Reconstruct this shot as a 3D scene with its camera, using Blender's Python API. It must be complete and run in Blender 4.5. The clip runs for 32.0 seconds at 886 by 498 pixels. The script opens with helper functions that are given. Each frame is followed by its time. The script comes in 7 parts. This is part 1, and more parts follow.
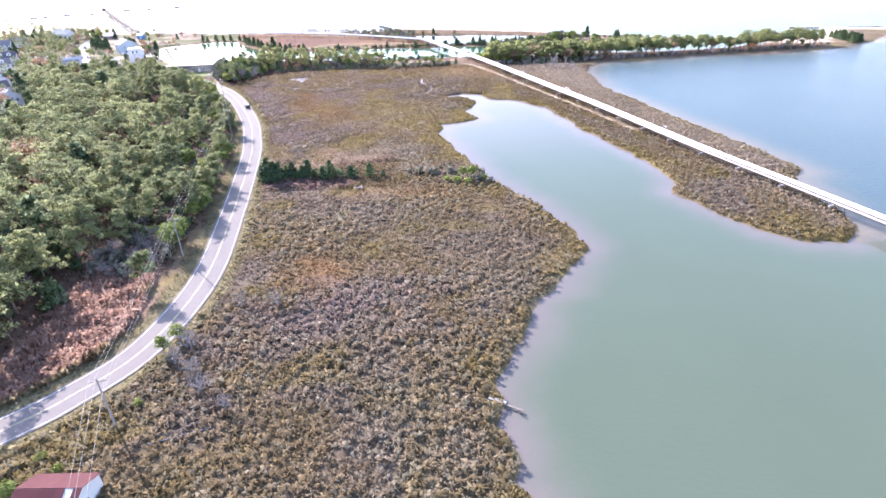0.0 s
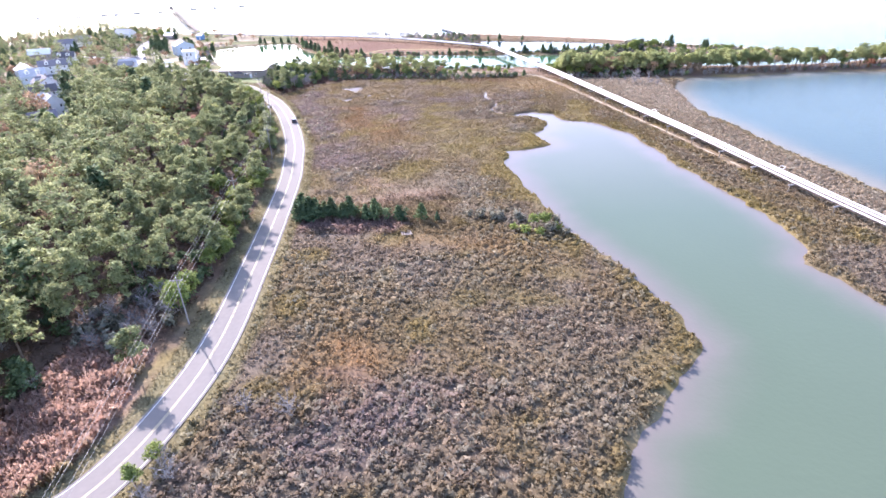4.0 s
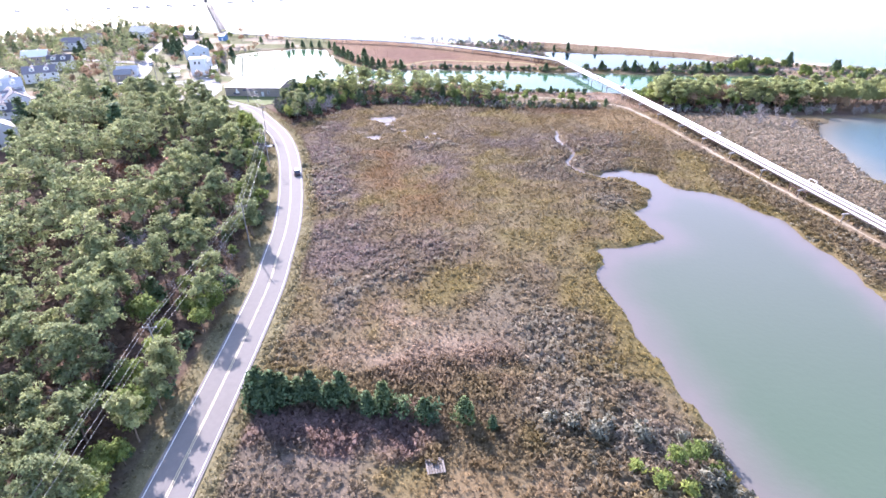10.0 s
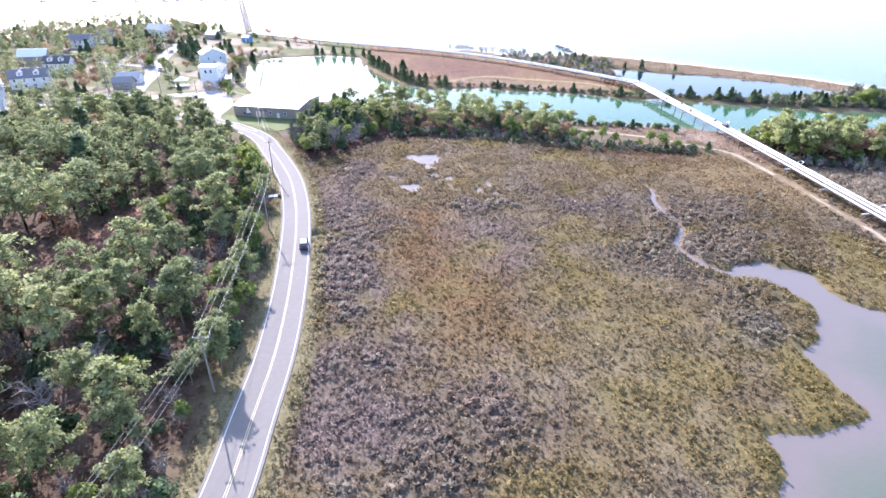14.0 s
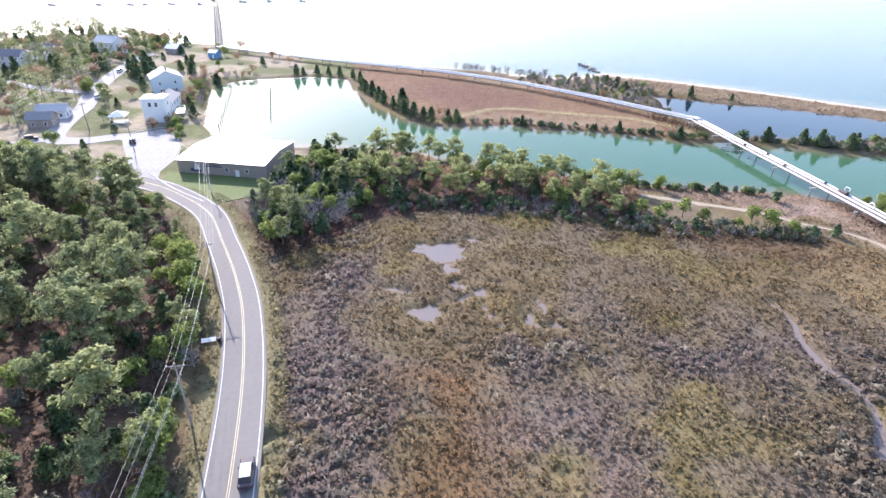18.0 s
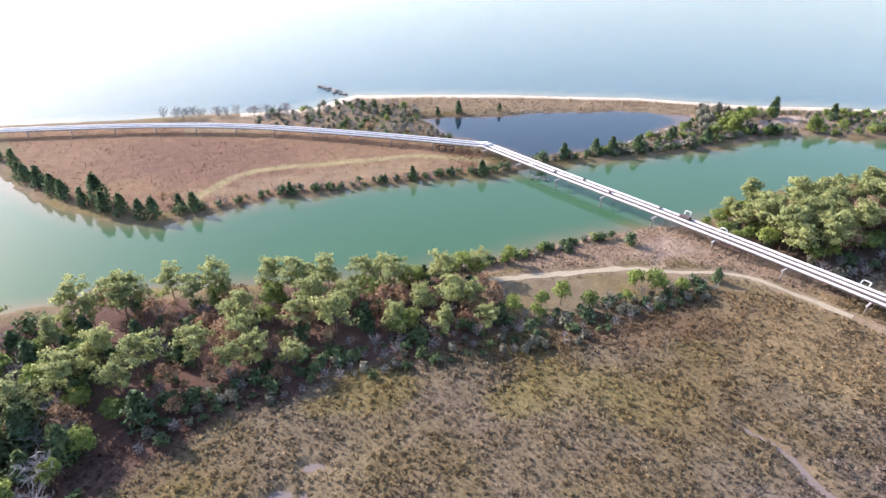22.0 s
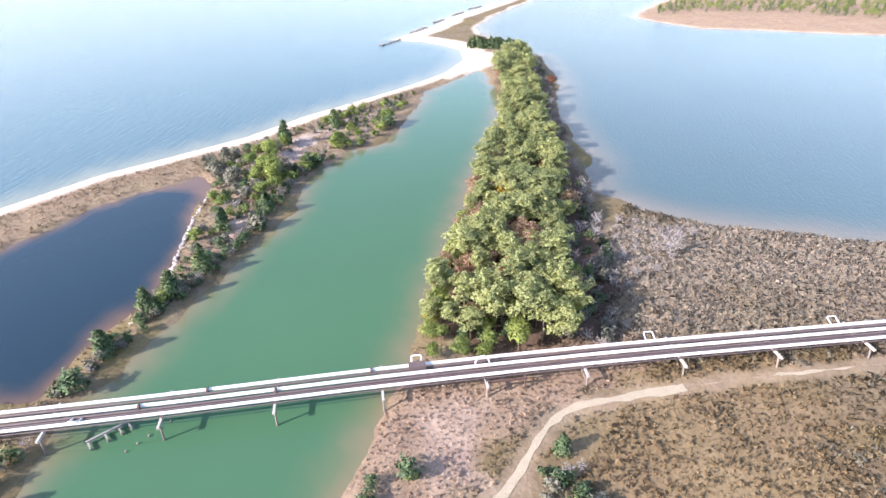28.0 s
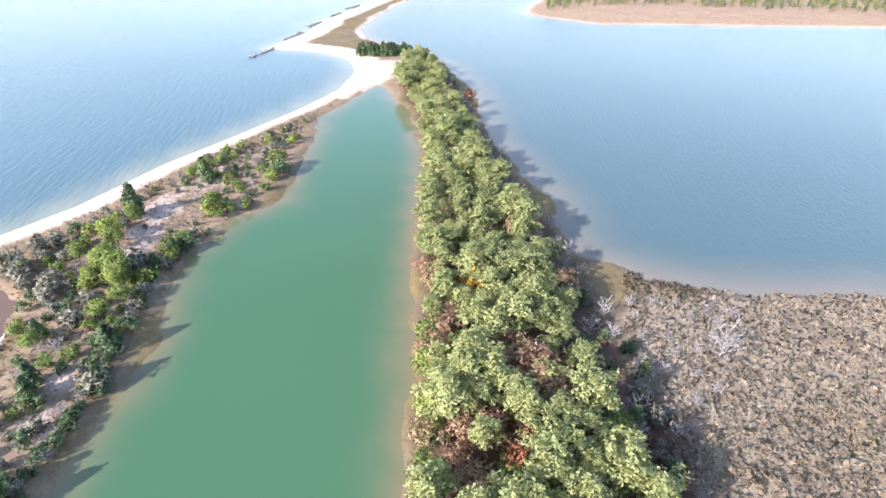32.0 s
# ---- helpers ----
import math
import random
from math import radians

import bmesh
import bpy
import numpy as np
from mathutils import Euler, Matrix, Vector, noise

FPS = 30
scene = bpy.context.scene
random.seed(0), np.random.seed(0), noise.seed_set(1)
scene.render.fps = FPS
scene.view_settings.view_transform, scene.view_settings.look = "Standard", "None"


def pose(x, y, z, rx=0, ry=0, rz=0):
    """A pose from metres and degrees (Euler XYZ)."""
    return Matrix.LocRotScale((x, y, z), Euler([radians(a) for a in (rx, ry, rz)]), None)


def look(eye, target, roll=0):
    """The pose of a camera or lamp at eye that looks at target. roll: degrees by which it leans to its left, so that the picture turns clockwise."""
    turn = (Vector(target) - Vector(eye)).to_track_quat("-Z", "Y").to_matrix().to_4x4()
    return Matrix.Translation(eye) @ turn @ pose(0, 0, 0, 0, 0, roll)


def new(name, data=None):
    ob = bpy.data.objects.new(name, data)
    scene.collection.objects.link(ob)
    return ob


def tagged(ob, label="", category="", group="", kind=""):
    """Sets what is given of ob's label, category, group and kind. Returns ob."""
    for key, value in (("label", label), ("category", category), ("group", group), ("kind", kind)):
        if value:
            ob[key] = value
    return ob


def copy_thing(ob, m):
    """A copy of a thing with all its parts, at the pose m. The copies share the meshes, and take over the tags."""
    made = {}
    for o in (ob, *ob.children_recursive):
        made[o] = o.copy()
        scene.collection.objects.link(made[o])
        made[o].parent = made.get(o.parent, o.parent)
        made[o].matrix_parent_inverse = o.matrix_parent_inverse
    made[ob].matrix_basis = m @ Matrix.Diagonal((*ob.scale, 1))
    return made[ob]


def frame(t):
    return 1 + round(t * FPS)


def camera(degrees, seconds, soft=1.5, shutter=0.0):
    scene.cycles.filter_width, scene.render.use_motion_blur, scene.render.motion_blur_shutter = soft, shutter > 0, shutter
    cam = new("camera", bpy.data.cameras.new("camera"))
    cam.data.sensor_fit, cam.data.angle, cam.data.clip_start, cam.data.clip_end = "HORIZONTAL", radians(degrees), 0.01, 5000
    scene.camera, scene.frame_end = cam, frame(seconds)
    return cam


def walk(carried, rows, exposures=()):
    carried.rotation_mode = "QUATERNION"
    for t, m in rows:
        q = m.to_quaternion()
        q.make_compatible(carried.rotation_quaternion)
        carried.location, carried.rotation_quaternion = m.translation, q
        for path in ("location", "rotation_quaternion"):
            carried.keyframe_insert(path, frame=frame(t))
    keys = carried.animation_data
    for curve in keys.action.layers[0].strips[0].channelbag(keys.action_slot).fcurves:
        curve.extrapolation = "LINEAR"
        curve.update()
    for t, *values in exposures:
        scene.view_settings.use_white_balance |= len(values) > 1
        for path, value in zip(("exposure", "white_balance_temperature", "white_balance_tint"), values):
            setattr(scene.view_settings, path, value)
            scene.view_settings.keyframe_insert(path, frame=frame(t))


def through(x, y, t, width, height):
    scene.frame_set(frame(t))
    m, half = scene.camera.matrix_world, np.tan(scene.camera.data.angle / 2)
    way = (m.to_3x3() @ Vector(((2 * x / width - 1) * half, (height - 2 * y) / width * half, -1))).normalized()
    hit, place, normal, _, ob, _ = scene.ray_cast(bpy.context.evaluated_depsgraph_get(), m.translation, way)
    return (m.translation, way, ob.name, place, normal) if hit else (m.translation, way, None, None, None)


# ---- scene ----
SECONDS = 32.0
cam = camera(77.20, SECONDS)
PATH = [
    (0.0, pose(7.22, -76.16, 65.78, 61.21, 1.24, -5.29)),
    (0.5, pose(7.37, -73.01, 65.91, 61.20, 1.01, -1.70)),
    (1.0, pose(7.46, -69.51, 66.04, 61.18, 0.90, 1.01)),
    (1.5, pose(7.46, -65.89, 66.16, 61.13, 0.93, 1.57)),
    (2.0, pose(7.21, -61.85, 66.24, 61.09, 0.88, 1.47)),
    (2.5, pose(7.03, -57.36, 66.22, 61.06, 0.83, 1.34)),
    (4.5, pose(6.77, -37.41, 65.55, 61.33, 1.23, 0.67)),
    (5.0, pose(6.49, -31.92, 65.76, 61.25, 1.16, 0.60)),
    (5.5, pose(6.28, -26.00, 65.98, 61.13, 1.11, 0.54)),
    (6.0, pose(6.08, -19.94, 66.00, 61.04, 1.04, 0.61)),
    (6.5, pose(5.90, -13.76, 66.00, 60.96, 0.99, 0.91)),
    (7.0, pose(5.35, -6.98, 65.97, 60.91, 0.84, 1.17)),
    (7.5, pose(4.88, -0.57, 65.91, 60.85, 0.73, 1.83)),
    (8.0, pose(4.38, 5.95, 65.84, 60.76, 0.61, 2.42)),
    (8.5, pose(3.70, 12.44, 65.52, 60.74, 0.51, 2.73)),
    (9.0, pose(2.92, 18.85, 65.38, 60.67, 0.52, 3.19)),
    (9.5, pose(2.23, 25.34, 65.23, 60.65, 0.57, 4.33)),
    (10.0, pose(1.49, 31.86, 65.09, 60.65, 0.61, 5.78)),
    (10.5, pose(0.53, 38.53, 64.78, 60.67, 0.56, 7.26)),
    (11.0, pose(-0.80, 45.09, 64.62, 60.64, 0.40, 8.34)),
    (11.5, pose(-2.09, 51.77, 64.40, 60.61, 0.29, 9.03)),
    (12.0, pose(-3.69, 58.38, 64.04, 60.65, 0.10, 9.33)),
    (12.5, pose(-5.37, 64.92, 63.61, 60.70, -0.10, 9.54)),
    (13.0, pose(-7.19, 71.49, 63.36, 60.68, -0.28, 9.67)),
    (13.5, pose(-9.37, 78.49, 63.22, 60.61, -0.42, 9.70)),
    (14.0, pose(-11.64, 85.54, 63.05, 60.52, -0.53, 9.69)),
    (14.5, pose(-14.00, 92.79, 62.86, 60.54, -0.63, 9.73)),
    (16.5, pose(-22.99, 123.80, 62.49, 60.50, -0.98, 10.11)),
    (17.0, pose(-25.28, 131.10, 62.33, 60.51, -1.02, 10.08)),
    (17.5, pose(-27.58, 138.36, 62.14, 60.52, -1.06, 9.89)),
    (18.0, pose(-29.79, 145.64, 61.95, 60.57, -1.01, 8.77)),
    (18.5, pose(-32.00, 152.97, 61.72, 60.67, -0.94, 7.02)),
    (19.0, pose(-34.09, 160.42, 61.80, 60.69, -0.85, 4.03)),
    (19.5, pose(-35.70, 167.81, 61.86, 60.73, -0.63, 0.06)),
    (20.0, pose(-37.17, 175.34, 61.97, 60.69, -0.55, -4.07)),
    (20.5, pose(-38.10, 182.86, 62.03, 60.72, -0.44, -7.37)),
    (21.0, pose(-38.79, 190.55, 62.25, 60.71, -0.25, -10.47)),
    (21.5, pose(-39.78, 197.98, 62.59, 60.68, -0.14, -14.94)),
    (22.0, pose(-40.43, 205.52, 63.02, 60.56, -0.11, -20.42)),
    (22.5, pose(-40.72, 213.15, 63.42, 60.52, -0.02, -25.20)),
    (23.0, pose(-39.95, 220.99, 63.86, 60.34, 0.19, -29.53)),
    (23.5, pose(-38.64, 228.81, 64.10, 60.17, 0.31, -33.86)),
    (24.0, pose(-37.21, 236.42, 64.47, 60.03, 0.36, -39.59)),
    (24.5, pose(-35.50, 243.95, 64.68, 59.93, 0.33, -45.73)),
    (25.0, pose(-32.93, 251.12, 64.78, 59.80, 0.23, -51.49)),
    (25.5, pose(-29.94, 258.00, 64.92, 59.69, 0.06, -57.20)),
    (26.0, pose(-26.33, 264.49, 64.96, 59.62, -0.08, -62.70)),
    (26.5, pose(-22.04, 270.04, 64.81, 59.61, 0.07, -68.02)),
    (28.5, pose(0.09, 286.14, 61.18, 59.63, 1.10, -84.24)),
    (29.0, pose(5.72, 289.09, 60.74, 59.55, 1.03, -87.51)),
    (29.5, pose(11.15, 291.09, 60.42, 59.44, 1.07, -88.48)),
    (30.0, pose(16.55, 292.79, 60.22, 59.31, 1.08, -89.88)),
    (30.5, pose(22.32, 294.36, 60.10, 59.17, 1.09, -91.38)),
    (31.0, pose(27.96, 295.76, 59.95, 59.07, 1.07, -91.89)),
    (31.5, pose(33.82, 297.13, 59.60, 59.05, 0.90, -92.37)),
    (32.0, pose(39.52, 298.51, 59.25, 59.05, 0.65, -93.34)),
]
EXPOSURES = [(0.0, 2.0, 6400, 28), (9.0, 2.03, 6280, 28), (14.0, 1.9, 6120, 23), (17.0, 1.7, 6250, 20), (20.0, 1.41, 6500, 20), (23.0, 1.55, 6850, 21), (26.0, 1.77, 6750, 22), (32.0, 1.82, 6600, 19)]
walk(cam, PATH, EXPOSURES)

# ---- world and sun ----
SUN_AZ = math.atan2(-0.60, 0.80)
SUN_EL = radians(29.0)
world = bpy.data.worlds.new("world")
scene.world = world
world.use_nodes = True
wn = world.node_tree.nodes
sky = wn.new("ShaderNodeTexSky")
sky.sky_type, sky.sun_disc = "NISHITA", False
sky.sun_elevation, sky.sun_rotation = SUN_EL, SUN_AZ
sky.air_density, sky.dust_density, sky.ozone_density = 1.0, 0.8, 1.0
wn["Background"].inputs["Strength"].default_value = 0.15
world.node_tree.links.new(sky.outputs[0], wn["Background"].inputs["Color"])
sun = new("sun", bpy.data.lights.new("sun", "SUN"))
sun.data.energy, sun.data.angle, sun.data.color = 3.1, radians(0.53), (1.0, 0.965, 0.915)
sun_way = Vector((math.sin(SUN_AZ) * math.cos(SUN_EL), math.cos(SUN_AZ) * math.cos(SUN_EL), math.sin(SUN_EL)))
sun.matrix_world = look(sun_way * 300, (0, 0, 0))


# ---- materials ----
def material(name, rough=0.8, metal=0.0):
    m = bpy.data.materials.new(name)
    m.use_nodes = True
    b = m.node_tree.nodes["Principled BSDF"]
    b.inputs["Roughness"].default_value, b.inputs["Metallic"].default_value = rough, metal
    return m, m.node_tree, b


def ramp(nt, fac, stops):
    r = nt.nodes.new("ShaderNodeValToRGB")
    els = r.color_ramp.elements
    while len(els) < len(stops):
        els.new(0.5)
    for e, (p, c) in zip(els, stops):
        e.position, e.color = p, (*c, 1)
    nt.links.new(fac, r.inputs[0])
    return r.outputs[0]


def noise_of(nt, scale, detail=4.0, rough=0.6, coords="Object", stretch=None):
    n = nt.nodes.new("ShaderNodeTexNoise")
    n.inputs["Scale"].default_value, n.inputs["Detail"].default_value, n.inputs["Roughness"].default_value = scale, detail, rough
    tc = nt.nodes.new("ShaderNodeTexCoord")
    out = tc.outputs[coords]
    if stretch:
        mp = nt.nodes.new("ShaderNodeMapping")
        mp.inputs["Scale"].default_value = stretch
        nt.links.new(out, mp.inputs["Vector"])
        out = mp.outputs[0]
    nt.links.new(out, n.inputs["Vector"])
    return n.outputs["Fac"]


def mixed(nt, fac, a, b, mode="MIX"):
    m = nt.nodes.new("ShaderNodeMix")
    m.data_type, m.blend_type = "RGBA", mode
    for sock, v in ((m.inputs["Factor"], fac), (m.inputs["A"], a), (m.inputs["B"], b)):
        if isinstance(v, (int, float)):
            sock.default_value = v
        elif isinstance(v, tuple):
            sock.default_value = (*v, 1)
        else:
            nt.links.new(v, sock)
    return m.outputs["Result"]


def bump(nt, b, height, strength=0.3, distance=0.05):
    n = nt.nodes.new("ShaderNodeBump")
    n.inputs["Strength"].default_value, n.inputs["Distance"].default_value = strength, distance
    nt.links.new(height, n.inputs["Height"])
    nt.links.new(n.outputs[0], b.inputs["Normal"])


def plain(name, c1, c2, rough=0.75, metal=0.0, scale=1.5, relief=0.2, vary=0.0, grain=0.5):
    """A surface of two close colours in two scales of noise, with fine relief."""
    m, nt, b = material(name, rough, metal)
    n1, n2 = noise_of(nt, scale), noise_of(nt, scale * 9)
    col = mixed(nt, n1, c1, c2)
    col = mixed(nt, grain, col, ramp(nt, n2, [(0.25, (0.25,) * 3), (0.75, (0.75,) * 3)]), "OVERLAY")
    if vary:
        oi = nt.nodes.new("ShaderNodeObjectInfo")
        r = ramp(nt, oi.outputs["Random"], [(0, (0.5 - vary,) * 3), (1, (0.5 + vary,) * 3)])
        col = mixed(nt, 1.0, col, r, "OVERLAY")
    nt.links.new(col, b.inputs["Base Color"])
    if relief:
        bump(nt, b, n2, relief, 0.03)
    return m


def attribute(nt, name):
    a = nt.nodes.new("ShaderNodeAttribute")
    a.attribute_name = name
    return a


def leafy(name, stops, through=0.35, sat=1.0):
    """Foliage: the colour differs by tree and by clump, and a part of the light passes through."""
    m = bpy.data.materials.new(name)
    m.use_nodes = True
    nt = m.node_tree
    b = nt.nodes["Principled BSDF"]
    b.inputs["Roughness"].default_value = 0.75
    b.inputs["Specular IOR Level"].default_value = 0.2
    oi, geo = nt.nodes.new("ShaderNodeObjectInfo"), nt.nodes.new("ShaderNodeNewGeometry")
    add = nt.nodes.new("ShaderNodeMath")
    add.operation = "MULTIPLY_ADD"
    nt.links.new(geo.outputs["Random Per Island"], add.inputs[0])
    add.inputs[1].default_value = 0.45
    mul = nt.nodes.new("ShaderNodeMath")
    mul.operation = "MULTIPLY"
    tone, wrap = nt.nodes.new("ShaderNodeMath"), nt.nodes.new("ShaderNodeMath")
    tone.operation, wrap.operation = "ADD", "FRACT"
    nt.links.new(oi.outputs["Random"], tone.inputs[0])
    nt.links.new(attribute(nt, "tone").outputs["Fac"], tone.inputs[1])
    nt.links.new(tone.outputs[0], wrap.inputs[0])
    nt.links.new(wrap.outputs[0], mul.inputs[0])
    mul.inputs[1].default_value = 0.55
    nt.links.new(mul.outputs[0], add.inputs[2])
    col = ramp(nt, add.outputs[0], stops)
    nt.links.new(col, b.inputs["Base Color"])
    tr = nt.nodes.new("ShaderNodeBsdfTranslucent")
    nt.links.new(col, tr.inputs["Color"])
    mx = nt.nodes.new("ShaderNodeMixShader")
    mx.inputs[0].default_value = through
    nt.links.new(b.outputs[0], mx.inputs[1])
    nt.links.new(tr.outputs[0], mx.inputs[2])
    nt.links.new(mx.outputs[0], nt.nodes["Material Output"].inputs["Surface"])
    return m


def tinted_stuff(name, through=0.28):
    """Low plants: the colour of the stand they belong to, changed a little from plant to plant."""
    m = bpy.data.materials.new(name)
    m.use_nodes = True
    nt = m.node_tree
    b = nt.nodes["Principled BSDF"]
    b.inputs["Roughness"].default_value = 0.9
    b.inputs["Specular IOR Level"].default_value = 0.1
    geo = nt.nodes.new("ShaderNodeNewGeometry")
    r = ramp(nt, geo.outputs["Random Per Island"], [(0, (0.4,) * 3), (0.7, (0.54,) * 3), (1, (0.68,) * 3)])
    col = mixed(nt, 1.0, attribute(nt, "stand").outputs["Color"], r, "OVERLAY")
    nt.links.new(col, b.inputs["Base Color"])
    tr = nt.nodes.new("ShaderNodeBsdfTranslucent")
    nt.links.new(col, tr.inputs["Color"])
    mx = nt.nodes.new("ShaderNodeMixShader")
    mx.inputs[0].default_value = through
    nt.links.new(b.outputs[0], mx.inputs[1])
    nt.links.new(tr.outputs[0], mx.inputs[2])
    nt.links.new(mx.outputs[0], nt.nodes["Material Output"].inputs["Surface"])
    return m


def ground_material():
    m, nt, b = material("ground", 0.95)
    b.inputs["Specular IOR Level"].default_value = 0.1
    fine, mid, big = noise_of(nt, 1.6, 6), noise_of(nt, 0.35, 5), noise_of(nt, 0.06, 4)
    col = attribute(nt, "stand").outputs["Color"]
    col = mixed(nt, 0.6, col, ramp(nt, fine, [(0.3, (0.34,) * 3), (0.7, (0.66,) * 3)]), "OVERLAY")
    col = mixed(nt, 0.55, col, ramp(nt, mid, [(0.3, (0.32,) * 3), (0.7, (0.65,) * 3)]), "OVERLAY")
    col = mixed(nt, 0.4, col, ramp(nt, big, [(0.3, (0.4, 0.36, 0.4)), (0.7, (0.58, 0.6, 0.52))]), "OVERLAY")
    nt.links.new(col, b.inputs["Base Color"])
    bump(nt, b, fine, 0.6, 0.25)
    return m


def water_material(name, deep, shallow, rough, wave, wave_height, stretch=(1, 1, 1), gloss=0.5):
    """Silty water: opaque with its silt, paler and browner over the shallows, rippled."""
    m, nt, b = material(name, rough)
    b.inputs["IOR"].default_value = 1.33
    b.inputs["Specular IOR Level"].default_value = gloss
    sh = attribute(nt, "shallow").outputs["Fac"]
    cloud = noise_of(nt, 0.02, 3)
    d2 = tuple(c * 0.86 for c in deep)
    col = mixed(nt, sh, mixed(nt, cloud, deep, d2), shallow)
    nt.links.new(col, b.inputs["Base Color"])
    n = noise_of(nt, wave, 3, 0.55, "Object", stretch)
    bump(nt, b, n, 1.0, wave_height)
    return m


M_GROUND = ground_material()
M_STAND = tinted_stuff("low_plants", 0.42)
M_CANAL = water_material("canal_water", (0.05, 0.125, 0.066), (0.165, 0.14, 0.085), 0.06, 0.8, 0.02, (1, 1, 1), 0.36)
M_LAGOON = water_material("lagoon_water", (0.10, 0.137, 0.095), (0.178, 0.154, 0.146), 0.10, 0.9, 0.03, (1, 1, 1), 0.38)
M_BAY = water_material("bay_water", (0.07, 0.118, 0.13), (0.195, 0.17, 0.135), 0.24, 0.5, 0.12, (1, 2.2, 1), 0.2)
M_SEA = water_material("sea_water", (0.074, 0.135, 0.155), (0.22, 0.235, 0.185), 0.2, 0.5, 0.15, (0.28, 1.6, 1), 0.2)
M_POND = water_material("dark_pond_water", (0.012, 0.03, 0.045), (0.13, 0.08, 0.055), 0.04, 0.8, 0.01, (1, 1, 1), 0.32)
M_POOL = water_material("pool_mud", (0.19, 0.165, 0.155), (0.2, 0.16, 0.14), 0.25, 2.0, 0.01)
M_ASPHALT = plain("worn_asphalt", (0.185, 0.167, 0.156), (0.212, 0.194, 0.18), 0.9, 0, 0.12, 0.05, 0.0, 0.15)
M_DIRT = plain("sandy_dirt", (0.29, 0.24, 0.165), (0.39, 0.33, 0.24), 0.95, 0, 0.9, 0.4, 0.0, 0.8)
M_YELLOW = plain("yellow_road_paint", (0.62, 0.54, 0.34), (0.54, 0.47, 0.3), 0.7, 0, 1.0, 0.1)
M_LINE = plain("road_paint", (0.72, 0.72, 0.70), (0.6, 0.6, 0.58), 0.7, 0, 1.0, 0.1)
M_BARK = plain("bark", (0.12, 0.085, 0.065), (0.19, 0.145, 0.115), 0.95, 0, 2.0, 0.5, 0.08)
M_TWIG = plain("grey_twigs", (0.22, 0.20, 0.195), (0.31, 0.285, 0.28), 0.95, 0, 3.0, 0.2, 0.1)
M_PINE = leafy("pine_needles", [(0, (0.205, 0.25, 0.135)), (0.4, (0.305, 0.35, 0.175)), (0.8, (0.405, 0.44, 0.215)), (1, (0.49, 0.505, 0.245))], 0.48)
M_BELT = leafy("belt_pine_needles", [(0, (0.32, 0.365, 0.165)), (0.5, (0.415, 0.455, 0.205)), (1, (0.515, 0.54, 0.24))], 0.48)
M_CEDAR = leafy("cedar_needles", [(0, (0.075, 0.13, 0.075)), (0.6, (0.14, 0.205, 0.10)), (1, (0.19, 0.245, 0.105))], 0.3)
M_BROAD = leafy("broad_leaves", [(0, (0.16, 0.22, 0.075)), (0.5, (0.26, 0.335, 0.10)), (1, (0.41, 0.46, 0.135))], 0.42)
M_RUST = leafy("autumn_leaves", [(0, (0.31, 0.18, 0.12)), (0.5, (0.44, 0.295, 0.195)), (1, (0.53, 0.42, 0.26))], 0.45)
M_RED = leafy("red_leaves", [(0, (0.21, 0.085, 0.05)), (1, (0.30, 0.13, 0.07))], 0.28)
M_GOLD = leafy("yellow_leaves", [(0, (0.34, 0.22, 0.03)), (1, (0.50, 0.34, 0.06))], 0.28)
M_GREYLEAF = leafy("grey_shrub_leaves", [(0, (0.16, 0.16, 0.125)), (0.5, (0.235, 0.235, 0.18)), (1, (0.31, 0.30, 0.235))], 0.3)
M_PIPE = plain("white_pipe", (0.74, 0.73, 0.72), (0.62, 0.61, 0.61), 0.45, 0, 0.8, 0.05)
M_DARKPIPE = plain("brown_pipe", (0.075, 0.055, 0.055), (0.12, 0.09, 0.085), 0.6, 0, 0.8, 0.1)
M_WOOD = plain("weathered_timber", (0.16, 0.13, 0.11), (0.26, 0.225, 0.195), 0.9, 0, 1.5, 0.4, 0.1)
M_RUSTSTEEL = plain("rusted_steel", (0.085, 0.052, 0.047), (0.14, 0.085, 0.07), 0.8, 0.3, 2.0, 0.3)

# ---- plan of the shores ----
LAGOON = [(15, -80), (22.2, -27.7), (20.7, -17.8), (21.6, -12.1), (22.3, -4.2), (23.6, 0.1), (29.1, 6), (35.5, 18.6), (42.4, 25.6),
          (51.8, 38.7), (51.1, 48.7), (47, 60.2), (41.8, 74.7), (36.1, 85.9), (33.4, 99), (30.2, 109.7), (27.6, 118.4), (26.8, 127), (25, 133.3),
          (23.8, 137.9), (26, 145), (25.8, 149), (29.6, 150.4), (37.9, 154), (43.1, 156.2), (41.8, 160.2), (38.7, 165.6), (38.3, 171.2),
          (44.8, 181.9), (44.7, 189.1), (40.2, 194.9), (33.1, 197), (35.8, 200.4)]
LAGOON += [(42, 201.8), (49, 199.3), (50.6, 192.7), (56, 187.9), (62.1, 186.2), (68.8, 179.5), (75.6, 167.9), (78.5, 148.6), (84, 120.5),
           (89.6, 102.1), (91.7, 87.2), (90.8, 76), (87.5, 68), (91.3, 56.5), (98.4, 41.7), (105.5, 34.6), (114.8, 33.4), (121.7, 38.5),
           (145, 34), (200, -60), (200, -400), (0, -400)]
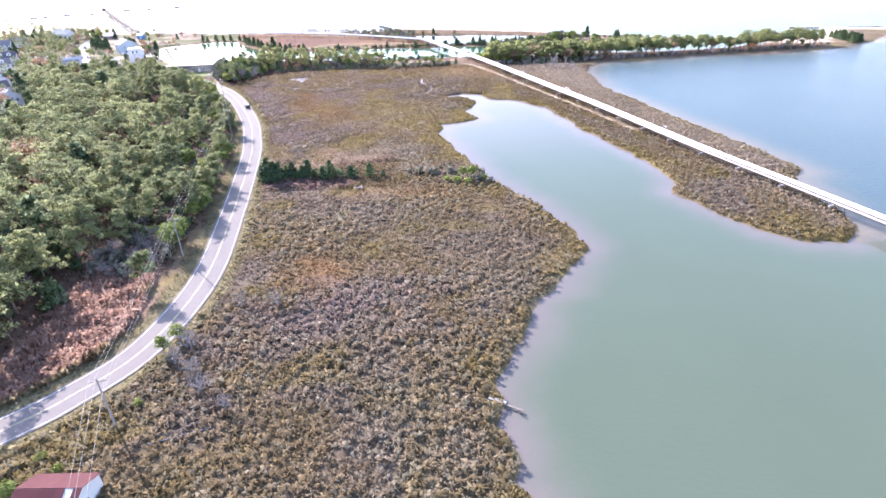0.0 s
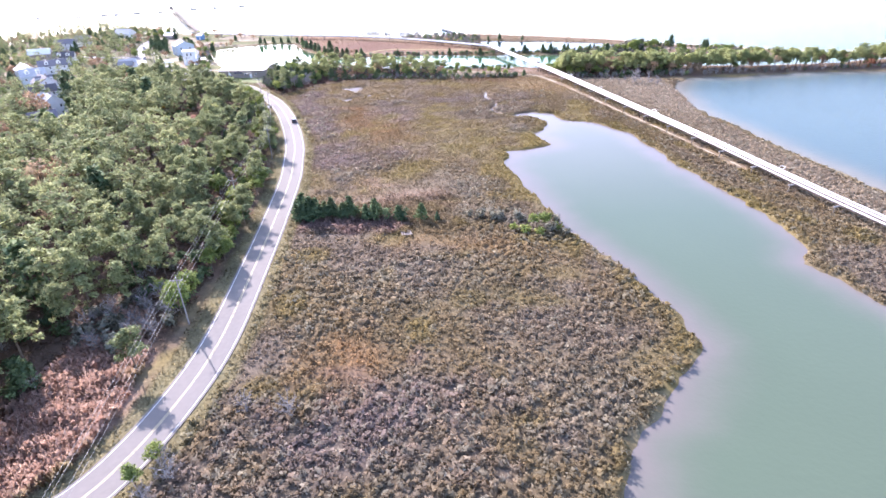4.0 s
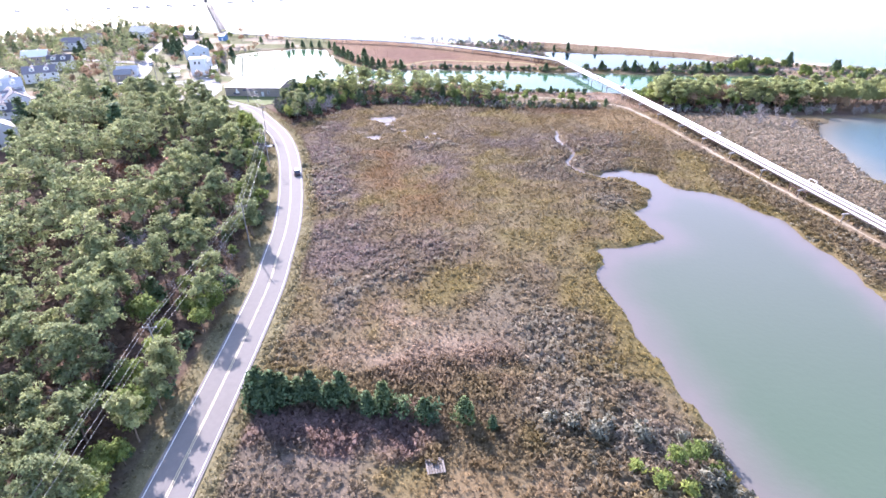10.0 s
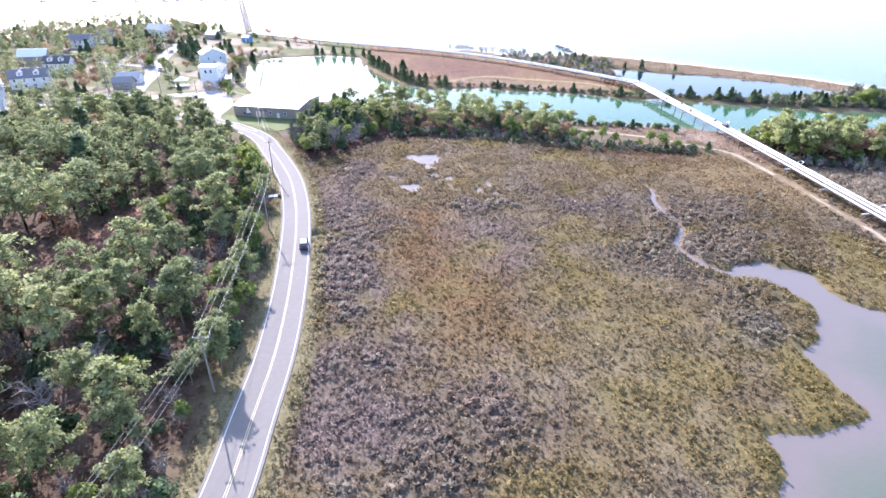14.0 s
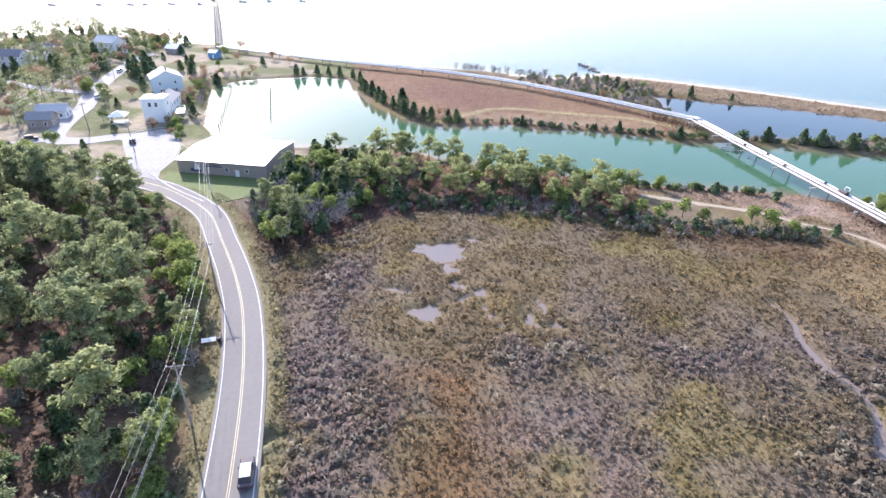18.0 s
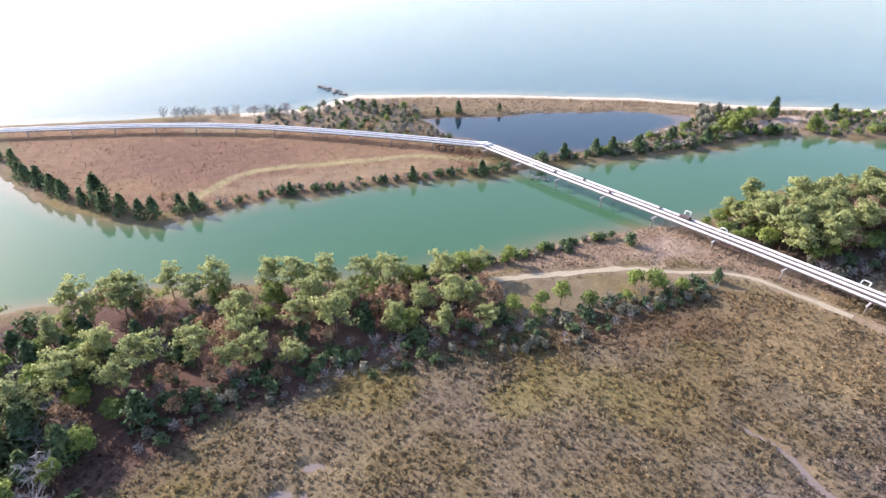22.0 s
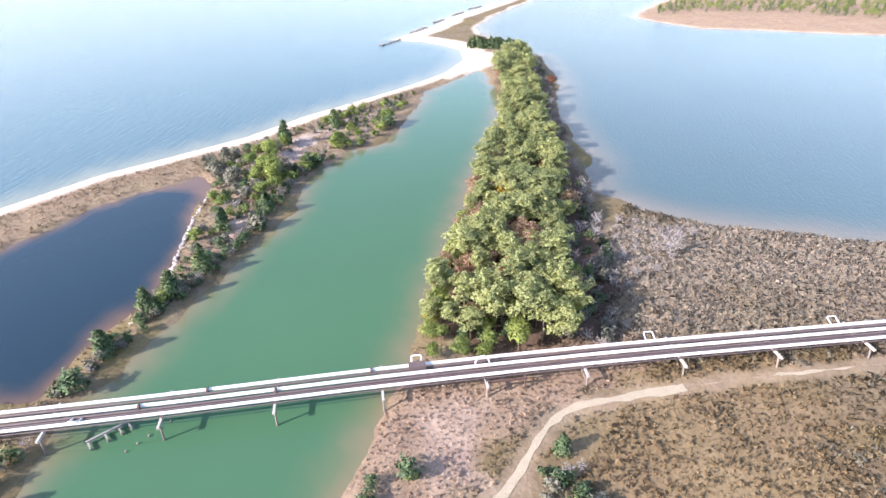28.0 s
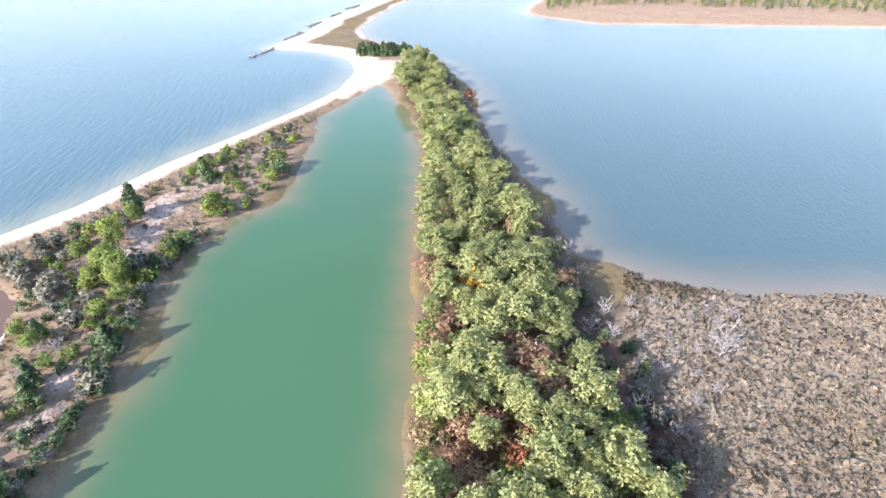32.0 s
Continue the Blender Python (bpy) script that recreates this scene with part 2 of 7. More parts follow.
BAY = [(122.5, 38.5), (125.6, 51.7), (128.1, 76), (136, 79.3), (133.4, 97.9), (129, 124), (123, 146), (120, 170), (115, 190), (114, 209),
       (116, 222), (117, 237), (120, 247), (125, 257), (135, 267), (142, 267.5), (161, 266.4), (175, 270), (203, 275.3), (255, 275), (308, 283),
       (316, 294), (338, 300), (374, 323.5), (404, 329), (462, 321), (539, 301), (900, 200), (2500, 0), (2500, -400), (190, -400), (190, -60), (140, 34)]
CANAL = [(-174, 386), (-164, 400), (-147.5, 409.8), (-131, 415.4), (-116.6, 411.8), (-106, 388.4), (-89.6, 365.6), (-76, 353), (-62.7, 345),
         (-53, 347), (-37.4, 352.5), (-23.5, 350), (-4, 351), (11, 350.4), (19, 348), (27.4, 346), (36, 346.5), (45.5, 349.5), (53, 346.6), (65.5, 346.2),
         (77, 344.5), (97, 344), (112.9, 341.7), (125, 345.5), (134, 346.5), (146, 343.5), (155, 340.5), (164.3, 331.5), (186.9, 331), (213, 330),
         (229.6, 331), (251.4, 322), (272.9, 311.9)]
CANAL += [(263, 307.8), (223, 298.3), (184, 296.6), (160, 298.3), (133, 299.5), (99.4, 300.5), (70, 301), (59.7, 300.5), (50, 302), (38.8, 303),
          (20.3, 302.5), (6.5, 301.5), (-11, 302), (-40, 308), (-69.7, 315.9), (-104.4, 313.4), (-138.5, 319.5), (-155.9, 347)]
DARK_POND = [(27.3, 410.5), (36, 411), (48, 406), (65, 404), (80, 402.3), (98.5, 396), (109, 394), (118, 388), (130, 379), (125, 371), (112, 368.5),
             (90, 358.5), (70, 354), (65, 356.5), (51, 355.8), (44, 357), (42, 366), (34, 380), (28, 390)]
SEA = [(-2500, 240), (-560, 330), (-385, 385), (-368, 420), (-362, 458), (-345, 496), (-318, 508), (-291.7, 496), (-248.8, 485), (-221.9, 484.5), (-140, 459.2),
       (-80, 448.5), (-53, 447), (-30, 441.2), (-10, 441.4), (3, 453), (11, 456), (37, 447.7), (72, 435), (104, 419), (128, 408), (145, 395), (164.3, 381),
       (191, 369), (210, 357), (241, 339), (265, 328.1), (295.2, 323.5), (320.4, 328.5), (335.9, 341.9), (345, 355.3), (350.7, 374.8), (371.4, 369.4),
       (398.2, 360.4), (441.9, 355.4), (494.8, 340.3), (543.2, 325.1), (900, 240), (2500, 40), (2500, 3000), (-2500, 3000)]
FAR_LAND = [(468, 214), (447.5, 214.8), (424, 198), (405, 181), (397, 140), (388, 104), (380, 60), (371, 22), (380, -150), (600, -400), (1500, -400), (1500, -100), (700, 110), (540, 185)]
CREEK = [(34, 195.8), (29.2, 197.9), (26.1, 202.8), (24, 207.4), (25.6, 212.8), (27, 217.5), (26.2, 222.4), (23.7, 226), (22.7, 231.4), (23.4, 239.3), (21.5, 244)]
ROAD = [(-140, -75), (-100, -42), (-75, -22), (-55.5, -6.9), (-49.6, -1.1), (-43, 8), (-39.2, 21.7), (-37.7, 39.6), (-39.7, 67.4), (-42.5, 97), (-45.7, 124.1),
        (-48.6, 138.8), (-52.1, 155.2), (-58.8, 177.1), (-68.3, 202.5), (-77.2, 221.2), (-85, 233.8), (-94.8, 247), (-105.2, 260), (-117.6, 268.5), (-130, 274),
        (-150, 278), (-190, 282)]


def smooth_line(pts, step=2.0):
    """A rounded line through the points (Catmull-Rom)."""
    p = np.array(pts, float)
    p = np.vstack([2 * p[0] - p[1], p, 2 * p[-1] - p[-2]])
    out = []
    for a, b, c, d in zip(p, p[1:], p[2:], p[3:]):
        n = max(2, int(np.linalg.norm(c - b) / step))
        u = np.linspace(0, 1, n, endpoint=False)[:, None]
        out.append(0.5 * (2 * b + (c - a) * u + (2 * a - 5 * b + 4 * c - d) * u**2 + (3 * b - a - 3 * c + d) * u**3))
    return np.vstack(out + [p[-2][None]])


def line_distance(pts, line, far=75.0):
    """The distance of every point from a broken line, counted up to far."""
    line = np.asarray(line, float)
    a, b = line[:-1], line[1:]
    ab = b - a
    lens = np.maximum((ab**2).sum(1), 1e-9)
    lo, hi = np.minimum(a, b) - far, np.maximum(a, b) + far
    out = np.full(len(pts), far)
    for k in range(0, len(pts), 2048):
        p = pts[k : k + 2048]
        use = np.nonzero((hi >= p.min(0)).all(1) & (lo <= p.max(0)).all(1))[0]
        if not len(use):
            continue
        best = np.full(len(p), far * far)
        for n in use:
            d = p - a[n]
            u = np.clip(d @ ab[n] / lens[n], 0, 1)
            d = d - u[:, None] * ab[n]
            best = np.minimum(best, (d * d).sum(1))
        out[k : k + 2048] = np.sqrt(best)
    return out


def inside(pts, poly):
    p = np.array(poly, float)
    hit = np.zeros(len(pts), bool)
    for a, b in zip(p, np.roll(p, -1, 0)):
        if a[1] == b[1]:
            continue
        cross = (a[1] > pts[:, 1]) != (b[1] > pts[:, 1])
        hit ^= cross & (pts[:, 0] < (b[0] - a[0]) * (pts[:, 1] - a[1]) / (b[1] - a[1]) + a[0])
    return hit


def signed(pts, poly):
    """The distance from a closed shape's rim, positive inside."""
    p = np.array(poly, float)
    d = line_distance(pts, np.vstack([p, p[:1]]))
    return np.where(inside(pts, poly), d, -d)


def value_noise(pts, scale, seed):
    """Smooth noise from 0 to 1 over the plan."""
    rng = np.random.default_rng(seed)
    table = rng.random((64, 64))
    q = pts / scale
    i = np.floor(q).astype(int)
    f = q - i
    f = f * f * (3 - 2 * f)
    i &= 63
    j = (i + 1) & 63
    a, b = table[i[:, 0], i[:, 1]], table[j[:, 0], i[:, 1]]
    c, d = table[i[:, 0], j[:, 1]], table[j[:, 0], j[:, 1]]
    return (a * (1 - f[:, 0]) + b * f[:, 0]) * (1 - f[:, 1]) + (c * (1 - f[:, 0]) + d * f[:, 0]) * f[:, 1]


WOBBLED = {}


def wobble(pts, size=1.2):
    """The plan with its rims made uneven at 5 m and 2 m."""
    key = (id(pts), len(pts))
    if key not in WOBBLED:
        WOBBLED.clear()
        WOBBLED[key] = (pts, [value_noise(pts, w, n) - 0.5 for w, n in ((5.0, 3), (1.9, 5), (5.0, 4), (1.9, 6))])
    a, b, c, d = WOBBLED[key][1]
    return pts + size * np.stack([2 * a + b, 2 * c + d], 1)


REEDS = [(-64, -8), (-66, 16), (-66, 34), (-64, 50), (-57, 52), (-49, 36), (-47, 22), (-49, 10), (-55, 2)]
SANDY_PATH = [(-4, 294.5), (11.4, 291.6), (22.9, 289.3), (31, 287.6), (42, 282.3), (50, 278.7), (55, 274), (61.4, 257.8), (65.8, 244.6), (70, 230.6), (79, 200), (90, 165), (100, 128)]
FIELD_TRACK = [(-58, 353), (-53.8, 360.4), (-44.5, 370.7), (-33.2, 374), (-15.5, 372.5), (9.4, 370), (24, 363), (31, 356)]
ROAD_LINE = smooth_line(ROAD, 2.0)
PATH_LINE = smooth_line(SANDY_PATH, 3.0)
TRACK_LINE = smooth_line(FIELD_TRACK, 3.0)
CREEK_LINE = smooth_line(CREEK, 1.5)
WATERS = {"lagoon": LAGOON, "bay": BAY, "canal": CANAL, "dark_pond": DARK_POND, "sea": SEA}
POOLS = [(-44.6, 252.4, 4.6, 3.4), (-48.8, 251.6, 2.6, 1.4), (-49.2, 255.2, 1.8, 1.2), (-41.8, 255.2, 2.2, 1.6), (-38.9, 259.5, 2.0, 1.2), (-43.9, 246.4, 0.8, 1.9),
         (-40.9, 241, 1.9, 1.4), (-51.7, 235.4, 2.3, 0.7), (-44.9, 228.8, 2.9, 2.6), (-44.2, 231.8, 1.5, 1.2), (-39.8, 234.2, 1.0, 1.0), (-37.8, 236.6, 0.9, 1.2), (-35.2, 238.0, 1.5, 0.9),
         (-34.5, 233.6, 0.7, 1.7), (-32.2, 230.2, 0.9, 1.4), (-30.3, 227.5, 1.0, 0.8), (-24.8, 236.8, 0.8, 1.3), (-26.1, 230.2, 0.9, 1.4), (-22.7, 233.6, 0.8, 1.6), (-20.8, 230.3, 0.7, 1.2),
         (-23.6, 189, 0.5, 0.5), (-21, 197, 0.6, 0.5), (-33, 243, 0.6, 0.5), (-61, 196, 1.6, 1.1), (-58.5, 192.5, 1.0, 0.8)]


def wetness(pts):
    """How far a place lies inside any water, in metres (negative on land)."""
    q = wobble(pts)
    best = np.full(len(pts), -1e9)
    for name, poly in WATERS.items():
        s = signed(pts if name == "sea" else q, poly)
        if name == "bay":
            s = np.minimum(s, -signed(q, FAR_LAND))
        best = np.maximum(best, s)
    best = np.maximum(best, 0.55 + 0.4 * np.clip((208 - pts[:, 1]) / 12, 0, 1) + 0.5 * (value_noise(pts, 3.0, 83) - 0.5) - line_distance(wobble(pts, 0.4), CREEK_LINE))
    q2 = wobble(pts, 1.5) + 2.0 * np.stack([value_noise(pts, 1.2, 84), value_noise(pts, 1.2, 85)], 1) - 1.0
    for x, y, a, b in POOLS:
        best = np.maximum(best, (1 - np.hypot((q2[:, 0] - x) / a, (q2[:, 1] - y) / b)) * min(a, b))
    return best


def ground_height(pts, wet):
    land = 0.55 * np.tanh(np.maximum(-wet, 0) / 1.2) + np.clip(-wet - 4, 0, 60) * 0.006
    land = land + (value_noise(pts, 6.0, 8) - 0.5) * 0.25 * np.clip(-wet / 3, 0, 1)
    z = np.where(wet > 0, -0.5 * np.tanh(wet / 2.0) - np.clip(wet, 0, 30) * 0.04, land)
    r = line_distance(pts, ROAD_LINE)
    bed = 0.85
    town = np.clip(signed(pts, TOWN) / 6, 0, 1) * np.clip(-wet / 4, 0, 1)
    z = z + (0.85 - z) * town
    return np.where(wet > -1, z, z + (bed - z) * np.clip((7.5 - r) / 3.5, 0, 1))


def blob(pts, x, y, a, b, turn=0.0):
    """1 inside an uneven oval, falling to 0 round it."""
    c, s = math.cos(radians(turn)), math.sin(radians(turn))
    q = wobble(pts, 3.0) - (x, y)
    u, v = (q[:, 0] * c + q[:, 1] * s) / a, (-q[:, 0] * s + q[:, 1] * c) / b
    return np.clip((1.25 - np.hypot(u, v)) / 0.5, 0, 1)


def stand(pts, x, y, a, b, turn=0.0):
    """1 in the middle of a stand of plants, thinning out raggedly round it."""
    c, s = math.cos(radians(turn)), math.sin(radians(turn))
    q = pts + np.stack([value_noise(pts, 11, 91) - 0.5, value_noise(pts, 11, 92) - 0.5], 1) * 9 - (x, y)
    u, v = (q[:, 0] * c + q[:, 1] * s) / a, (-q[:, 0] * s + q[:, 1] * c) / b
    return np.clip(1.15 - 0.85 * np.hypot(u, v) + 0.9 * (value_noise(pts, 3.5, 93) - 0.5), 0, 1)


def band(pts, poly, soft=3.0):
    return np.clip(signed(wobble(pts, 2.0), poly) / soft + 0.5, 0, 1)


TOWN = [(-420, 600), (-400, 330), (-250, 250), (-160, 272), (-128, 268), (-96, 280), (-94, 306), (-138, 319), (-156, 347), (-176, 388), (-148, 414), (-116, 416), (-128, 455), (-230, 484), (-300, 495)]
OLIVE, TAN, GREYBUSH, ORANGE, YELLOW = (0.215, 0.18, 0.108), (0.225, 0.19, 0.135), (0.205, 0.182, 0.158), (0.205, 0.13, 0.065), (0.21, 0.18, 0.07)
SILVER, LILAC, RUSSET, GOLDEN, DRYREED = (0.235, 0.218, 0.18), (0.205, 0.178, 0.172), (0.26, 0.17, 0.09), (0.205, 0.163, 0.09), (0.30, 0.235, 0.185)
PURPLE, LITTER, SAND, FIELD, GRASS = (0.215, 0.18, 0.175), (0.135, 0.10, 0.078), (0.62, 0.56, 0.47), (0.235, 0.158, 0.105), (0.245, 0.23, 0.135)
FOREST = [(-300, -90), (-120, -75), (-68, -30), (-52, 12), (-47, 40), (-48, 68), (-51, 97), (-54, 124), (-61, 155), (-69, 180), (-79, 203), (-90, 225),
          (-104, 246), (-122, 262), (-160, 272), (-200, 300), (-300, 330)]
NORTH_WOOD = [(-98, 262), (-80, 243), (-66, 262), (-50, 274), (-20, 276), (4, 276), (0, 290), (-10, 299), (-70, 312), (-105, 308)]
BELT = [(66, 268), (74, 266), (100, 266), (140, 269), (180, 274), (250, 279), (300, 286), (300, 296), (260, 304), (222, 296), (180, 294.5), (130, 297), (70, 299), (64, 290)]
ISLAND = [(-112, 412), (-104, 391), (-88, 368), (-74, 356), (-52, 350), (-20, 353), (28, 350), (34, 366), (-20, 418), (-80, 444), (-125, 452), (-112, 420)]
BERM = [(44, 352), (70, 349), (100, 347), (130, 348), (165, 336), (228, 334), (262, 322), (250, 330), (205, 356), (160, 380), (132, 378), (112, 364), (88, 356), (66, 352)]

MARSH = [(-100, -90), (14, -90), (60, 40), (46, 70), (50, 190), (60, 230), (66, 262), (40, 276), (-60, 276), (-90, 255), (-70, 200), (-40, 100), (-34, 40), (-50, -10), (-90, -40)]
EAST_STRIP = [(44, 206), (48, 196), (58, 183), (66, 177), (72, 166), (75, 148), (80, 120), (86, 101), (88, 87), (84, 68), (90, 54), (97, 39), (106, 31), (122, 34), (136, 78), (122, 150), (114, 210), (126, 260), (84, 272), (66, 268), (60, 235)]


# stands of shrubs and of grass in the marsh: place, half axes, turn, how full, colour
SHRUB_STANDS = [(-4.5, 19.5, 18, 11, 0, 1.0, PURPLE), (-34, 143, 10, 22, 12, 1.0, PURPLE), (-59, 216, 8.5, 48, 16.5, 1.0, PURPLE), (-10.5, 151, 9, 9, 0, 0.8, PURPLE), (-50, 181, 6, 13, 16, 0.9, PURPLE),
                (-17, 203, 9, 14, 0, 0.8, PURPLE), (-28, 123, 6, 9, 0, 0.9, SILVER), (12, 116, 7, 15, 10, 0.9, SILVER), (32.5, 175, 7, 9, 20, 0.9, SILVER), (24, 206, 22, 15, 0, 0.6, GREYBUSH),
                (6, 227, 24, 9, 8, 0.85, LILAC), (-24.5, 219, 8, 5, 0, 0.8, LILAC), (-7, 61, 19, 11, 0, 0.6, SILVER), (27, 25, 12, 12, 30, 0.8, SILVER), (7, -12, 12, 16, 0, 0.6, SILVER),
                (-29, 4, 10, 13, 0, 0.7, LILAC), (44, 55, 7, 16, 15, 0.7, TAN), (22, 92, 12, 7, -30, 0.9, SILVER), (38, 232, 12, 16, 0, 0.6, LILAC)]
GRASS_STANDS = [(-12.7, 37.8, 9, 9.5, 0, 1.0, RUSSET), (16, 57, 15, 9, 0, 0.7, YELLOW), (-29.5, 189, 13, 17, 10, 0.8, ORANGE), (8.6, 168, 18, 18, 0, 0.6, YELLOW), (-4, 133, 8, 10, 0, 0.8, YELLOW),
                (-1, 192, 10, 11, 0, 0.9, YELLOW), (37.5, 159.5, 6, 6, 0, 0.9, YELLOW), (-38.5, 209, 10, 5, 0, 0.9, ORANGE), (-14, 215, 4, 4, 0, 0.9, YELLOW), (23, 255, 26, 13, 5, 0.8, GOLDEN),
                (-9, 105, 18, 7, 0, 0.9, DRYREED), (-16, 117, 5, 5, 0, 0.9, DRYREED), (-40, 244, 18, 18, 0, 0.6, GOLDEN), (27, 135, 7, 18, 10, 0.8, YELLOW), (-17, 168, 12, 10, 0, 0.5, ORANGE),
                (10, 78, 18, 7, 0, 0.4, RUSSET), (45, 36, 5, 10, -40, 0.7, YELLOW)]


def grassiness(pts):
    """How far grass takes over from bushes in the marsh."""
    g = 1.5 * value_noise(pts, 17, 61) - 0.45 + 0.85 * np.clip((pts[:, 1] - 95) / 30, 0, 1)
    g = np.where(pts[:, 1] < 25, g - 0.4, g)
    for x, y, a, b, turn, full, _ in SHRUB_STANDS:
        g = g - 1.2 * full * stand(pts, x, y, a, b, turn)
    for x, y, a, b, turn, full, _ in GRASS_STANDS:
        g = g + 1.1 * full * stand(pts, x, y, a, b, turn)
    g = np.where((pts[:, 0] > 66) & (pts[:, 1] < 268), np.minimum(g, 0.3), g)
    return np.clip(g, 0, 1)


def stand_colour(pts, wet):
    """The base colour of the ground cover: stands of plants, bare sand, leaf litter, mown verge."""
    n1, n2 = value_noise(pts, 14, 21), value_noise(pts, 5, 22)
    col = np.outer(np.ones(len(pts)), OLIVE)

    def lay(mask, colour):
        nonlocal col
        col = col + (np.array(colour) - col) * mask[:, None]

    lay(np.clip((pts[:, 1] - 95) / 40, 0, 1), (0.182, 0.15, 0.09))
    lay(np.clip((n1 - 0.5) * 5, 0, 1) * np.where(pts[:, 1] < 95, 0.7, 0.4), GREYBUSH)
    lay(np.clip((n2 - 0.6) * 5, 0, 1) * 0.5, TAN)
    lay(np.clip((value_noise(pts, 9, 23) - 0.62) * 6, 0, 1) * 0.6, YELLOW)
    for x, y, a, b, turn, full, colour in GRASS_STANDS + SHRUB_STANDS:
        lay(stand(pts, x, y, a, b, turn) * full * 0.85, colour)
    lay(blob(pts, -19.5, 89.5, 15, 5.5, 0), (0.255, 0.19, 0.17))
    lay(blob(pts, 30, 268, 26, 5, -10) * 0.5, (0.16, 0.10, 0.06))
    lay(blob(pts, 52, 252, 16, 20, 20) * 0.75, (0.275, 0.215, 0.125))
    lay(band(pts, [(86, 270), (118, 262), (116, 215), (110, 190), (95, 215)], 4), (0.335, 0.305, 0.25))
    east = band(pts, [(60, 300), (75, 240), (92, 180), (108, 110), (118, 40), (140, 40), (140, 120), (118, 200), (116, 240), (90, 268)], 4)
    lay(east * 0.75, (0.315, 0.28, 0.22))
    edge = np.clip((wet + 5) / 2.5, 0, 1) * (pts[:, 1] < 200)
    lay(edge * 0.4, YELLOW)
    lay(band(pts, FOREST, 3), LITTER)
    lay(band(pts, NORTH_WOOD, 3), (0.13, 0.085, 0.07))
    lay(band(pts, BELT, 3), LITTER)
    lay(band(pts, [(-10, 303), (20, 304), (60, 302), (64, 285), (74, 262), (66, 262), (52, 282), (40, 289), (10, 294), (-20, 300)], 2), (0.275, 0.215, 0.16))
    lay(band(pts, ISLAND, 3), FIELD)
    lay(blob(pts, -20, 362, 40, 6, 0) * 0.6, (0.29, 0.235, 0.16))
    lay(blob(pts, -55, 392, 32, 20, -35) * 0.6, (0.17, 0.10, 0.085))
    lay(band(pts, BERM, 3), (0.28, 0.23, 0.17))
    s = -signed(pts, SEA)
    shore = (s < 40) & (pts[:, 1] > 300)
    lay(shore * np.clip((32 - s) / 8, 0, 1) * (pts[:, 0] > -60) * (pts[:, 0] < 330), (0.265, 0.215, 0.15))
    lay(blob(pts, 47, 291, 10, 4) * 0.35, (0.45, 0.38, 0.33))
    beach = 5.0 + 3 * value_noise(pts, 20, 31) + 4 * (pts[:, 0] > 250) + 4 * np.clip((pts[:, 0] - 300) / 30, 0, 1)
    lay(np.clip((beach - s) / 2 + 0.5, 0, 1) * (pts[:, 0] > -40), SAND)
    inner = -signed(pts, BAY)
    lay(np.clip((1.5 + 4 * n1 - inner) / 2, 0, 1) * (pts[:, 0] > 345), SAND)
    lay(band(pts, [(255, 317), (272, 310), (300, 303), (312, 303), (318, 318), (300, 324), (270, 324)], 2) * 0.9, SAND)
    lay(band(pts, FAR_LAND, 8), (0.34, 0.26, 0.185))
    town = band(pts, TOWN, 3)
    lay(town, (0.155, 0.175, 0.085))
    lay(town * np.clip((n1 - 0.55) * 6, 0, 1) * 0.8, (0.40, 0.35, 0.28))
    lay(np.clip((1.6 + 1.2 * n2 - line_distance(wobble(pts, 0.6), PATH_LINE)) / 1.2, 0, 1) * 0.6, (0.33, 0.27, 0.20))
    lay(np.clip((2.2 - line_distance(wobble(pts, 0.6), TRACK_LINE)) / 1.2, 0, 1) * 0.9, (0.33, 0.30, 0.17))
    for x, y, a, b in ((160, 358.5, 12, 4), (142, 357, 9, 3.5), (101.6, 350.5, 6, 2.2), (96, 349.7, 5, 2), (116, 354, 5, 2), (176, 352, 9, 3), (196, 345, 7, 2.5)):
        lay(blob(pts, x, y, a, b) * np.clip((n2 - 0.25) * 3, 0, 1) * 0.75, (0.56, 0.49, 0.45))
    lay(band(pts, REEDS, 2), (0.33, 0.235, 0.19))
    for x, y, a, b in ((-107, 192, 6, 12), (-106, 173, 10, 9), (-117, 217, 5, 6)):
        lay(blob(pts, x, y, a, b), (0.27, 0.17, 0.13))
    r = line_distance(pts, ROAD_LINE)
    lay(np.clip((6.6 + 1.2 * n2 - r) / 1.2, 0, 1), GRASS)
    return np.clip(col * np.array((0.86, 0.80, 0.77)), 0, 1)


def gap_shade(pts, wet, col):
    """Shade in the gaps between the marsh bushes, put into the ground's colour."""
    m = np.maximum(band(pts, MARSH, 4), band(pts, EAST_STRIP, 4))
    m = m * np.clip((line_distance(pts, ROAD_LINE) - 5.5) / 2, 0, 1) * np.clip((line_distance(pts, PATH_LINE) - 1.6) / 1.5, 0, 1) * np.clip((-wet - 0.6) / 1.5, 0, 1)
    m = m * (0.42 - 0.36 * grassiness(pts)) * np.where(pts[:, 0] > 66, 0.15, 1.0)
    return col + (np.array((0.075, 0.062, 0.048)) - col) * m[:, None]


# ---- ground and waters ----
def axis(parts):
    return np.unique(np.concatenate([np.arange(a, b, s) for a, b, s in parts]).round(3))


def set_colour(me, name, cols):
    a = me.attributes.new(name, "FLOAT_COLOR", "POINT")
    a.data.foreach_set("color", np.hstack([cols, np.ones((len(cols), 1))]).astype(np.float32).ravel())


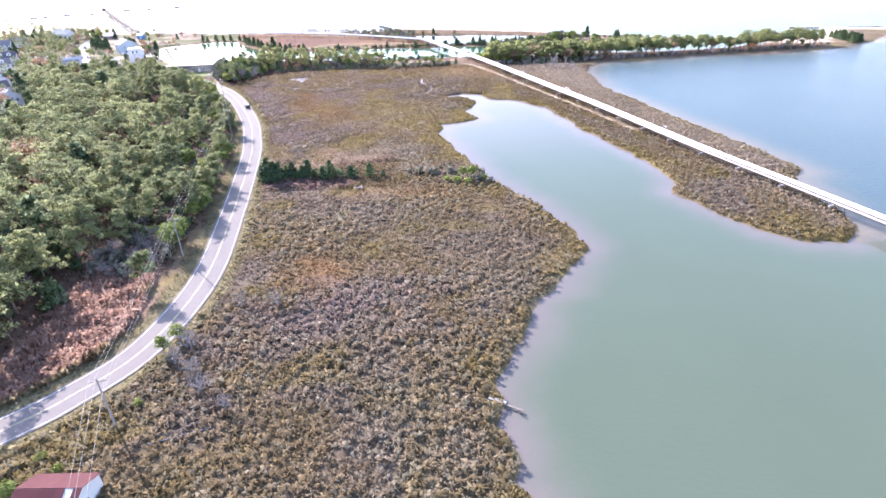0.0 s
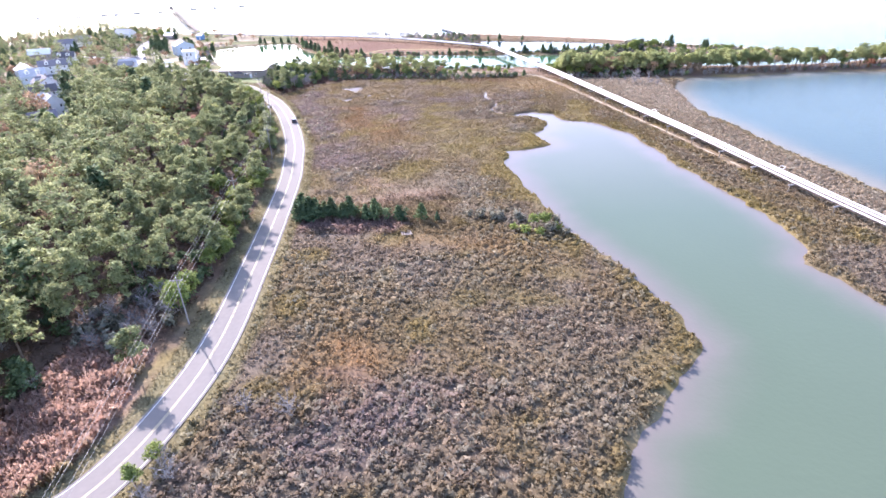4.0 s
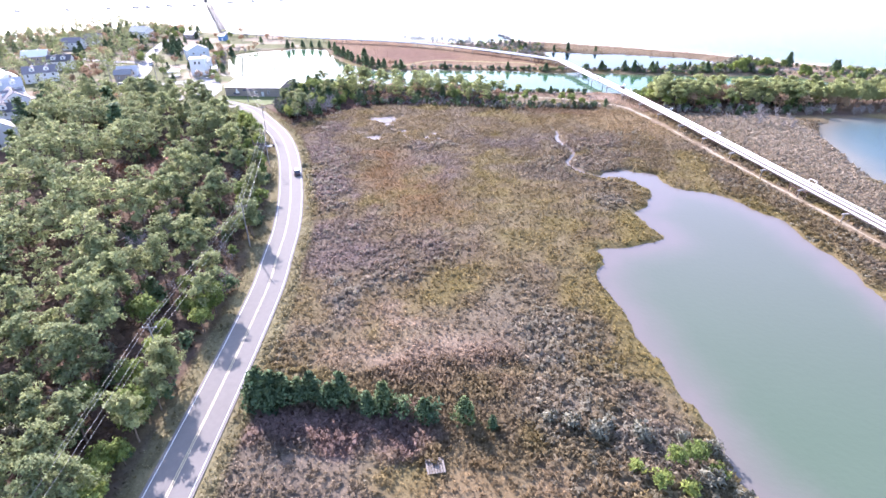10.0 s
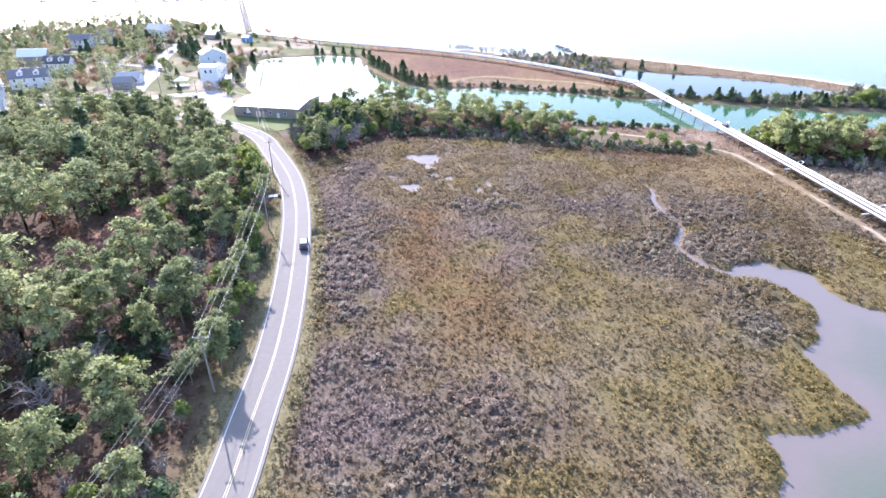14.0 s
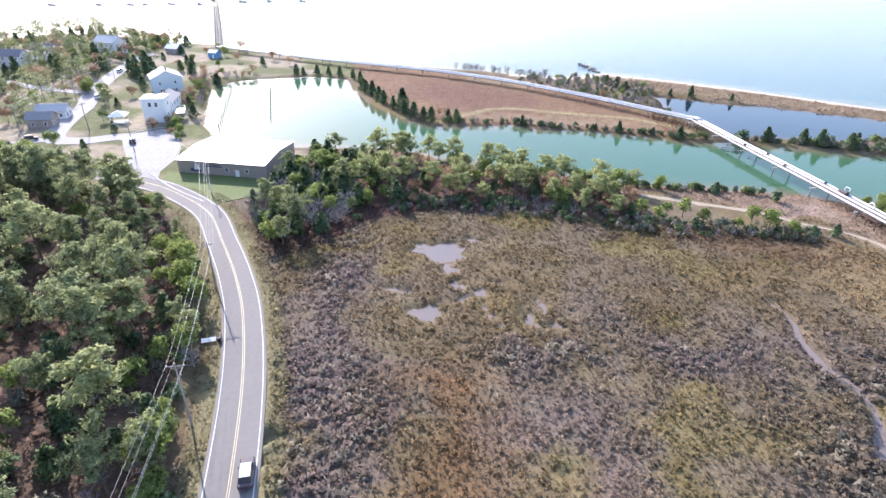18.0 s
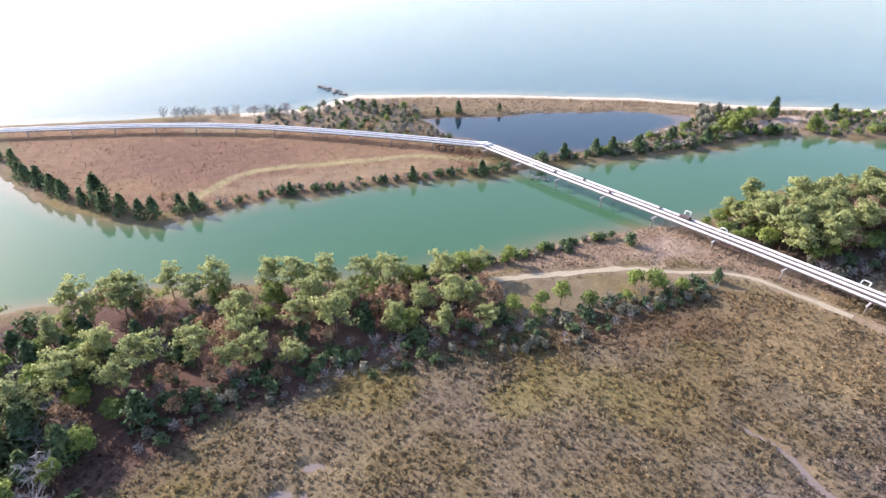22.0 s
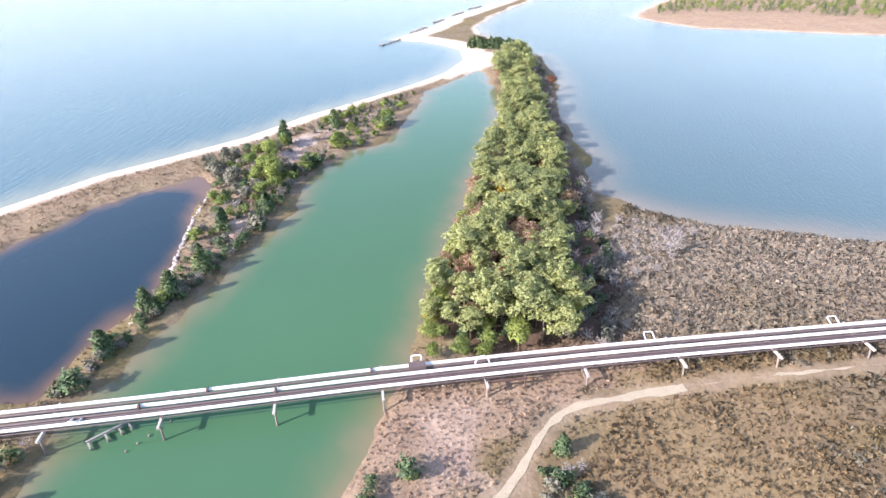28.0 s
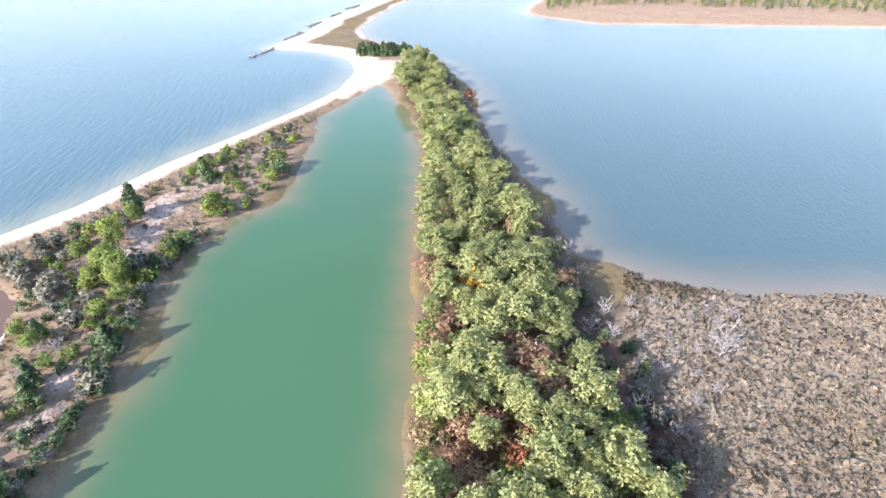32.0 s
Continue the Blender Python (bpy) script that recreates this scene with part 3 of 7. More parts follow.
def grid_mesh(name, pts3, nx, ny, keep=None):
    i = np.arange((nx - 1) * (ny - 1))
    a = i // (nx - 1) * nx + i % (nx - 1)
    quads = np.stack([a, a + 1, a + nx + 1, a + nx], 1)
    if keep is not None:
        quads = quads[keep[quads].any(1)]
        used = np.unique(quads)
        where = np.full(len(pts3), -1)
        where[used] = np.arange(len(used))
        quads, pts3 = where[quads], pts3[used]
    else:
        used = np.arange(len(pts3))
    me = bpy.data.meshes.new(name)
    me.vertices.add(len(pts3))
    me.vertices.foreach_set("co", pts3.astype(np.float32).ravel())
    me.loops.add(quads.size)
    me.loops.foreach_set("vertex_index", quads.ravel().astype(np.int32))
    me.polygons.add(len(quads))
    me.polygons.foreach_set("loop_start", (np.arange(len(quads)) * 4).astype(np.int32))
    me.polygons.foreach_set("use_smooth", np.ones(len(quads), bool))
    me.update(calc_edges=True)
    return me, used


XS = axis([(-3000, -1000, 500), (-1000, -420, 40), (-420, -200, 6), (-200, -120, 2.5), (-120, -64, 1.5), (-64, -16, 0.75), (-16, 17, 1.5), (17, 38, 0.75), (38, 300, 1.5), (300, 560, 4), (560, 1000, 40), (1000, 3001, 500)])
YS = axis([(-1500, -300, 200), (-300, -100, 20), (-100, 186, 1.5), (186, 262, 0.75), (262, 420, 1.5), (420, 490, 2.5), (490, 640, 6), (640, 1000, 40), (1000, 3001, 500)])
GX, GY = np.meshgrid(XS, YS)
PLAN = np.stack([GX.ravel(), GY.ravel()], 1)
WET = wetness(PLAN)
HEIGHT = ground_height(PLAN, WET)
me, _ = grid_mesh("ground", np.column_stack([PLAN, HEIGHT]), len(XS), len(YS))
# the ground colour, with shade under the marsh bushes painted in
set_colour(me, "stand", gap_shade(PLAN, WET, stand_colour(PLAN, WET)))
me.materials.append(M_GROUND)
ground = tagged(new("ground", me), "low coastal ground of marsh, litter, field and sand", "ground", kind="structure")


HGRID, WGRID = HEIGHT.reshape(len(YS), len(XS)), WET.reshape(len(YS), len(XS))


def from_grid(grid, pts):
    """A value of the ground's grid at places between its points."""
    x, y = np.asarray(pts, float).T
    i, j = np.clip(np.searchsorted(XS, x) - 1, 0, len(XS) - 2), np.clip(np.searchsorted(YS, y) - 1, 0, len(YS) - 2)
    u, v = (x - XS[i]) / (XS[i + 1] - XS[i]), (y - YS[j]) / (YS[j + 1] - YS[j])
    return (grid[j, i] * (1 - u) + grid[j, i + 1] * u) * (1 - v) + (grid[j + 1, i] * (1 - u) + grid[j + 1, i + 1] * u) * v


def land_z(x, y):
    return float(from_grid(HGRID, [(x, y)])[0])


def water_sheet(name, poly, mat, box, step, label, shelf, level=0.0, silt=lambda p: 0.0):
    x0, x1, y0, y1 = box
    xs, ys = np.arange(x0, x1 + step, step), np.arange(y0, y1 + step, step)
    gx, gy = np.meshgrid(xs, ys)
    p = np.stack([gx.ravel(), gy.ravel()], 1)
    s = signed(p, poly)
    wet = wetness(p)
    me, used = grid_mesh(name, np.column_stack([p, np.full(len(p), level)]), len(xs), len(ys), s > -min(9, 20 / step))
    at = me.attributes.new("shallow", "FLOAT", "POINT")
    at.data.foreach_set("value", np.clip(np.clip(1 - wet[used] / shelf, 0, 1) ** 2 + silt(p[used]), 0, 1).astype(np.float32))
    me.materials.append(mat)
    return tagged(new(name, me), label, "water", kind="structure")


water_sheet("water_canal", CANAL, M_CANAL, (-180, 280, 292, 420), 2.0, "calm green silty canal and pond water", 9)
water_sheet("water_lagoon", LAGOON, M_LAGOON, (-10, 202, -402, 204), 2.6, "murky grey-green lagoon water", 12, 0.006,
            lambda p: 0.75 * np.clip((p[:, 1] - 95) / 110, 0, 1))
water_sheet("water_dark_pond", DARK_POND, M_POND, (20, 136, 350, 416), 2.0, "still dark blue pond water with a muddy end", 5, 0.012,
            lambda p: np.clip((p[:, 0] + 14 * value_noise(p, 9, 81) - 120) / 9, 0, 0.8))
water_sheet("water_bay", BAY, M_BAY, (112, 700, -402, 340), 5.0, "rippled blue-green bay water", 16, 0.018)
water_sheet("water_sea", SEA, M_SEA, (-900, 900, 230, 1500), 9.0, "rippled open sea water with sun glitter", 14, 0.024)
water_sheet("water_creek", [(22, 208), (30, 208), (30, 240), (22, 240)], M_POOL, (14, 36, 200, 246), 2.0, "narrow muddy tidal creek", 2, 0.03)
water_sheet("water_marsh_pools", [(-62, 222), (-12, 222), (-12, 262), (-62, 262)], M_POOL, (-62, -12, 222, 262), 2.0, "pale shallow marsh pools", 2, 0.03)


# ---- road ----
def strip(name, line, offset, width, z, mat):
    """A flat band that follows a line at an offset to its left."""
    p = np.asarray(line)
    t = np.gradient(p, axis=0)
    t /= np.linalg.norm(t, axis=1)[:, None]
    n = np.stack([-t[:, 1], t[:, 0]], 1)
    bm = bmesh.new()
    rows = []
    for q, m in zip(p, n):
        a, b = q + m * (offset - width / 2), q + m * (offset + width / 2)
        rows.append([bm.verts.new((*a, z)), bm.verts.new((*b, z)), bm.verts.new((*b, z - 0.25)), bm.verts.new((*a, z - 0.25))])
    for r, s in zip(rows, rows[1:]):
        bm.faces.new((r[0], s[0], s[1], r[1]))
        bm.faces.new((r[1], s[1], s[2], r[2]))
        bm.faces.new((r[3], s[3], s[0], r[0]))
    me = bpy.data.meshes.new(name)
    bm.normal_update()
    bm.to_mesh(me)
    bm.free()
    me.materials.append(mat)
    return new(name, me)


def dirt_path(line, width, bare):
    """A trodden path lying on the ground, of uneven width."""
    p = smooth_line(line, 0.7)
    t = np.gradient(p, axis=0)
    t /= np.linalg.norm(t, axis=1)[:, None]
    n = np.stack([-t[:, 1], t[:, 0]], 1)
    half = width * (0.15 + 0.6 * value_noise(p, 2.3, 71) + 0.35 * value_noise(p, 9.0, 72)) * np.clip((bare - value_noise(p, 6.0, 74)) / 0.2, 0.04, 1)
    bm = bmesh.new()
    rows = []
    for q, m, w, k in zip(p, n, half, value_noise(p, 1.7, 73) - 0.5):
        rows.append([bm.verts.new((*(q + m * (o * w + 0.5 * k)), land_z(*(q + m * o * w)) + 0.06)) for o in (-1, -0.3, 0.3, 1)])
    for r, s in zip(rows, rows[1:]):
        for a in range(3):
            bm.faces.new((r[a + 1], r[a], s[a], s[a + 1]))
    me = bpy.data.meshes.new("path")
    bm.normal_update()
    bm.to_mesh(me)
    bm.free()
    me.materials.append(M_DIRT)
    return tagged(new("path", me), "narrow trodden sandy path beside the pipeline", "path", kind="structure")


dirt_path(SANDY_PATH[:8], 1.35, 2.0)
dirt_path(SANDY_PATH[7:], 0.8, 0.62)
road = tagged(strip("road", ROAD_LINE, 0, 7.2, 0.98, M_ASPHALT), "pale worn two-lane asphalt road curving past the marsh", "road", kind="structure")
for off, w in ((3.1, 0.12), (-3.1, 0.12), (0.14, 0.1), (-0.14, 0.1)):
    ln = strip("lane_line", ROAD_LINE, off, w, 1.005, M_LINE if abs(off) > 1 else M_YELLOW)
    ln.parent = road

# ---- making of things ----
def part(name, bm, mat, parent, label=""):
    """Links a bmesh, or a mesh, as one object under a thing or a part."""
    me = bm
    if isinstance(bm, bmesh.types.BMesh):
        me = bpy.data.meshes.new(name)
        bm.normal_update()
        bm.to_mesh(me)
        bm.free()
    if mat and not me.materials:
        me.materials.append(mat)
    ob = new(name, me)
    ob.parent = parent
    if label:
        ob["label"] = label
    return ob


def thing(name, label, category, at=(0, 0, 0), turn=0.0, group=""):
    ob = new(name)
    ob.empty_display_size = 0.3
    ob.matrix_basis = pose(*at, 0, 0, turn)
    return tagged(ob, label, category, group)


def box(bm, size, at=(0, 0, 0), m=None, bevel=0.0):
    """A box of that size with its middle at a place, its edges broken."""
    mat = Matrix.Translation(at) @ (m or Matrix()) @ Matrix.Diagonal((*size, 1))
    got = bmesh.ops.create_cube(bm, size=1.0, matrix=mat)
    if bevel:
        edges = list({e for v in got["verts"] for e in v.link_edges})
        bmesh.ops.bevel(bm, geom=edges, offset=bevel, segments=1, affect="EDGES")
    return bm


def rod(bm, a, b, r1, r2=None, sides=8):
    """A tapered round bar from a to b."""
    a, b = Vector(a), Vector(b)
    d = b - a
    m = Matrix.Translation((a + b) / 2) @ d.to_track_quat("Z", "Y").to_matrix().to_4x4()
    bmesh.ops.create_cone(bm, cap_ends=True, segments=sides, radius1=r1, radius2=r1 if r2 is None else r2, depth=d.length, matrix=m)
    return bm


def tube(bm, pts, r, sides=8):
    """A round pipe along points, mitred at its corners."""
    p = [Vector(q) for q in pts]
    rings = []
    for i, q in enumerate(p):
        t = (p[min(i + 1, len(p) - 1)] - p[max(i - 1, 0)]).normalized()
        side = t.cross(Vector((0, 0, 1)))
        side = side.normalized() if side.length > 1e-3 else Vector((1, 0, 0))
        up = side.cross(t)
        rings.append([bm.verts.new(q + (side * math.cos(k) + up * math.sin(k)) * r) for k in (2 * math.pi * j / sides for j in range(sides))])
    for a, b in zip(rings, rings[1:]):
        for j in range(sides):
            f = bm.faces.new((a[j], a[(j + 1) % sides], b[(j + 1) % sides], b[j]))
            f.smooth = True
    for ring in (rings[0], rings[-1]):
        bm.faces.new(ring)
    return bm


def raw_mesh(name, verts, tris, mat, tint=None, normals=None):
    """A mesh straight from arrays of points and triangles, and of normals where leaves are to shade as a mass."""
    verts = np.asarray(verts, np.float32)
    if normals is not None:
        a, b, c = (verts[tris[:, k]] for k in range(3))
        wrong = (np.cross(b - a, c - a) * normals[tris[:, 0]]).sum(1) < 0
        tris = np.where(wrong[:, None], tris[:, ::-1], tris)
    me = bpy.data.meshes.new(name)
    me.vertices.add(len(verts))
    me.vertices.foreach_set("co", verts.ravel())
    me.loops.add(tris.size)
    me.loops.foreach_set("vertex_index", tris.astype(np.int32).ravel())
    me.polygons.add(len(tris))
    me.polygons.foreach_set("loop_start", (np.arange(len(tris)) * 3).astype(np.int32))
    me.update(calc_edges=True)
    if normals is not None:
        me.polygons.foreach_set("use_smooth", np.ones(len(tris), bool))
        me.normals_split_custom_set_from_vertices(normals.astype(np.float32))
    if tint is not None:
        set_colour(me, "stand", tint)
    me.materials.append(mat)
    return me


def mass_normals(rng, verts, middle, rough=0.8, up=0.35):
    """Normals that point out of a leafy mass, a little at odds with one another."""
    n = unit(unit((verts - middle) * (1, 1, 0.8)) + (0, 0, up))
    return unit(n + rough * rng.normal(size=n.shape))


def unit(v):
    return v / np.maximum(np.linalg.norm(v, axis=-1, keepdims=True), 1e-9)


def fans(rng, centres, size, k=4, lift=0.25, spread=0.55, out=None, flat=0.7):
    """A tuft of k leaf-shaped triangles round each centre, one island each: points and triangles. out: the way each tuft faces."""
    n = len(centres)
    d = unit(rng.normal(size=(n, k, 3)) + (0, 0, lift))
    e = unit(d + spread * rng.normal(size=(n, k, 3)))
    if out is not None:
        o = unit(out[:, None, :] + 0.35 * rng.normal(size=(n, k, 3)))
        d = unit(d - flat * (d * o).sum(-1, keepdims=True) * o)
        e = unit(e - flat * (e * o).sum(-1, keepdims=True) * o)
    s = np.asarray(size).reshape(-1, 1, 1) * (0.7 + 0.6 * rng.random((n, k, 1)))
    c = np.asarray(centres)[:, None, :]
    verts = np.concatenate([c, c + d * s, c + e * s], 1).reshape(-1, 3)
    base = (np.arange(n) * (1 + 2 * k))[:, None]
    j = np.arange(k)[None]
    tris = np.stack([np.broadcast_to(base, (n, k)), base + 1 + j, base + 1 + k + j], -1).reshape(-1, 3)
    return verts, tris


def cloud(rng, centre, radii, n):
    """Places filling an oval, more of them near its skin."""
    p = unit(rng.normal(size=(n, 3))) * (0.35 + 0.65 * rng.random((n, 1)) ** 0.5)
    return np.asarray(centre) + p * radii


# ---- trees: one build of each kind ----
def trunk_mesh(rng, height, r, limbs, lean=0.3, mat=M_BARK):
    bm = bmesh.new()
    pts = [Vector((lean * math.sin(1.7 * u) * u, lean * 0.6 * (1 - math.cos(2 * u)), height * u)) for u in np.linspace(0, 1, 5)]
    for i, (a, b) in enumerate(zip(pts, pts[1:])):
        rod(bm, a, b, r * (1 - 0.22 * i), r * (1 - 0.22 * (i + 1)), 7)
    return bm


def pine(seed, height, spread, mat, dense=11, low=0.38, lumps=3, leaf=0.52):
    """Trunk, limbs and crown of a pine: uneven limbs in rough whorls that carry flat clumps of needles."""
    rng = np.random.default_rng(seed)
    bark, limbs, spots = trunk_mesh(rng, height, height * 0.018, 0), bmesh.new(), []
    n = 15
    for i in range(n):
        u = low + (1 - low) * (i + rng.random() * 0.6) / n
        az = i * 2.4 + rng.normal() * 0.4
        reach = spread * (1.05 - 0.65 * ((u - low) / (1 - low)) ** 1.5) * (0.45 + 0.7 * rng.random())
        a = np.array([0, 0, height * u * 0.97])
        b = a + (math.cos(az) * reach, math.sin(az) * reach, reach * (0.10 + 0.5 * rng.random()))
        rod(limbs, a, b, 0.07, 0.025, 4)
        for w in np.linspace(0.4, 1.0, lumps):
            k = rng.uniform(0.5, 1.05)
            spots.append(cloud(rng, a + (b - a) * w + rng.normal(size=3) * 0.3, (1.0 * k, 1.0 * k, 0.5 * k), max(3, int(dense * k))))
    spots.append(cloud(rng, (0, 0, height), (0.8, 0.8, 0.7), dense * 2))
    c = np.vstack(spots)
    v, t = fans(rng, c, np.full(len(c), leaf), 4, 0.5, 0.65, unit(c - (0, 0, height * 0.5) + (0, 0, 1.5)), 0.7)
    return bark, limbs, raw_mesh("crown", v, t, mat, None, mass_normals(rng, v, (0, 0, height * (low + 0.75) / 2)))


def broad_tree(seed, height, spread, mat, lumps=24, dense=17, size=0.38, low=0.25):
    rng = np.random.default_rng(seed)
    bark, limbs, spots = trunk_mesh(rng, height * 0.75, height * 0.02, 0), bmesh.new(), []
    for i in range(lumps):
        d = unit(rng.normal(size=3) + (0, 0, 0.5))
        c = np.array([0, 0, height * (low + 1) / 2]) + d * (spread, spread, height * (1 - low) / 2) * (0.55 + 0.35 * rng.random())
        if i % 2 == 0:
            rod(limbs, (0, 0, height * (0.25 + 0.3 * rng.random())), c, 0.05, 0.015, 4)
        spots.append(cloud(rng, c, (spread * 0.38,) * 2 + (spread * 0.3,), dense))
    c = np.vstack(spots)
    v, t = fans(rng, c, np.full(len(c), size), 4, 0.2, 0.7, unit(c - (0, 0, height * 0.45)))
    return bark, limbs, raw_mesh("crown", v, t, mat, None, mass_normals(rng, v, (0, 0, height * 0.55)))


def cedar(seed, height, spread, mat=None):
    """A red cedar: dense, dark, pointed, leafy to the ground."""
    rng = np.random.default_rng(seed)
    bark, limbs = trunk_mesh(rng, height * 0.9, 0.1, 0, 0.05), bmesh.new()
    n = 210
    u = rng.random(n) ** 0.8
    az = rng.random(n) * 6.283
    r = spread * np.clip(1.1 * (1 - u) ** 0.75, 0.05, 1) * (0.55 + 0.45 * rng.random(n)) * (0.85 + 0.25 * np.sin(az * 3 + u * 7))
    c = np.stack([np.cos(az) * r, np.sin(az) * r, height * (0.04 + 0.94 * u)], 1)
    for i in range(8):
        a = (0, 0, height * (0.1 + 0.08 * i))
        rod(limbs, a, (math.cos(i * 2.2) * spread * 0.6 * (1 - i / 9), math.sin(i * 2.2) * spread * 0.6 * (1 - i / 9), a[2] + 0.3), 0.03, 0.01, 4)
    v, t = fans(rng, c, np.full(n, 0.58), 4, 0.7, 0.6, unit(c * (1, 1, 0.15) + (0, 0, 0.3)))
    return bark, limbs, raw_mesh("crown", v, t, mat or M_CEDAR, None, mass_normals(rng, v, v * (0, 0, 0.85)))


def shrub(seed, height, spread, mat, n=110, size=0.36):
    rng = np.random.default_rng(seed)
    bark, limbs = bmesh.new(), bmesh.new()
    rod(bark, (0, 0, -0.2), (0.05, 0, height * 0.6), 0.05, 0.03, 5)
    lumps = [(unit(rng.normal(size=3)) * (spread * 0.55, spread * 0.55, height * 0.2)) + (0, 0, height * 0.55) for _ in range(8)]
    for p in lumps:
        rod(limbs, (0, 0, height * 0.1), p, 0.03, 0.01, 4)
    c = np.vstack([cloud(rng, p, (spread * 0.5, spread * 0.5, height * 0.36), n // 8) for p in lumps])
    v, t = fans(rng, c, np.full(len(c), size), 4, 0.4, 0.7, unit(c - (0, 0, height * 0.2)))
    return bark, limbs, raw_mesh("crown", v, t, mat, None, mass_normals(rng, v, (0, 0, height * 0.3)))


def bare_tree(seed, height, spread, mat, twigs=150):
    """A leafless shrub or dead tree: forking limbs and a haze of thin twigs."""
    rng = np.random.default_rng(seed)
    bark, limbs = bmesh.new(), bmesh.new()
    rod(bark, (0, 0, -0.1), (0.1, 0.05, height * 0.5), 0.02 * height, 0.012 * height, 6)
    rod(bark, (0.1, 0.05, height * 0.5), (0, 0.1, height * 0.85), 0.012 * height, 0.005 * height, 6)
    v, t = [], []
    for i in range(14):
        az, u = i * 2.4, 0.12 + 0.65 * i / 14
        a = np.array([0, 0, height * u])
        b = a + (math.cos(az) * spread * (1 - 0.5 * u), math.sin(az) * spread * (1 - 0.5 * u), height * 0.3 * (0.7 + 0.6 * rng.random()))
        rod(limbs, a, b, 0.035, 0.012, 4)
        for _ in range(twigs // 14):
            s = a + (b - a) * (0.25 + 0.75 * rng.random())
            e = s + unit(rng.normal(size=3) + (math.cos(az) * 0.5, math.sin(az) * 0.5, 0.9)) * height * 0.2 * (0.5 + rng.random())
            w = rng.normal(size=3) * 0.022
            k = len(v)
            v += [s - w, s + w, e]
            t.append((k, k + 1, k + 2))
    return bark, limbs, raw_mesh("twig_crown", np.array(v), np.array(t), mat)


def tree_thing(name, label, category, build, group="", bark=M_BARK, crown="crown"):
    """A tree as a thing: trunk, branches and crown."""
    t, l, c = build
    ob = thing(name, label, category, (0, 0, -500), 0, group)
    spare = bpy.data.meshes.new("limbs")
    l.to_mesh(spare)
    l.free()
    t.from_mesh(spare)
    bpy.data.meshes.remove(spare)
    part("trunk", t, bark, ob)
    part(crown, c, None, ob)
    return ob


PINES = [tree_thing("pine_tree", "tall green loblolly pine with a rounded clumpy crown", "tree", pine(s, h, w, M_PINE, 19, lo, 4, 0.4), "roadside pine wood")
         for s, h, w, lo in ((11, 10, 3.5, 0.36), (12, 11, 4.1, 0.5), (13, 9.5, 4.2, 0.42), (14, 10.5, 3.2, 0.3), (15, 8.5, 3.7, 0.52))]
OPEN_PINES = [tree_thing("pine_tree", "slender pine with an open high crown over a bare trunk", "tree", pine(s, h, w, M_BELT, 18, lo, 4, 0.4), "pines by the canal")
              for s, h, w, lo in ((26, 9, 4.0, 0.45), (27, 9, 3.5, 0.36), (28, 9.5, 3.8, 0.5))]
FAR_PINES = [tree_thing("pine_tree", "far pine", "tree", pine(s, h, w, M_PINE, 12, 0.4, 3, 0.54)) for s, h, w in ((16, 10, 3.7), (17, 11, 4.1), (18, 9.5, 4.0))]
BELT_PINES = [tree_thing("pine_tree", "pale green pine in the belt beside the channel", "tree", pine(s, h, w, M_BELT, 17, 0.52, 4, 0.4), "pine belt")
              for s, h, w in ((21, 8.5, 2.7), (22, 9, 3.0), (23, 8, 2.9), (24, 9.3, 2.6))]
OAKS = [tree_thing("broadleaf_tree", "bushy bright green broadleaf tree at the wood's edge", "tree", broad_tree(s, h, w, M_BROAD), "broadleaf trees")
        for s, h, w in ((31, 6, 2.3), (32, 5.2, 2.2), (33, 6.5, 2.0))]
WIDE_OAKS = [tree_thing("broadleaf_tree", "wide low-crowned green tree beside the canal", "tree", broad_tree(s, h, w, M_BROAD, 30, 18, 0.4, 0.15), "broadleaf trees")
             for s, h, w in ((34, 5.5, 2.9), (35, 6, 2.7))]
RUSTS = [tree_thing("autumn_tree", "broadleaf tree in pale rusty autumn leaf", "tree", broad_tree(s, h, w, M_RUST, 20, 13), "autumn trees")
         for s, h, w in ((41, 5.6, 2.7), (42, 5, 2.5))]
REDS = [tree_thing("autumn_tree", "small tree in dark red autumn leaf", "tree", broad_tree(43, 4.5, 1.8, M_RED, 14, 8), "autumn trees")]
GOLDS = [tree_thing("autumn_tree", "small tree in golden yellow autumn leaf", "tree", broad_tree(44, 5, 1.9, M_GOLD, 15, 9), "autumn trees")]
CEDARS = [tree_thing("cedar_tree", "dark green pointed red cedar, leafy to the ground", "tree", cedar(s, h, w), "red cedars")
          for s, h, w in ((51, 5, 2.2), (52, 5, 1.8), (53, 5, 2.5))]
SHRUBS = [tree_thing("shrub", "rounded green coastal shrub", "shrub", shrub(s, 2, 1.3, M_BROAD), "green shrubs") for s in (61, 62)]
DARKSHRUBS = [tree_thing("shrub", "low dark green bayberry shrub", "shrub", shrub(s, 2, 1.4, M_CEDAR), "dark shrubs") for s in (63, 64)]
GREYSHRUBS = [tree_thing("shrub", "grey-green groundsel shrub gone to seed", "shrub", shrub(s, 1.8, 1.2, M_GREYLEAF, 90), "grey shrubs") for s in (65, 66)]
BARES = [tree_thing("bare_shrub", "leafless grey shrub with a haze of twigs", "shrub", bare_tree(s, 3, 1.5, M_TWIG, 240), "bare shrubs", M_TWIG, "twig_crown") for s in (71, 72)]
RNG = np.random.default_rng(2024)


COUNT, MORE = {}, {}


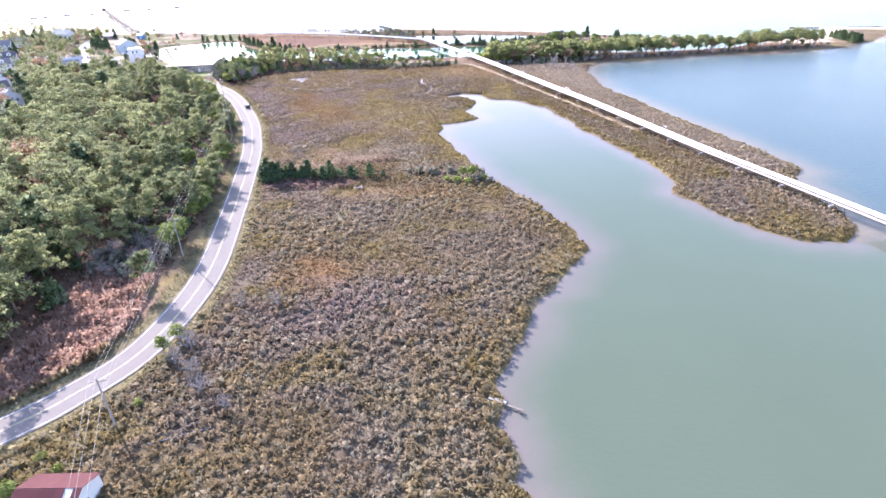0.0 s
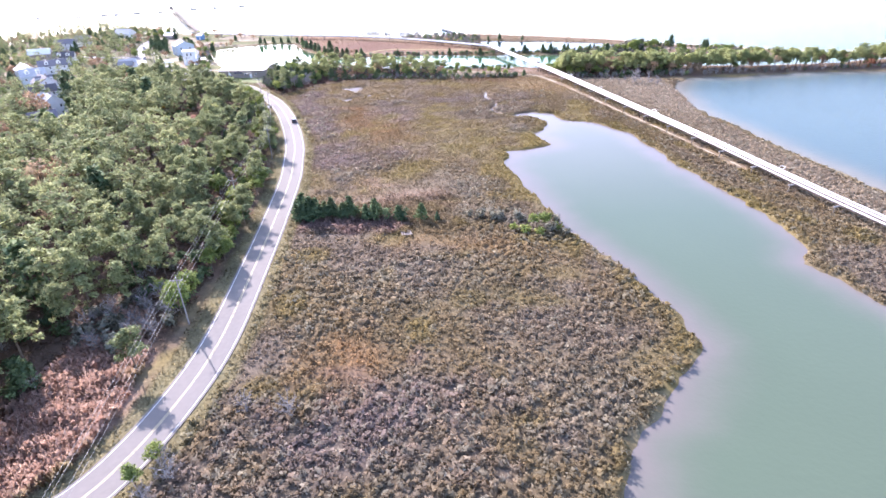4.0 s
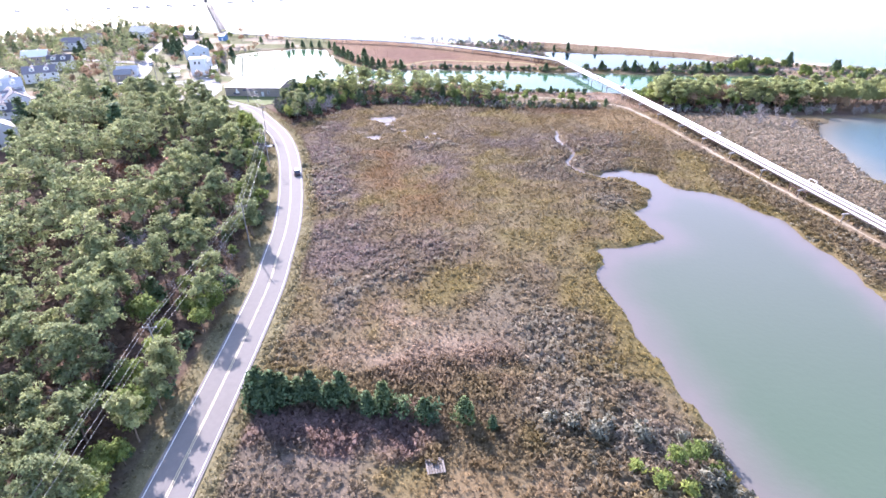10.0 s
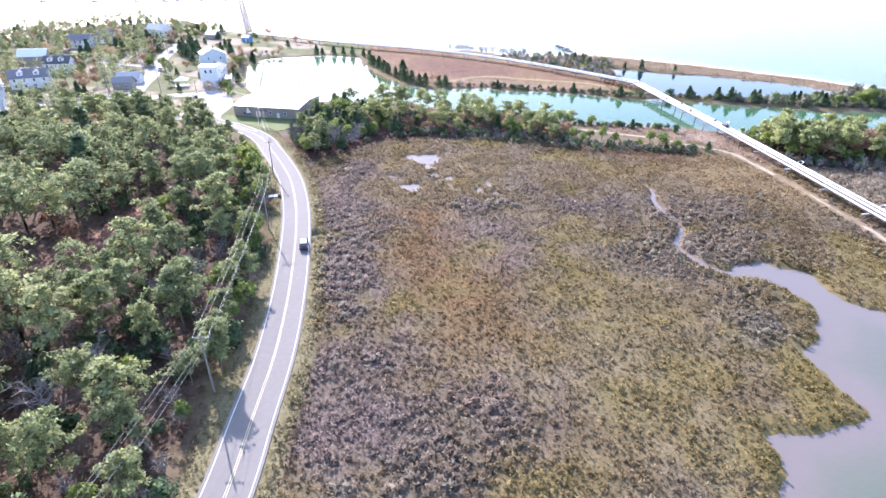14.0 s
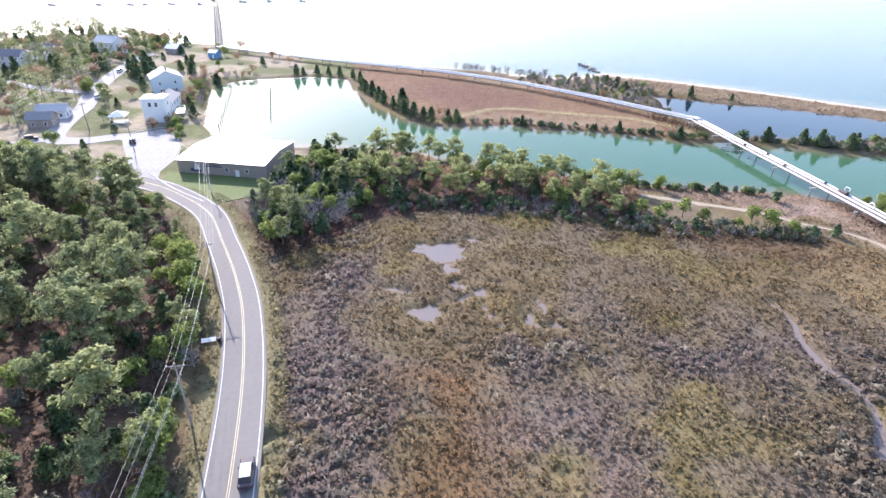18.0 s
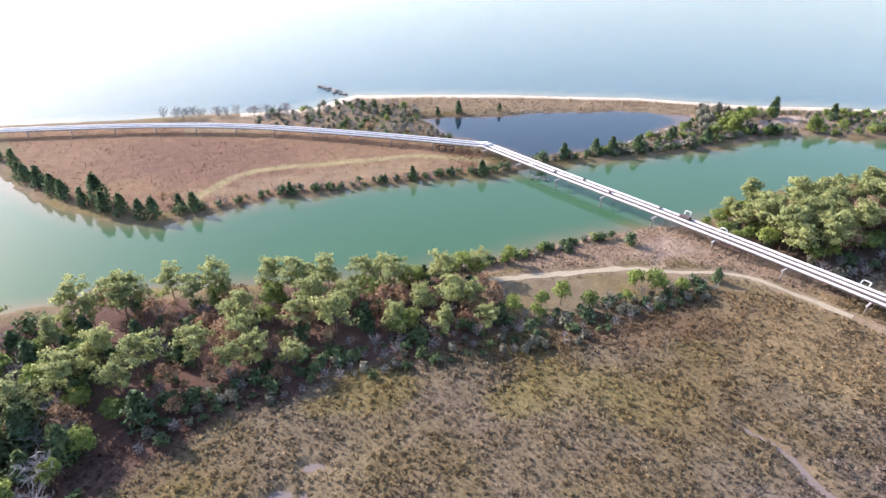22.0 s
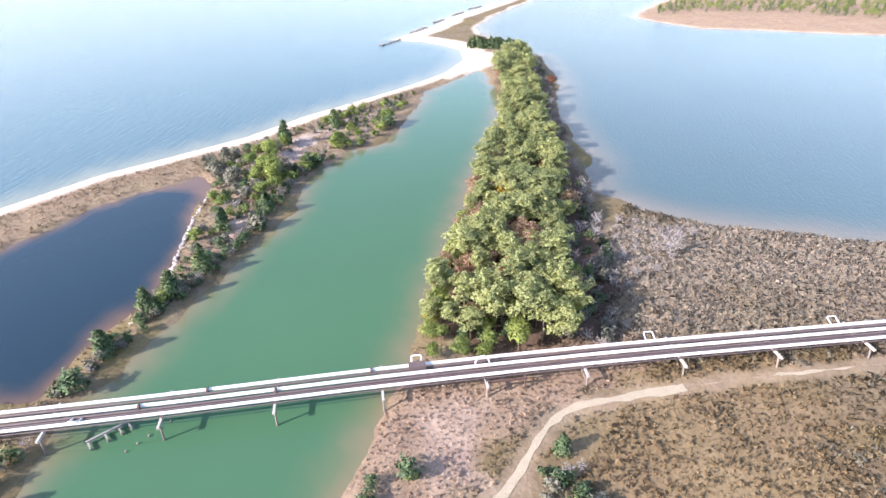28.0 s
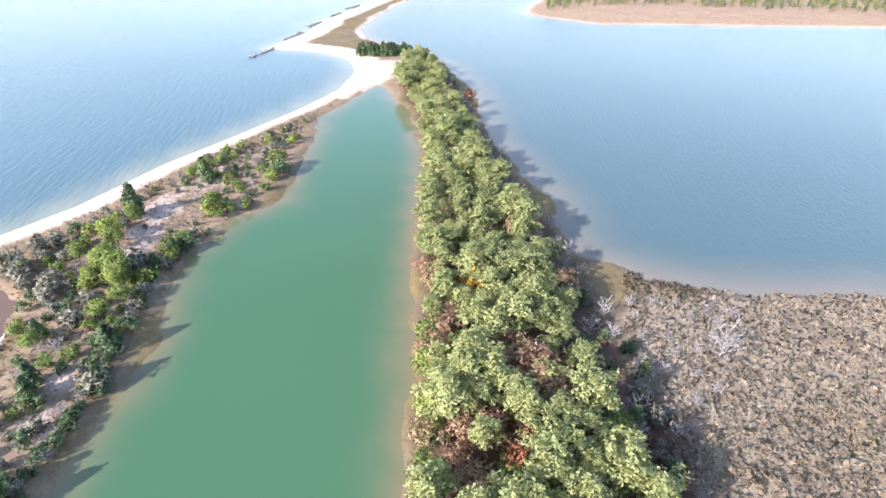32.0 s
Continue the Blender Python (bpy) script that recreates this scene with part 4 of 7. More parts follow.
def plant(kinds, places, sizes=(0.85, 1.15), height=None, joined=False):
    """Sets copies of the kinds at the places, turned and sized each in its own way. height: metres, one a place."""
    places = np.asarray(places, float).reshape(-1, 2)
    if not len(places):
        return
    zs = from_grid(HGRID, places)
    for i, ((x, y), z) in enumerate(zip(places, zs)):
        src = kinds[int(RNG.integers(len(kinds)))]
        s = RNG.uniform(*sizes)
        if height is not None:
            s = height[i] / TALL[src.name]
        wide = s * RNG.uniform(0.88, 1.14) if height is None else (0.5 * s + 0.5 * min(s, 1.3)) * RNG.uniform(0.9, 1.1)
        m = Matrix.Translation((x, y, z - 0.05)) @ Matrix.Rotation(RNG.uniform(0, 6.283), 4, "Z") @ Matrix.Diagonal((wide, wide, s, 1))
        kind = src.name.split(".")[0]
        COUNT[kind] = COUNT.get(kind, 0) + (not joined)
        if joined or COUNT[kind] > 295:
            MORE.setdefault((kind, kinds[0].name), []).append((src, m))
        else:
            copy_thing(src, Matrix()).matrix_basis = m


TALL = {}
for kinds in (PINES, OPEN_PINES, FAR_PINES, BELT_PINES, OAKS, WIDE_OAKS, RUSTS, REDS, GOLDS, CEDARS, SHRUBS, DARKSHRUBS, GREYSHRUBS, BARES):
    for o in kinds:
        TALL[o.name] = max(max(v.co.z for v in c.data.vertices) for c in o.children)


def scatter(poly, gap, count, rng, avoid=lambda p: np.zeros(len(p), bool)):
    """Places inside a shape, none nearer to another than the gap."""
    p = np.array(poly, float)
    tries = rng.uniform(p.min(0), p.max(0), (count * 12, 2))
    tries = tries[inside(tries, poly)]
    tries = tries[~avoid(tries)]
    cells, out = {}, []
    for q in tries:
        c = (int(q[0] // gap), int(q[1] // gap))
        near = [r for i in (-1, 0, 1) for j in (-1, 0, 1) for r in cells.get((c[0] + i, c[1] + j), ())]
        if all((q[0] - r[0]) ** 2 + (q[1] - r[1]) ** 2 > gap * gap for r in near):
            cells.setdefault(c, []).append(q)
            out.append(q)
            if len(out) >= count:
                break
    return np.array(out).reshape(-1, 2)


def near_any(pts, spots):
    hit = np.zeros(len(pts), bool)
    for x, y, r in spots:
        hit |= np.hypot(pts[:, 0] - x, pts[:, 1] - y) < r
    return hit


POLES = [(-38.9, -9.5, 10.1), (-45.8, 45.7, 10.7), (-53.8, 98.9, 10), (-57, 143, 11.2), (-72.6, 196.1, 11.5), (-86.5, 229, 10.5)]
CLEARINGS = [(-107, 203, 7), (-106, 188, 9), (-105, 174, 13), (-117, 173, 9), (-118, 221, 6), (-56, 20, 11), (-58, 38, 11), (-60, 4, 10), (-95, 128, 7), (-82, 95, 6), (-118, 150, 8), (-92, 160, 5), (-140, 205, 8), (-75, 62, 5), (-104, 100, 5)] + [(x, y, 2.5) for x, y, _ in POLES]
HOUSES = [(-245, 292, 14, 9, 5.5, -40), (-240, 309, 15, 9, 5.0, 35), (-251, 339, 12, 9, 5.0, 20), (-208, 253, 14, 10, 6.0, -42), (-199, 237, 12, 8, 5.0, 40),
          (-178, 210, 13, 9, 6.5, -38), (-164, 184, 10, 9, 5.0, 40), (-228, 273, 12, 10, 6.0, 40), (-290, 402, 13, 8, 5.0, 10), (-275, 350, 13, 9, 5.5, 25),
          (-198, 315, 8, 6, 3.2, 20), (-202, 325, 10, 6, 3.0, 20), (-264, 442, 14, 9, 6.5, -10), (-231, 451, 8, 6, 3.0, -10), (-286, 420, 11, 8, 5.0, 5)]
TOWN_STREETS = [[(-150, 278), (-138, 285), (-150, 300), (-162, 309.5), (-173, 303), (-184, 303), (-194, 321), (-201, 339), (-213, 359), (-224, 384), (-232.5, 405.6), (-238, 422), (-243, 445)],
                [(-184, 303), (-200, 290), (-225, 270)], [(-213, 359), (-240, 362), (-275, 372)]]


def built_or_sightline(pts):
    hit = near_any(pts, [(x, y, max(w, d) * 0.62) for x, y, w, d, *_ in HOUSES] + [(-162, 331, 10), (-184, 369, 13), (-175, 324, 5), (-147, 303, 17), (-203, 443, 5)])
    hit |= (pts[:, 0] > -132) & (pts[:, 0] < -95) & (pts[:, 1] > 279) & (pts[:, 1] < 308)
    # strips towards the camera kept free of trees, so the houses stay in view
    hit |= near_any(pts, [(x + u * 0.72, y - u * 0.69, 8.5) for x, y, *_ in HOUSES[:11] for u in (8, 18)])
    for s in TOWN_STREETS:
        hit |= line_distance(pts, np.array(s, float)) < 5
    return hit


# the roadside wood: low trees by the verge, tall pines behind
wood = scatter(FOREST, 5.5, 1500, RNG, lambda p: near_any(p, CLEARINGS) | built_or_sightline(p) | (p[:, 1] < -60) | (p[:, 0] < -185) | ((p[:, 0] < -120) & (p[:, 1] < 40)))
off = line_distance(wood, ROAD_LINE)
near_road, mid_wood, deep = wood[off < 11], wood[(off >= 11) & (off < 16)], wood[off >= 16]
pick = RNG.random(len(near_road))
plant(OAKS, near_road[pick < 0.4], height=RNG.uniform(4.5, 8.5, len(near_road)))
plant(PINES, near_road[(pick >= 0.4) & (pick < 0.6)], height=RNG.uniform(6.0, 10.0, len(near_road)))
plant(DARKSHRUBS, near_road[(pick >= 0.6) & (pick < 0.85)], (1.0, 1.6), joined=True)
plant(BARES, near_road[pick >= 0.85], (0.9, 1.3))
pick = RNG.random(len(mid_wood))
plant(PINES, mid_wood[pick < 0.55], height=RNG.uniform(8.5, 13, len(mid_wood)))
plant(OAKS, mid_wood[(pick >= 0.55) & (pick < 0.85)], height=RNG.uniform(4.5, 6.5, len(mid_wood)))
plant(CEDARS, mid_wood[pick >= 0.85], height=RNG.uniform(5, 7, len(mid_wood)))
below = scatter(FOREST, 2.9, 520, RNG, lambda p: near_any(p, CLEARINGS) | built_or_sightline(p) | (p[:, 1] < 15) | (line_distance(p, ROAD_LINE) > 48) | (line_distance(p, ROAD_LINE) < 8))
pick = RNG.random(len(below))
plant(DARKSHRUBS, below[pick < 0.5], (0.9, 1.7), joined=True)
plant(GREYSHRUBS, below[(pick >= 0.5) & (pick < 0.8)], (0.9, 1.6), joined=True)
plant(BARES, below[pick >= 0.8], (0.8, 1.4), joined=True)
front = (line_distance(deep, ROAD_LINE) < 36) & (deep[:, 1] > 15)
pick = RNG.random(front.sum())
plant(PINES, deep[front][pick < 0.72][:150], height=RNG.uniform(9.5, 16.0, front.sum()))
plant(CEDARS, deep[front][(pick >= 0.72) & (pick < 0.83)], height=RNG.uniform(5, 9, front.sum()))
plant(BARES, deep[front][(pick >= 0.83) & (pick < 0.9)], (1.4, 2.4))
plant(OAKS, deep[front][(pick >= 0.9) & (pick < 0.975)], height=RNG.uniform(4.5, 7, front.sum()))
plant(RUSTS, deep[front][pick >= 0.975], height=RNG.uniform(4, 6.5, front.sum()))


def arrays_of(me):
    me.calc_loop_triangles()
    v, t = np.empty(len(me.vertices) * 3, np.float32), np.empty(len(me.loop_triangles) * 3, np.int32)
    me.vertices.foreach_get("co", v)
    me.loop_triangles.foreach_get("vertices", t)
    n = np.empty(len(me.loops) * 3, np.float32)
    me.corner_normals.foreach_get("vector", n)
    lv = np.empty(len(me.loops), np.int32)
    me.loops.foreach_get("vertex_index", lv)
    vn = np.zeros((len(me.vertices), 3), np.float32)
    vn[lv] = n.reshape(-1, 3)
    return v.reshape(-1, 3), t.reshape(-1, 3), vn


ARRAYS = {}


def joined_trees(name, label, category, placed, keep=1.0):
    """Plants beyond counting, joined into one mesh: (kind, pose) each."""
    vs, ts, ns, slots, tones, n, mats = [], [], [], [], [], 0, []
    for src, m in placed:
        if src.name not in ARRAYS:
            ARRAYS[src.name] = [(arrays_of(c.data), c.data.materials[0]) for c in src.children]
        r = np.array(m.to_3x3())
        turn = r / np.linalg.norm(r, axis=0)
        tone = RNG.random()
        for (v, t, vn), mat in ARRAYS[src.name]:
            if keep < 1 and len(t) > 600:
                k = RNG.random(len(t) // 4) < keep
                t = t[: len(t) // 4 * 4].reshape(-1, 4, 3)[k].reshape(-1, 3)
            if mat not in mats:
                mats.append(mat)
            vs.append(v @ r.T + np.array(m.translation))
            tones.append(np.full(len(v), tone, np.float32))
            ns.append(vn @ turn.T)
            ts.append(t + n)
            slots.append(np.full(len(t), mats.index(mat)))
            n += len(v)
    v, t, nn = np.vstack(vs), np.vstack(ts), np.vstack(ns)
    used, t = np.unique(t, return_inverse=True)
    me = raw_mesh(name, v[used], t.reshape(-1, 3), mats[0], None, nn[used])
    for mat in mats[1:]:
        me.materials.append(mat)
    me.attributes.new("tone", "FLOAT", "POINT").data.foreach_set("value", np.concatenate(tones)[used])
    me.polygons.foreach_set("material_index", np.concatenate(slots).astype(np.int32))
    return tagged(new(name, me), label, category, kind="stuff")


def woods_stuff(name, label, places, kinds, heights, keep=0.45):
    zs, out = from_grid(HGRID, places), []
    for (x, y), z, h in zip(places, zs, heights):
        src = kinds[int(RNG.integers(len(kinds)))]
        s = h / TALL[src.name]
        out.append((src, Matrix.Translation((x, y, z)) @ Matrix.Rotation(RNG.uniform(0, 6.283), 4, "Z") @ Matrix.Diagonal((s * 1.05, s * 1.05, s, 1))))
    return joined_trees(name, label, "woods", out, keep)


back = deep[~front]
joined_rest = np.vstack([back, deep[front][pick < 0.72][150:]])
back = joined_rest
woods_stuff("pine_woods", "dense far pine wood behind the roadside trees, with some cedars", back, FAR_PINES * 6 + CEDARS[:2] + RUSTS[:1], RNG.uniform(9, 16.5, len(back)), 0.65)

# the trees that lean over the verge and shade the road
verge = smooth_line(ROAD[8:18], 1.0)
along_way = unit(np.gradient(verge, axis=0))
verge = verge + np.stack([-along_way[:, 1], along_way[:, 0]], 1) * RNG.uniform(7.3, 10.5, (len(verge), 1))
verge = verge[RNG.random(len(verge)) < 0.42]
verge = verge[~near_any(verge, [(x, y, 3.5) for x, y, _ in POLES]) & ~inside(verge, REEDS) & (verge[:, 1] > 56)]
pick = RNG.random(len(verge))
plant(OAKS, verge[pick < 0.42], height=RNG.uniform(4.0, 7.5, len(verge)))
plant(PINES, verge[(pick >= 0.42) & (pick < 0.62)], height=RNG.uniform(7.0, 10.5, len(verge)))
plant(DARKSHRUBS, verge[(pick >= 0.62) & (pick < 0.85)], (1.0, 1.8), joined=True)
plant(BARES, verge[pick >= 0.85], (1.0, 1.5))

# trees among the houses and on the point behind them
OPEN_TOWN = [(-205, 283), (-150, 278), (-140, 330), (-165, 400), (-150, 440), (-205, 475), (-250, 462), (-236, 400), (-212, 350), (-203, 315)]
town_trees = scatter([(-420, 570), (-420, 340), (-300, 200), (-170, 160), (-150, 250), (-165, 300), (-150, 345), (-178, 395), (-215, 440), (-240, 480), (-290, 492), (-340, 528)], 5.6, 900, RNG,
                     lambda p: built_or_sightline(p) | (from_grid(WGRID, p) > -3) | inside(p, OPEN_TOWN))
pick = RNG.random(len(town_trees))
plant(CEDARS, town_trees[pick < 0.2], height=RNG.uniform(5, 9, len(town_trees)))
plant(RUSTS, town_trees[(pick >= 0.2) & (pick < 0.4)], height=RNG.uniform(5, 8, len(town_trees)))
plant(OAKS, town_trees[(pick >= 0.4) & (pick < 0.5)], height=RNG.uniform(4, 7, len(town_trees)))
rest = town_trees[pick >= 0.5]
woods_stuff("village_woods", "pines standing thick between the village houses", rest, FAR_PINES, RNG.uniform(7.5, 12, len(rest)), 0.34)
yard = scatter(OPEN_TOWN, 12.0, 40, RNG, lambda p: built_or_sightline(p) | (from_grid(WGRID, p) > -2))
pick = RNG.random(len(yard))
plant(CEDARS, yard[pick < 0.3], height=RNG.uniform(3.5, 6.5, len(yard)))
plant(RUSTS, yard[(pick >= 0.3) & (pick < 0.65)], height=RNG.uniform(3, 5.5, len(yard)))
plant(OAKS, yard[(pick >= 0.65) & (pick < 0.85)], height=RNG.uniform(3.5, 6, len(yard)))
plant(BARES, yard[pick >= 0.85], (1.2, 2.0))
bank = scatter([(-152, 352), (-160, 352), (-182, 388), (-178, 402), (-158, 408), (-168, 394)], 2.6, 40, RNG, lambda p: from_grid(WGRID, p) > -0.6)
plant(RUSTS, bank[::2], height=RNG.uniform(1.8, 3.6, len(bank)))
plant(BARES, bank[1::2], (0.7, 1.3))
plant(CEDARS, [(-209.5, 386), (-219, 394), (-210.3, 393.7), (-214, 390), (-195, 405.8), (-192, 402), (-171.1, 387.5), (-254.7, 391.3), (-241.3, 406.3), (-280.6, 441), (-250, 397), (-262, 396)],
      height=[8, 8.5, 7.5, 7.5, 6, 6, 6, 9, 8, 9, 8.5, 8])
plant(RUSTS, [(-188.7, 407), (-180, 393), (-184, 399), (-221, 364), (-225, 368), (-240.8, 432.7), (-217, 361)], height=[4.5, 4, 4.5, 6.5, 6, 5, 5.5])
plant(OAKS, [(-239, 444), (-260, 458), (-243.7, 462), (-234, 452), (-250, 452), (-247, 457)], height=[6, 6, 5.5, 5.5, 6, 5])
plant(PINES, [(-190, 339), (-199, 348), (-134, 266), (-145, 270), (-128, 262), (-139, 258), (-151, 266), (-122, 256), (-132, 250), (-146, 256), (-155, 258), (-163, 270), (-156, 274)], height=[8.5, 8, 12, 11, 12.5, 12, 11.5, 11, 13, 12, 12, 11, 9])
plant(CEDARS, [(-226, 415), (-213, 402), (-227, 409), (-222, 411), (-218, 404), (-207.7, 424), (-202, 419), (-260, 423), (-240, 402), (-265, 430), (-252, 415)], height=[8, 8, 7, 8.5, 7, 5, 5, 8, 7, 8, 8])
plant(WIDE_OAKS, [(-150.8, 321), (-147.5, 317.5), (-153, 324), (-214, 358), (-218, 364), (-257, 476), (-256, 468), (-248, 470), (-243, 462)], height=[4.5, 3.5, 4, 6, 6, 6, 6, 6, 5])
strip_bank = scatter([(-143, 312), (-149, 318), (-154, 332), (-161, 348), (-166, 366), (-178, 392), (-184, 394), (-174, 366), (-163, 340), (-158, 326), (-146, 309)], 2.3, 60, RNG, lambda p: from_grid(WGRID, p) > -0.4)
pick = RNG.random(len(strip_bank))
plant(RUSTS, strip_bank[pick < 0.45], height=RNG.uniform(2.0, 4.5, len(strip_bank)))
plant(OAKS, strip_bank[(pick >= 0.45) & (pick < 0.75)], height=RNG.uniform(2.5, 4.5, len(strip_bank)))
plant(SHRUBS, strip_bank[pick >= 0.75], (0.8, 1.4))
plant(GOLDS, [(-126, 207.6), (-134, 217)], (1.3, 1.5))
plant(REDS, [(-165, 229), (-180, 246), (-118, 205), (-112, 180), (-123, 186)], (0.9, 1.3))

# the wood between marsh and canal
nw = scatter([(-96, 262), (-82, 247), (-70, 262), (-55, 277), (-20, 279), (0, 276), (0, 291), (-12, 297), (-66, 309), (-94, 306)], 4.0, 260, RNG, built_or_sightline)
depth = nw[:, 1] - np.interp(nw[:, 0], [-96, -70, -55, 0], [262, 262, 277, 276])
pick = RNG.random(len(nw))
west = nw[:, 0] < -72
plant(OPEN_PINES, nw[~west & (depth > 4) & (pick < 0.36)], height=RNG.uniform(7, 10.5, len(nw)))
plant(RUSTS, nw[~west & (depth > 4) & (pick >= 0.36) & (pick < 0.66)], height=RNG.uniform(3.5, 7, len(nw)))
plant(WIDE_OAKS, nw[~west & (depth > 2) & (pick >= 0.68) & (pick < 0.82)], height=RNG.uniform(3.5, 6, len(nw)))
plant(CEDARS, nw[~west & (depth > 2) & (pick >= 0.82) & (pick < 0.93)], height=RNG.uniform(4, 7, len(nw)))
plant(OPEN_PINES, nw[~west & (depth <= 4) & (pick < 0.3)], height=RNG.uniform(5.0, 7.5, len(nw)))
plant(DARKSHRUBS, nw[~west & (depth <= 4) & (pick >= 0.3) & (pick < 0.7)], (0.8, 1.4))
plant(OPEN_PINES, [(-73, 302), (-64.5, 303), (-50, 304.5), (-40, 302.5), (-33, 299.5), (-22.5, 299), (-27, 290), (-15, 285), (1.5, 296), (-5.7, 284), (-37, 288), (-46, 287), (-21, 282), (-12.8, 278.5)],
      height=[11.5, 10.5, 9.5, 9.5, 8.5, 8, 8.5, 8.5, 6.5, 7.5, 8.5, 8, 8, 7])
plant(CEDARS, nw[west & (pick < 0.35)], height=RNG.uniform(4.5, 8, len(nw)))
plant(PINES, nw[west & (pick >= 0.35) & (pick < 0.55)], height=RNG.uniform(7.5, 10.5, len(nw)))
plant(DARKSHRUBS, nw[west & (pick >= 0.55) & (pick < 0.8)], (1.2, 2.0))
plant(BARES, nw[west & (pick >= 0.8)], (1.0, 1.5))
thick = scatter([(-97, 264), (-83, 247), (-72, 258), (-68, 275), (-72, 300), (-92, 304)], 3.2, 70, RNG, built_or_sightline)
pick = RNG.random(len(thick))
plant(OAKS, thick[pick < 0.35], height=RNG.uniform(4, 7, len(thick)))
plant(CEDARS, thick[(pick >= 0.35) & (pick < 0.65)], height=RNG.uniform(4, 7.5, len(thick)))
plant(BARES, thick[pick >= 0.65], (1.2, 2.0))
fringe = scatter([(-62, 268), (-50, 273), (-20, 273), (10, 269), (30, 272), (44, 274), (44, 279), (20, 278), (-20, 281), (-58, 279)], 1.9, 260, RNG)
pick = RNG.random(len(fringe))
plant(DARKSHRUBS, fringe[pick < 0.45], (0.5, 1.1), joined=True)
plant(BARES, fringe[(pick >= 0.45) & (pick < 0.8)], (0.4, 0.8), joined=True)
plant(GREYSHRUBS, fringe[pick >= 0.8], (0.7, 1.2), joined=True)
under = scatter([(-62, 274), (-50, 277), (-20, 278), (2, 276.5), (2, 290), (-14, 297), (-66, 307)], 2.6, 150, RNG)
plant(RUSTS, under[::3], height=RNG.uniform(1.6, 3.6, len(under)))
plant(BARES, under[1::3], (0.6, 1.1), joined=True)
plant(DARKSHRUBS, under[2::3], (0.8, 1.5), joined=True)
plant(OAKS, [(5, 278.3), (2, 281), (8, 281), (-4, 279), (12, 280.5), (16, 277), (24, 276.5), (28, 279), (31.8, 277.6), (36, 275)], height=RNG.uniform(3.2, 5.8, 10))
plant(DARKSHRUBS, [(20, 277), (33, 275.5), (40, 274), (42, 276.5), (14, 274.5), (27, 274.6)], (1.0, 1.5))
plant(GREYSHRUBS, [(36, 273), (39, 272), (30, 273.5), (23, 273.6), (9, 274.5)], (1.0, 1.4))
plant(CEDARS, [(46.4, 276.4)], height=[3.6])
plant(OAKS, [(-2.3, 296.3), (-5.5, 297), (0.8, 295.6), (9.5, 298.2)], height=[6.5, 5.0, 4.6, 4.6])
plant(CEDARS, [(-10.4, 297.1), (-14.8, 298.2), (24.5, 298.2)], height=[4.6, 3.6, 3.8])
plant(SHRUBS, [(13.7, 299.6), (8.6, 299), (39.6, 295.4), (19, 300.5), (28, 301), (33, 301)], (0.7, 1.2))
plant(DARKSHRUBS, [(39.9, 296)], (1.5, 1.6))

# the belt between channel and bay
belt = scatter(BELT, 2.9, 460, RNG, lambda p: (from_grid(WGRID, p) > -0.8) | (p[:, 0] < 66))
south = belt[:, 1] - np.interp(belt[:, 0], [66, 100, 140, 180, 250, 300], [268, 268, 269, 274, 279, 286])
pick = RNG.random(len(belt))
core = south > 6
plant(BELT_PINES, belt[core & (pick < 0.78)], height=RNG.uniform(6.5, 11.5, len(belt)))
plant(RUSTS, belt[core & (pick >= 0.78) & (pick < 0.9)], height=RNG.uniform(5.5, 8, len(belt)))
plant(OAKS, belt[core & (pick >= 0.9)], height=RNG.uniform(4.5, 6.5, len(belt)))
low = scatter(BELT, 3.2, 160, RNG, lambda p: (from_grid(WGRID, p) > -1.0) | (p[:, 0] < 68))
low = low[low[:, 0] < 135]
plant(CEDARS, low[::3], height=RNG.uniform(2.5, 5.0, len(low)))
plant(DARKSHRUBS, low[1::3], (0.9, 1.6), joined=True)
plant(GREYSHRUBS, low[2::3], (0.9, 1.6), joined=True)
plant(BARES, belt[~core & (pick < 0.5)], (0.8, 1.3))
plant(GREYSHRUBS, belt[~core & (pick >= 0.5) & (pick < 0.72)], (0.8, 1.4))
plant(DARKSHRUBS, belt[~core & (pick >= 0.72) & (pick < 0.85)], (0.8, 1.3))
plant(RUSTS, [(95.5, 282), (98, 283.5), (93, 283), (96, 285), (91, 281), (137, 278), (140, 279), (118, 287), (112, 288)], height=[9, 8.5, 8.5, 8, 7.5, 8, 7, 8, 7])
plant(GOLDS, [(116.3, 289), (114.5, 290.5), (71, 298.6)], height=[9.2, 8, 3.4])
plant(REDS, [(84.4, 285), (86, 283), (83.4, 277), (237, 278), (82, 287)], height=[8, 7, 4, 6, 7])
plant(OAKS, [(79.8, 280.4), (72.6, 280.5), (75.3, 283.8), (88, 273.5), (75.7, 274), (78, 277), (70, 284), (69.5, 289), (67, 296)], height=[6, 5.5, 5.5, 4.5, 4.5, 5, 5, 4.5, 3.5])
plant(WIDE_OAKS, [(62.5, 296.8), (64, 292.5), (67.5, 298.4), (72, 298.6), (77, 298.4), (82.5, 298.2), (88, 298), (94, 297.8), (66, 288), (63.5, 288.5), (101, 297.8), (108, 297.6)], height=[3.2, 3.8, 4, 4.6, 5, 5, 5.2, 5, 4.2, 3.4, 5.2, 5])
plant(BARES, [(101, 253.3)], (2.2, 2.2))
plant(BARES, scatter([(84, 270), (118, 262), (112, 245), (90, 258)], 3.5, 40, RNG), (0.5, 0.8))

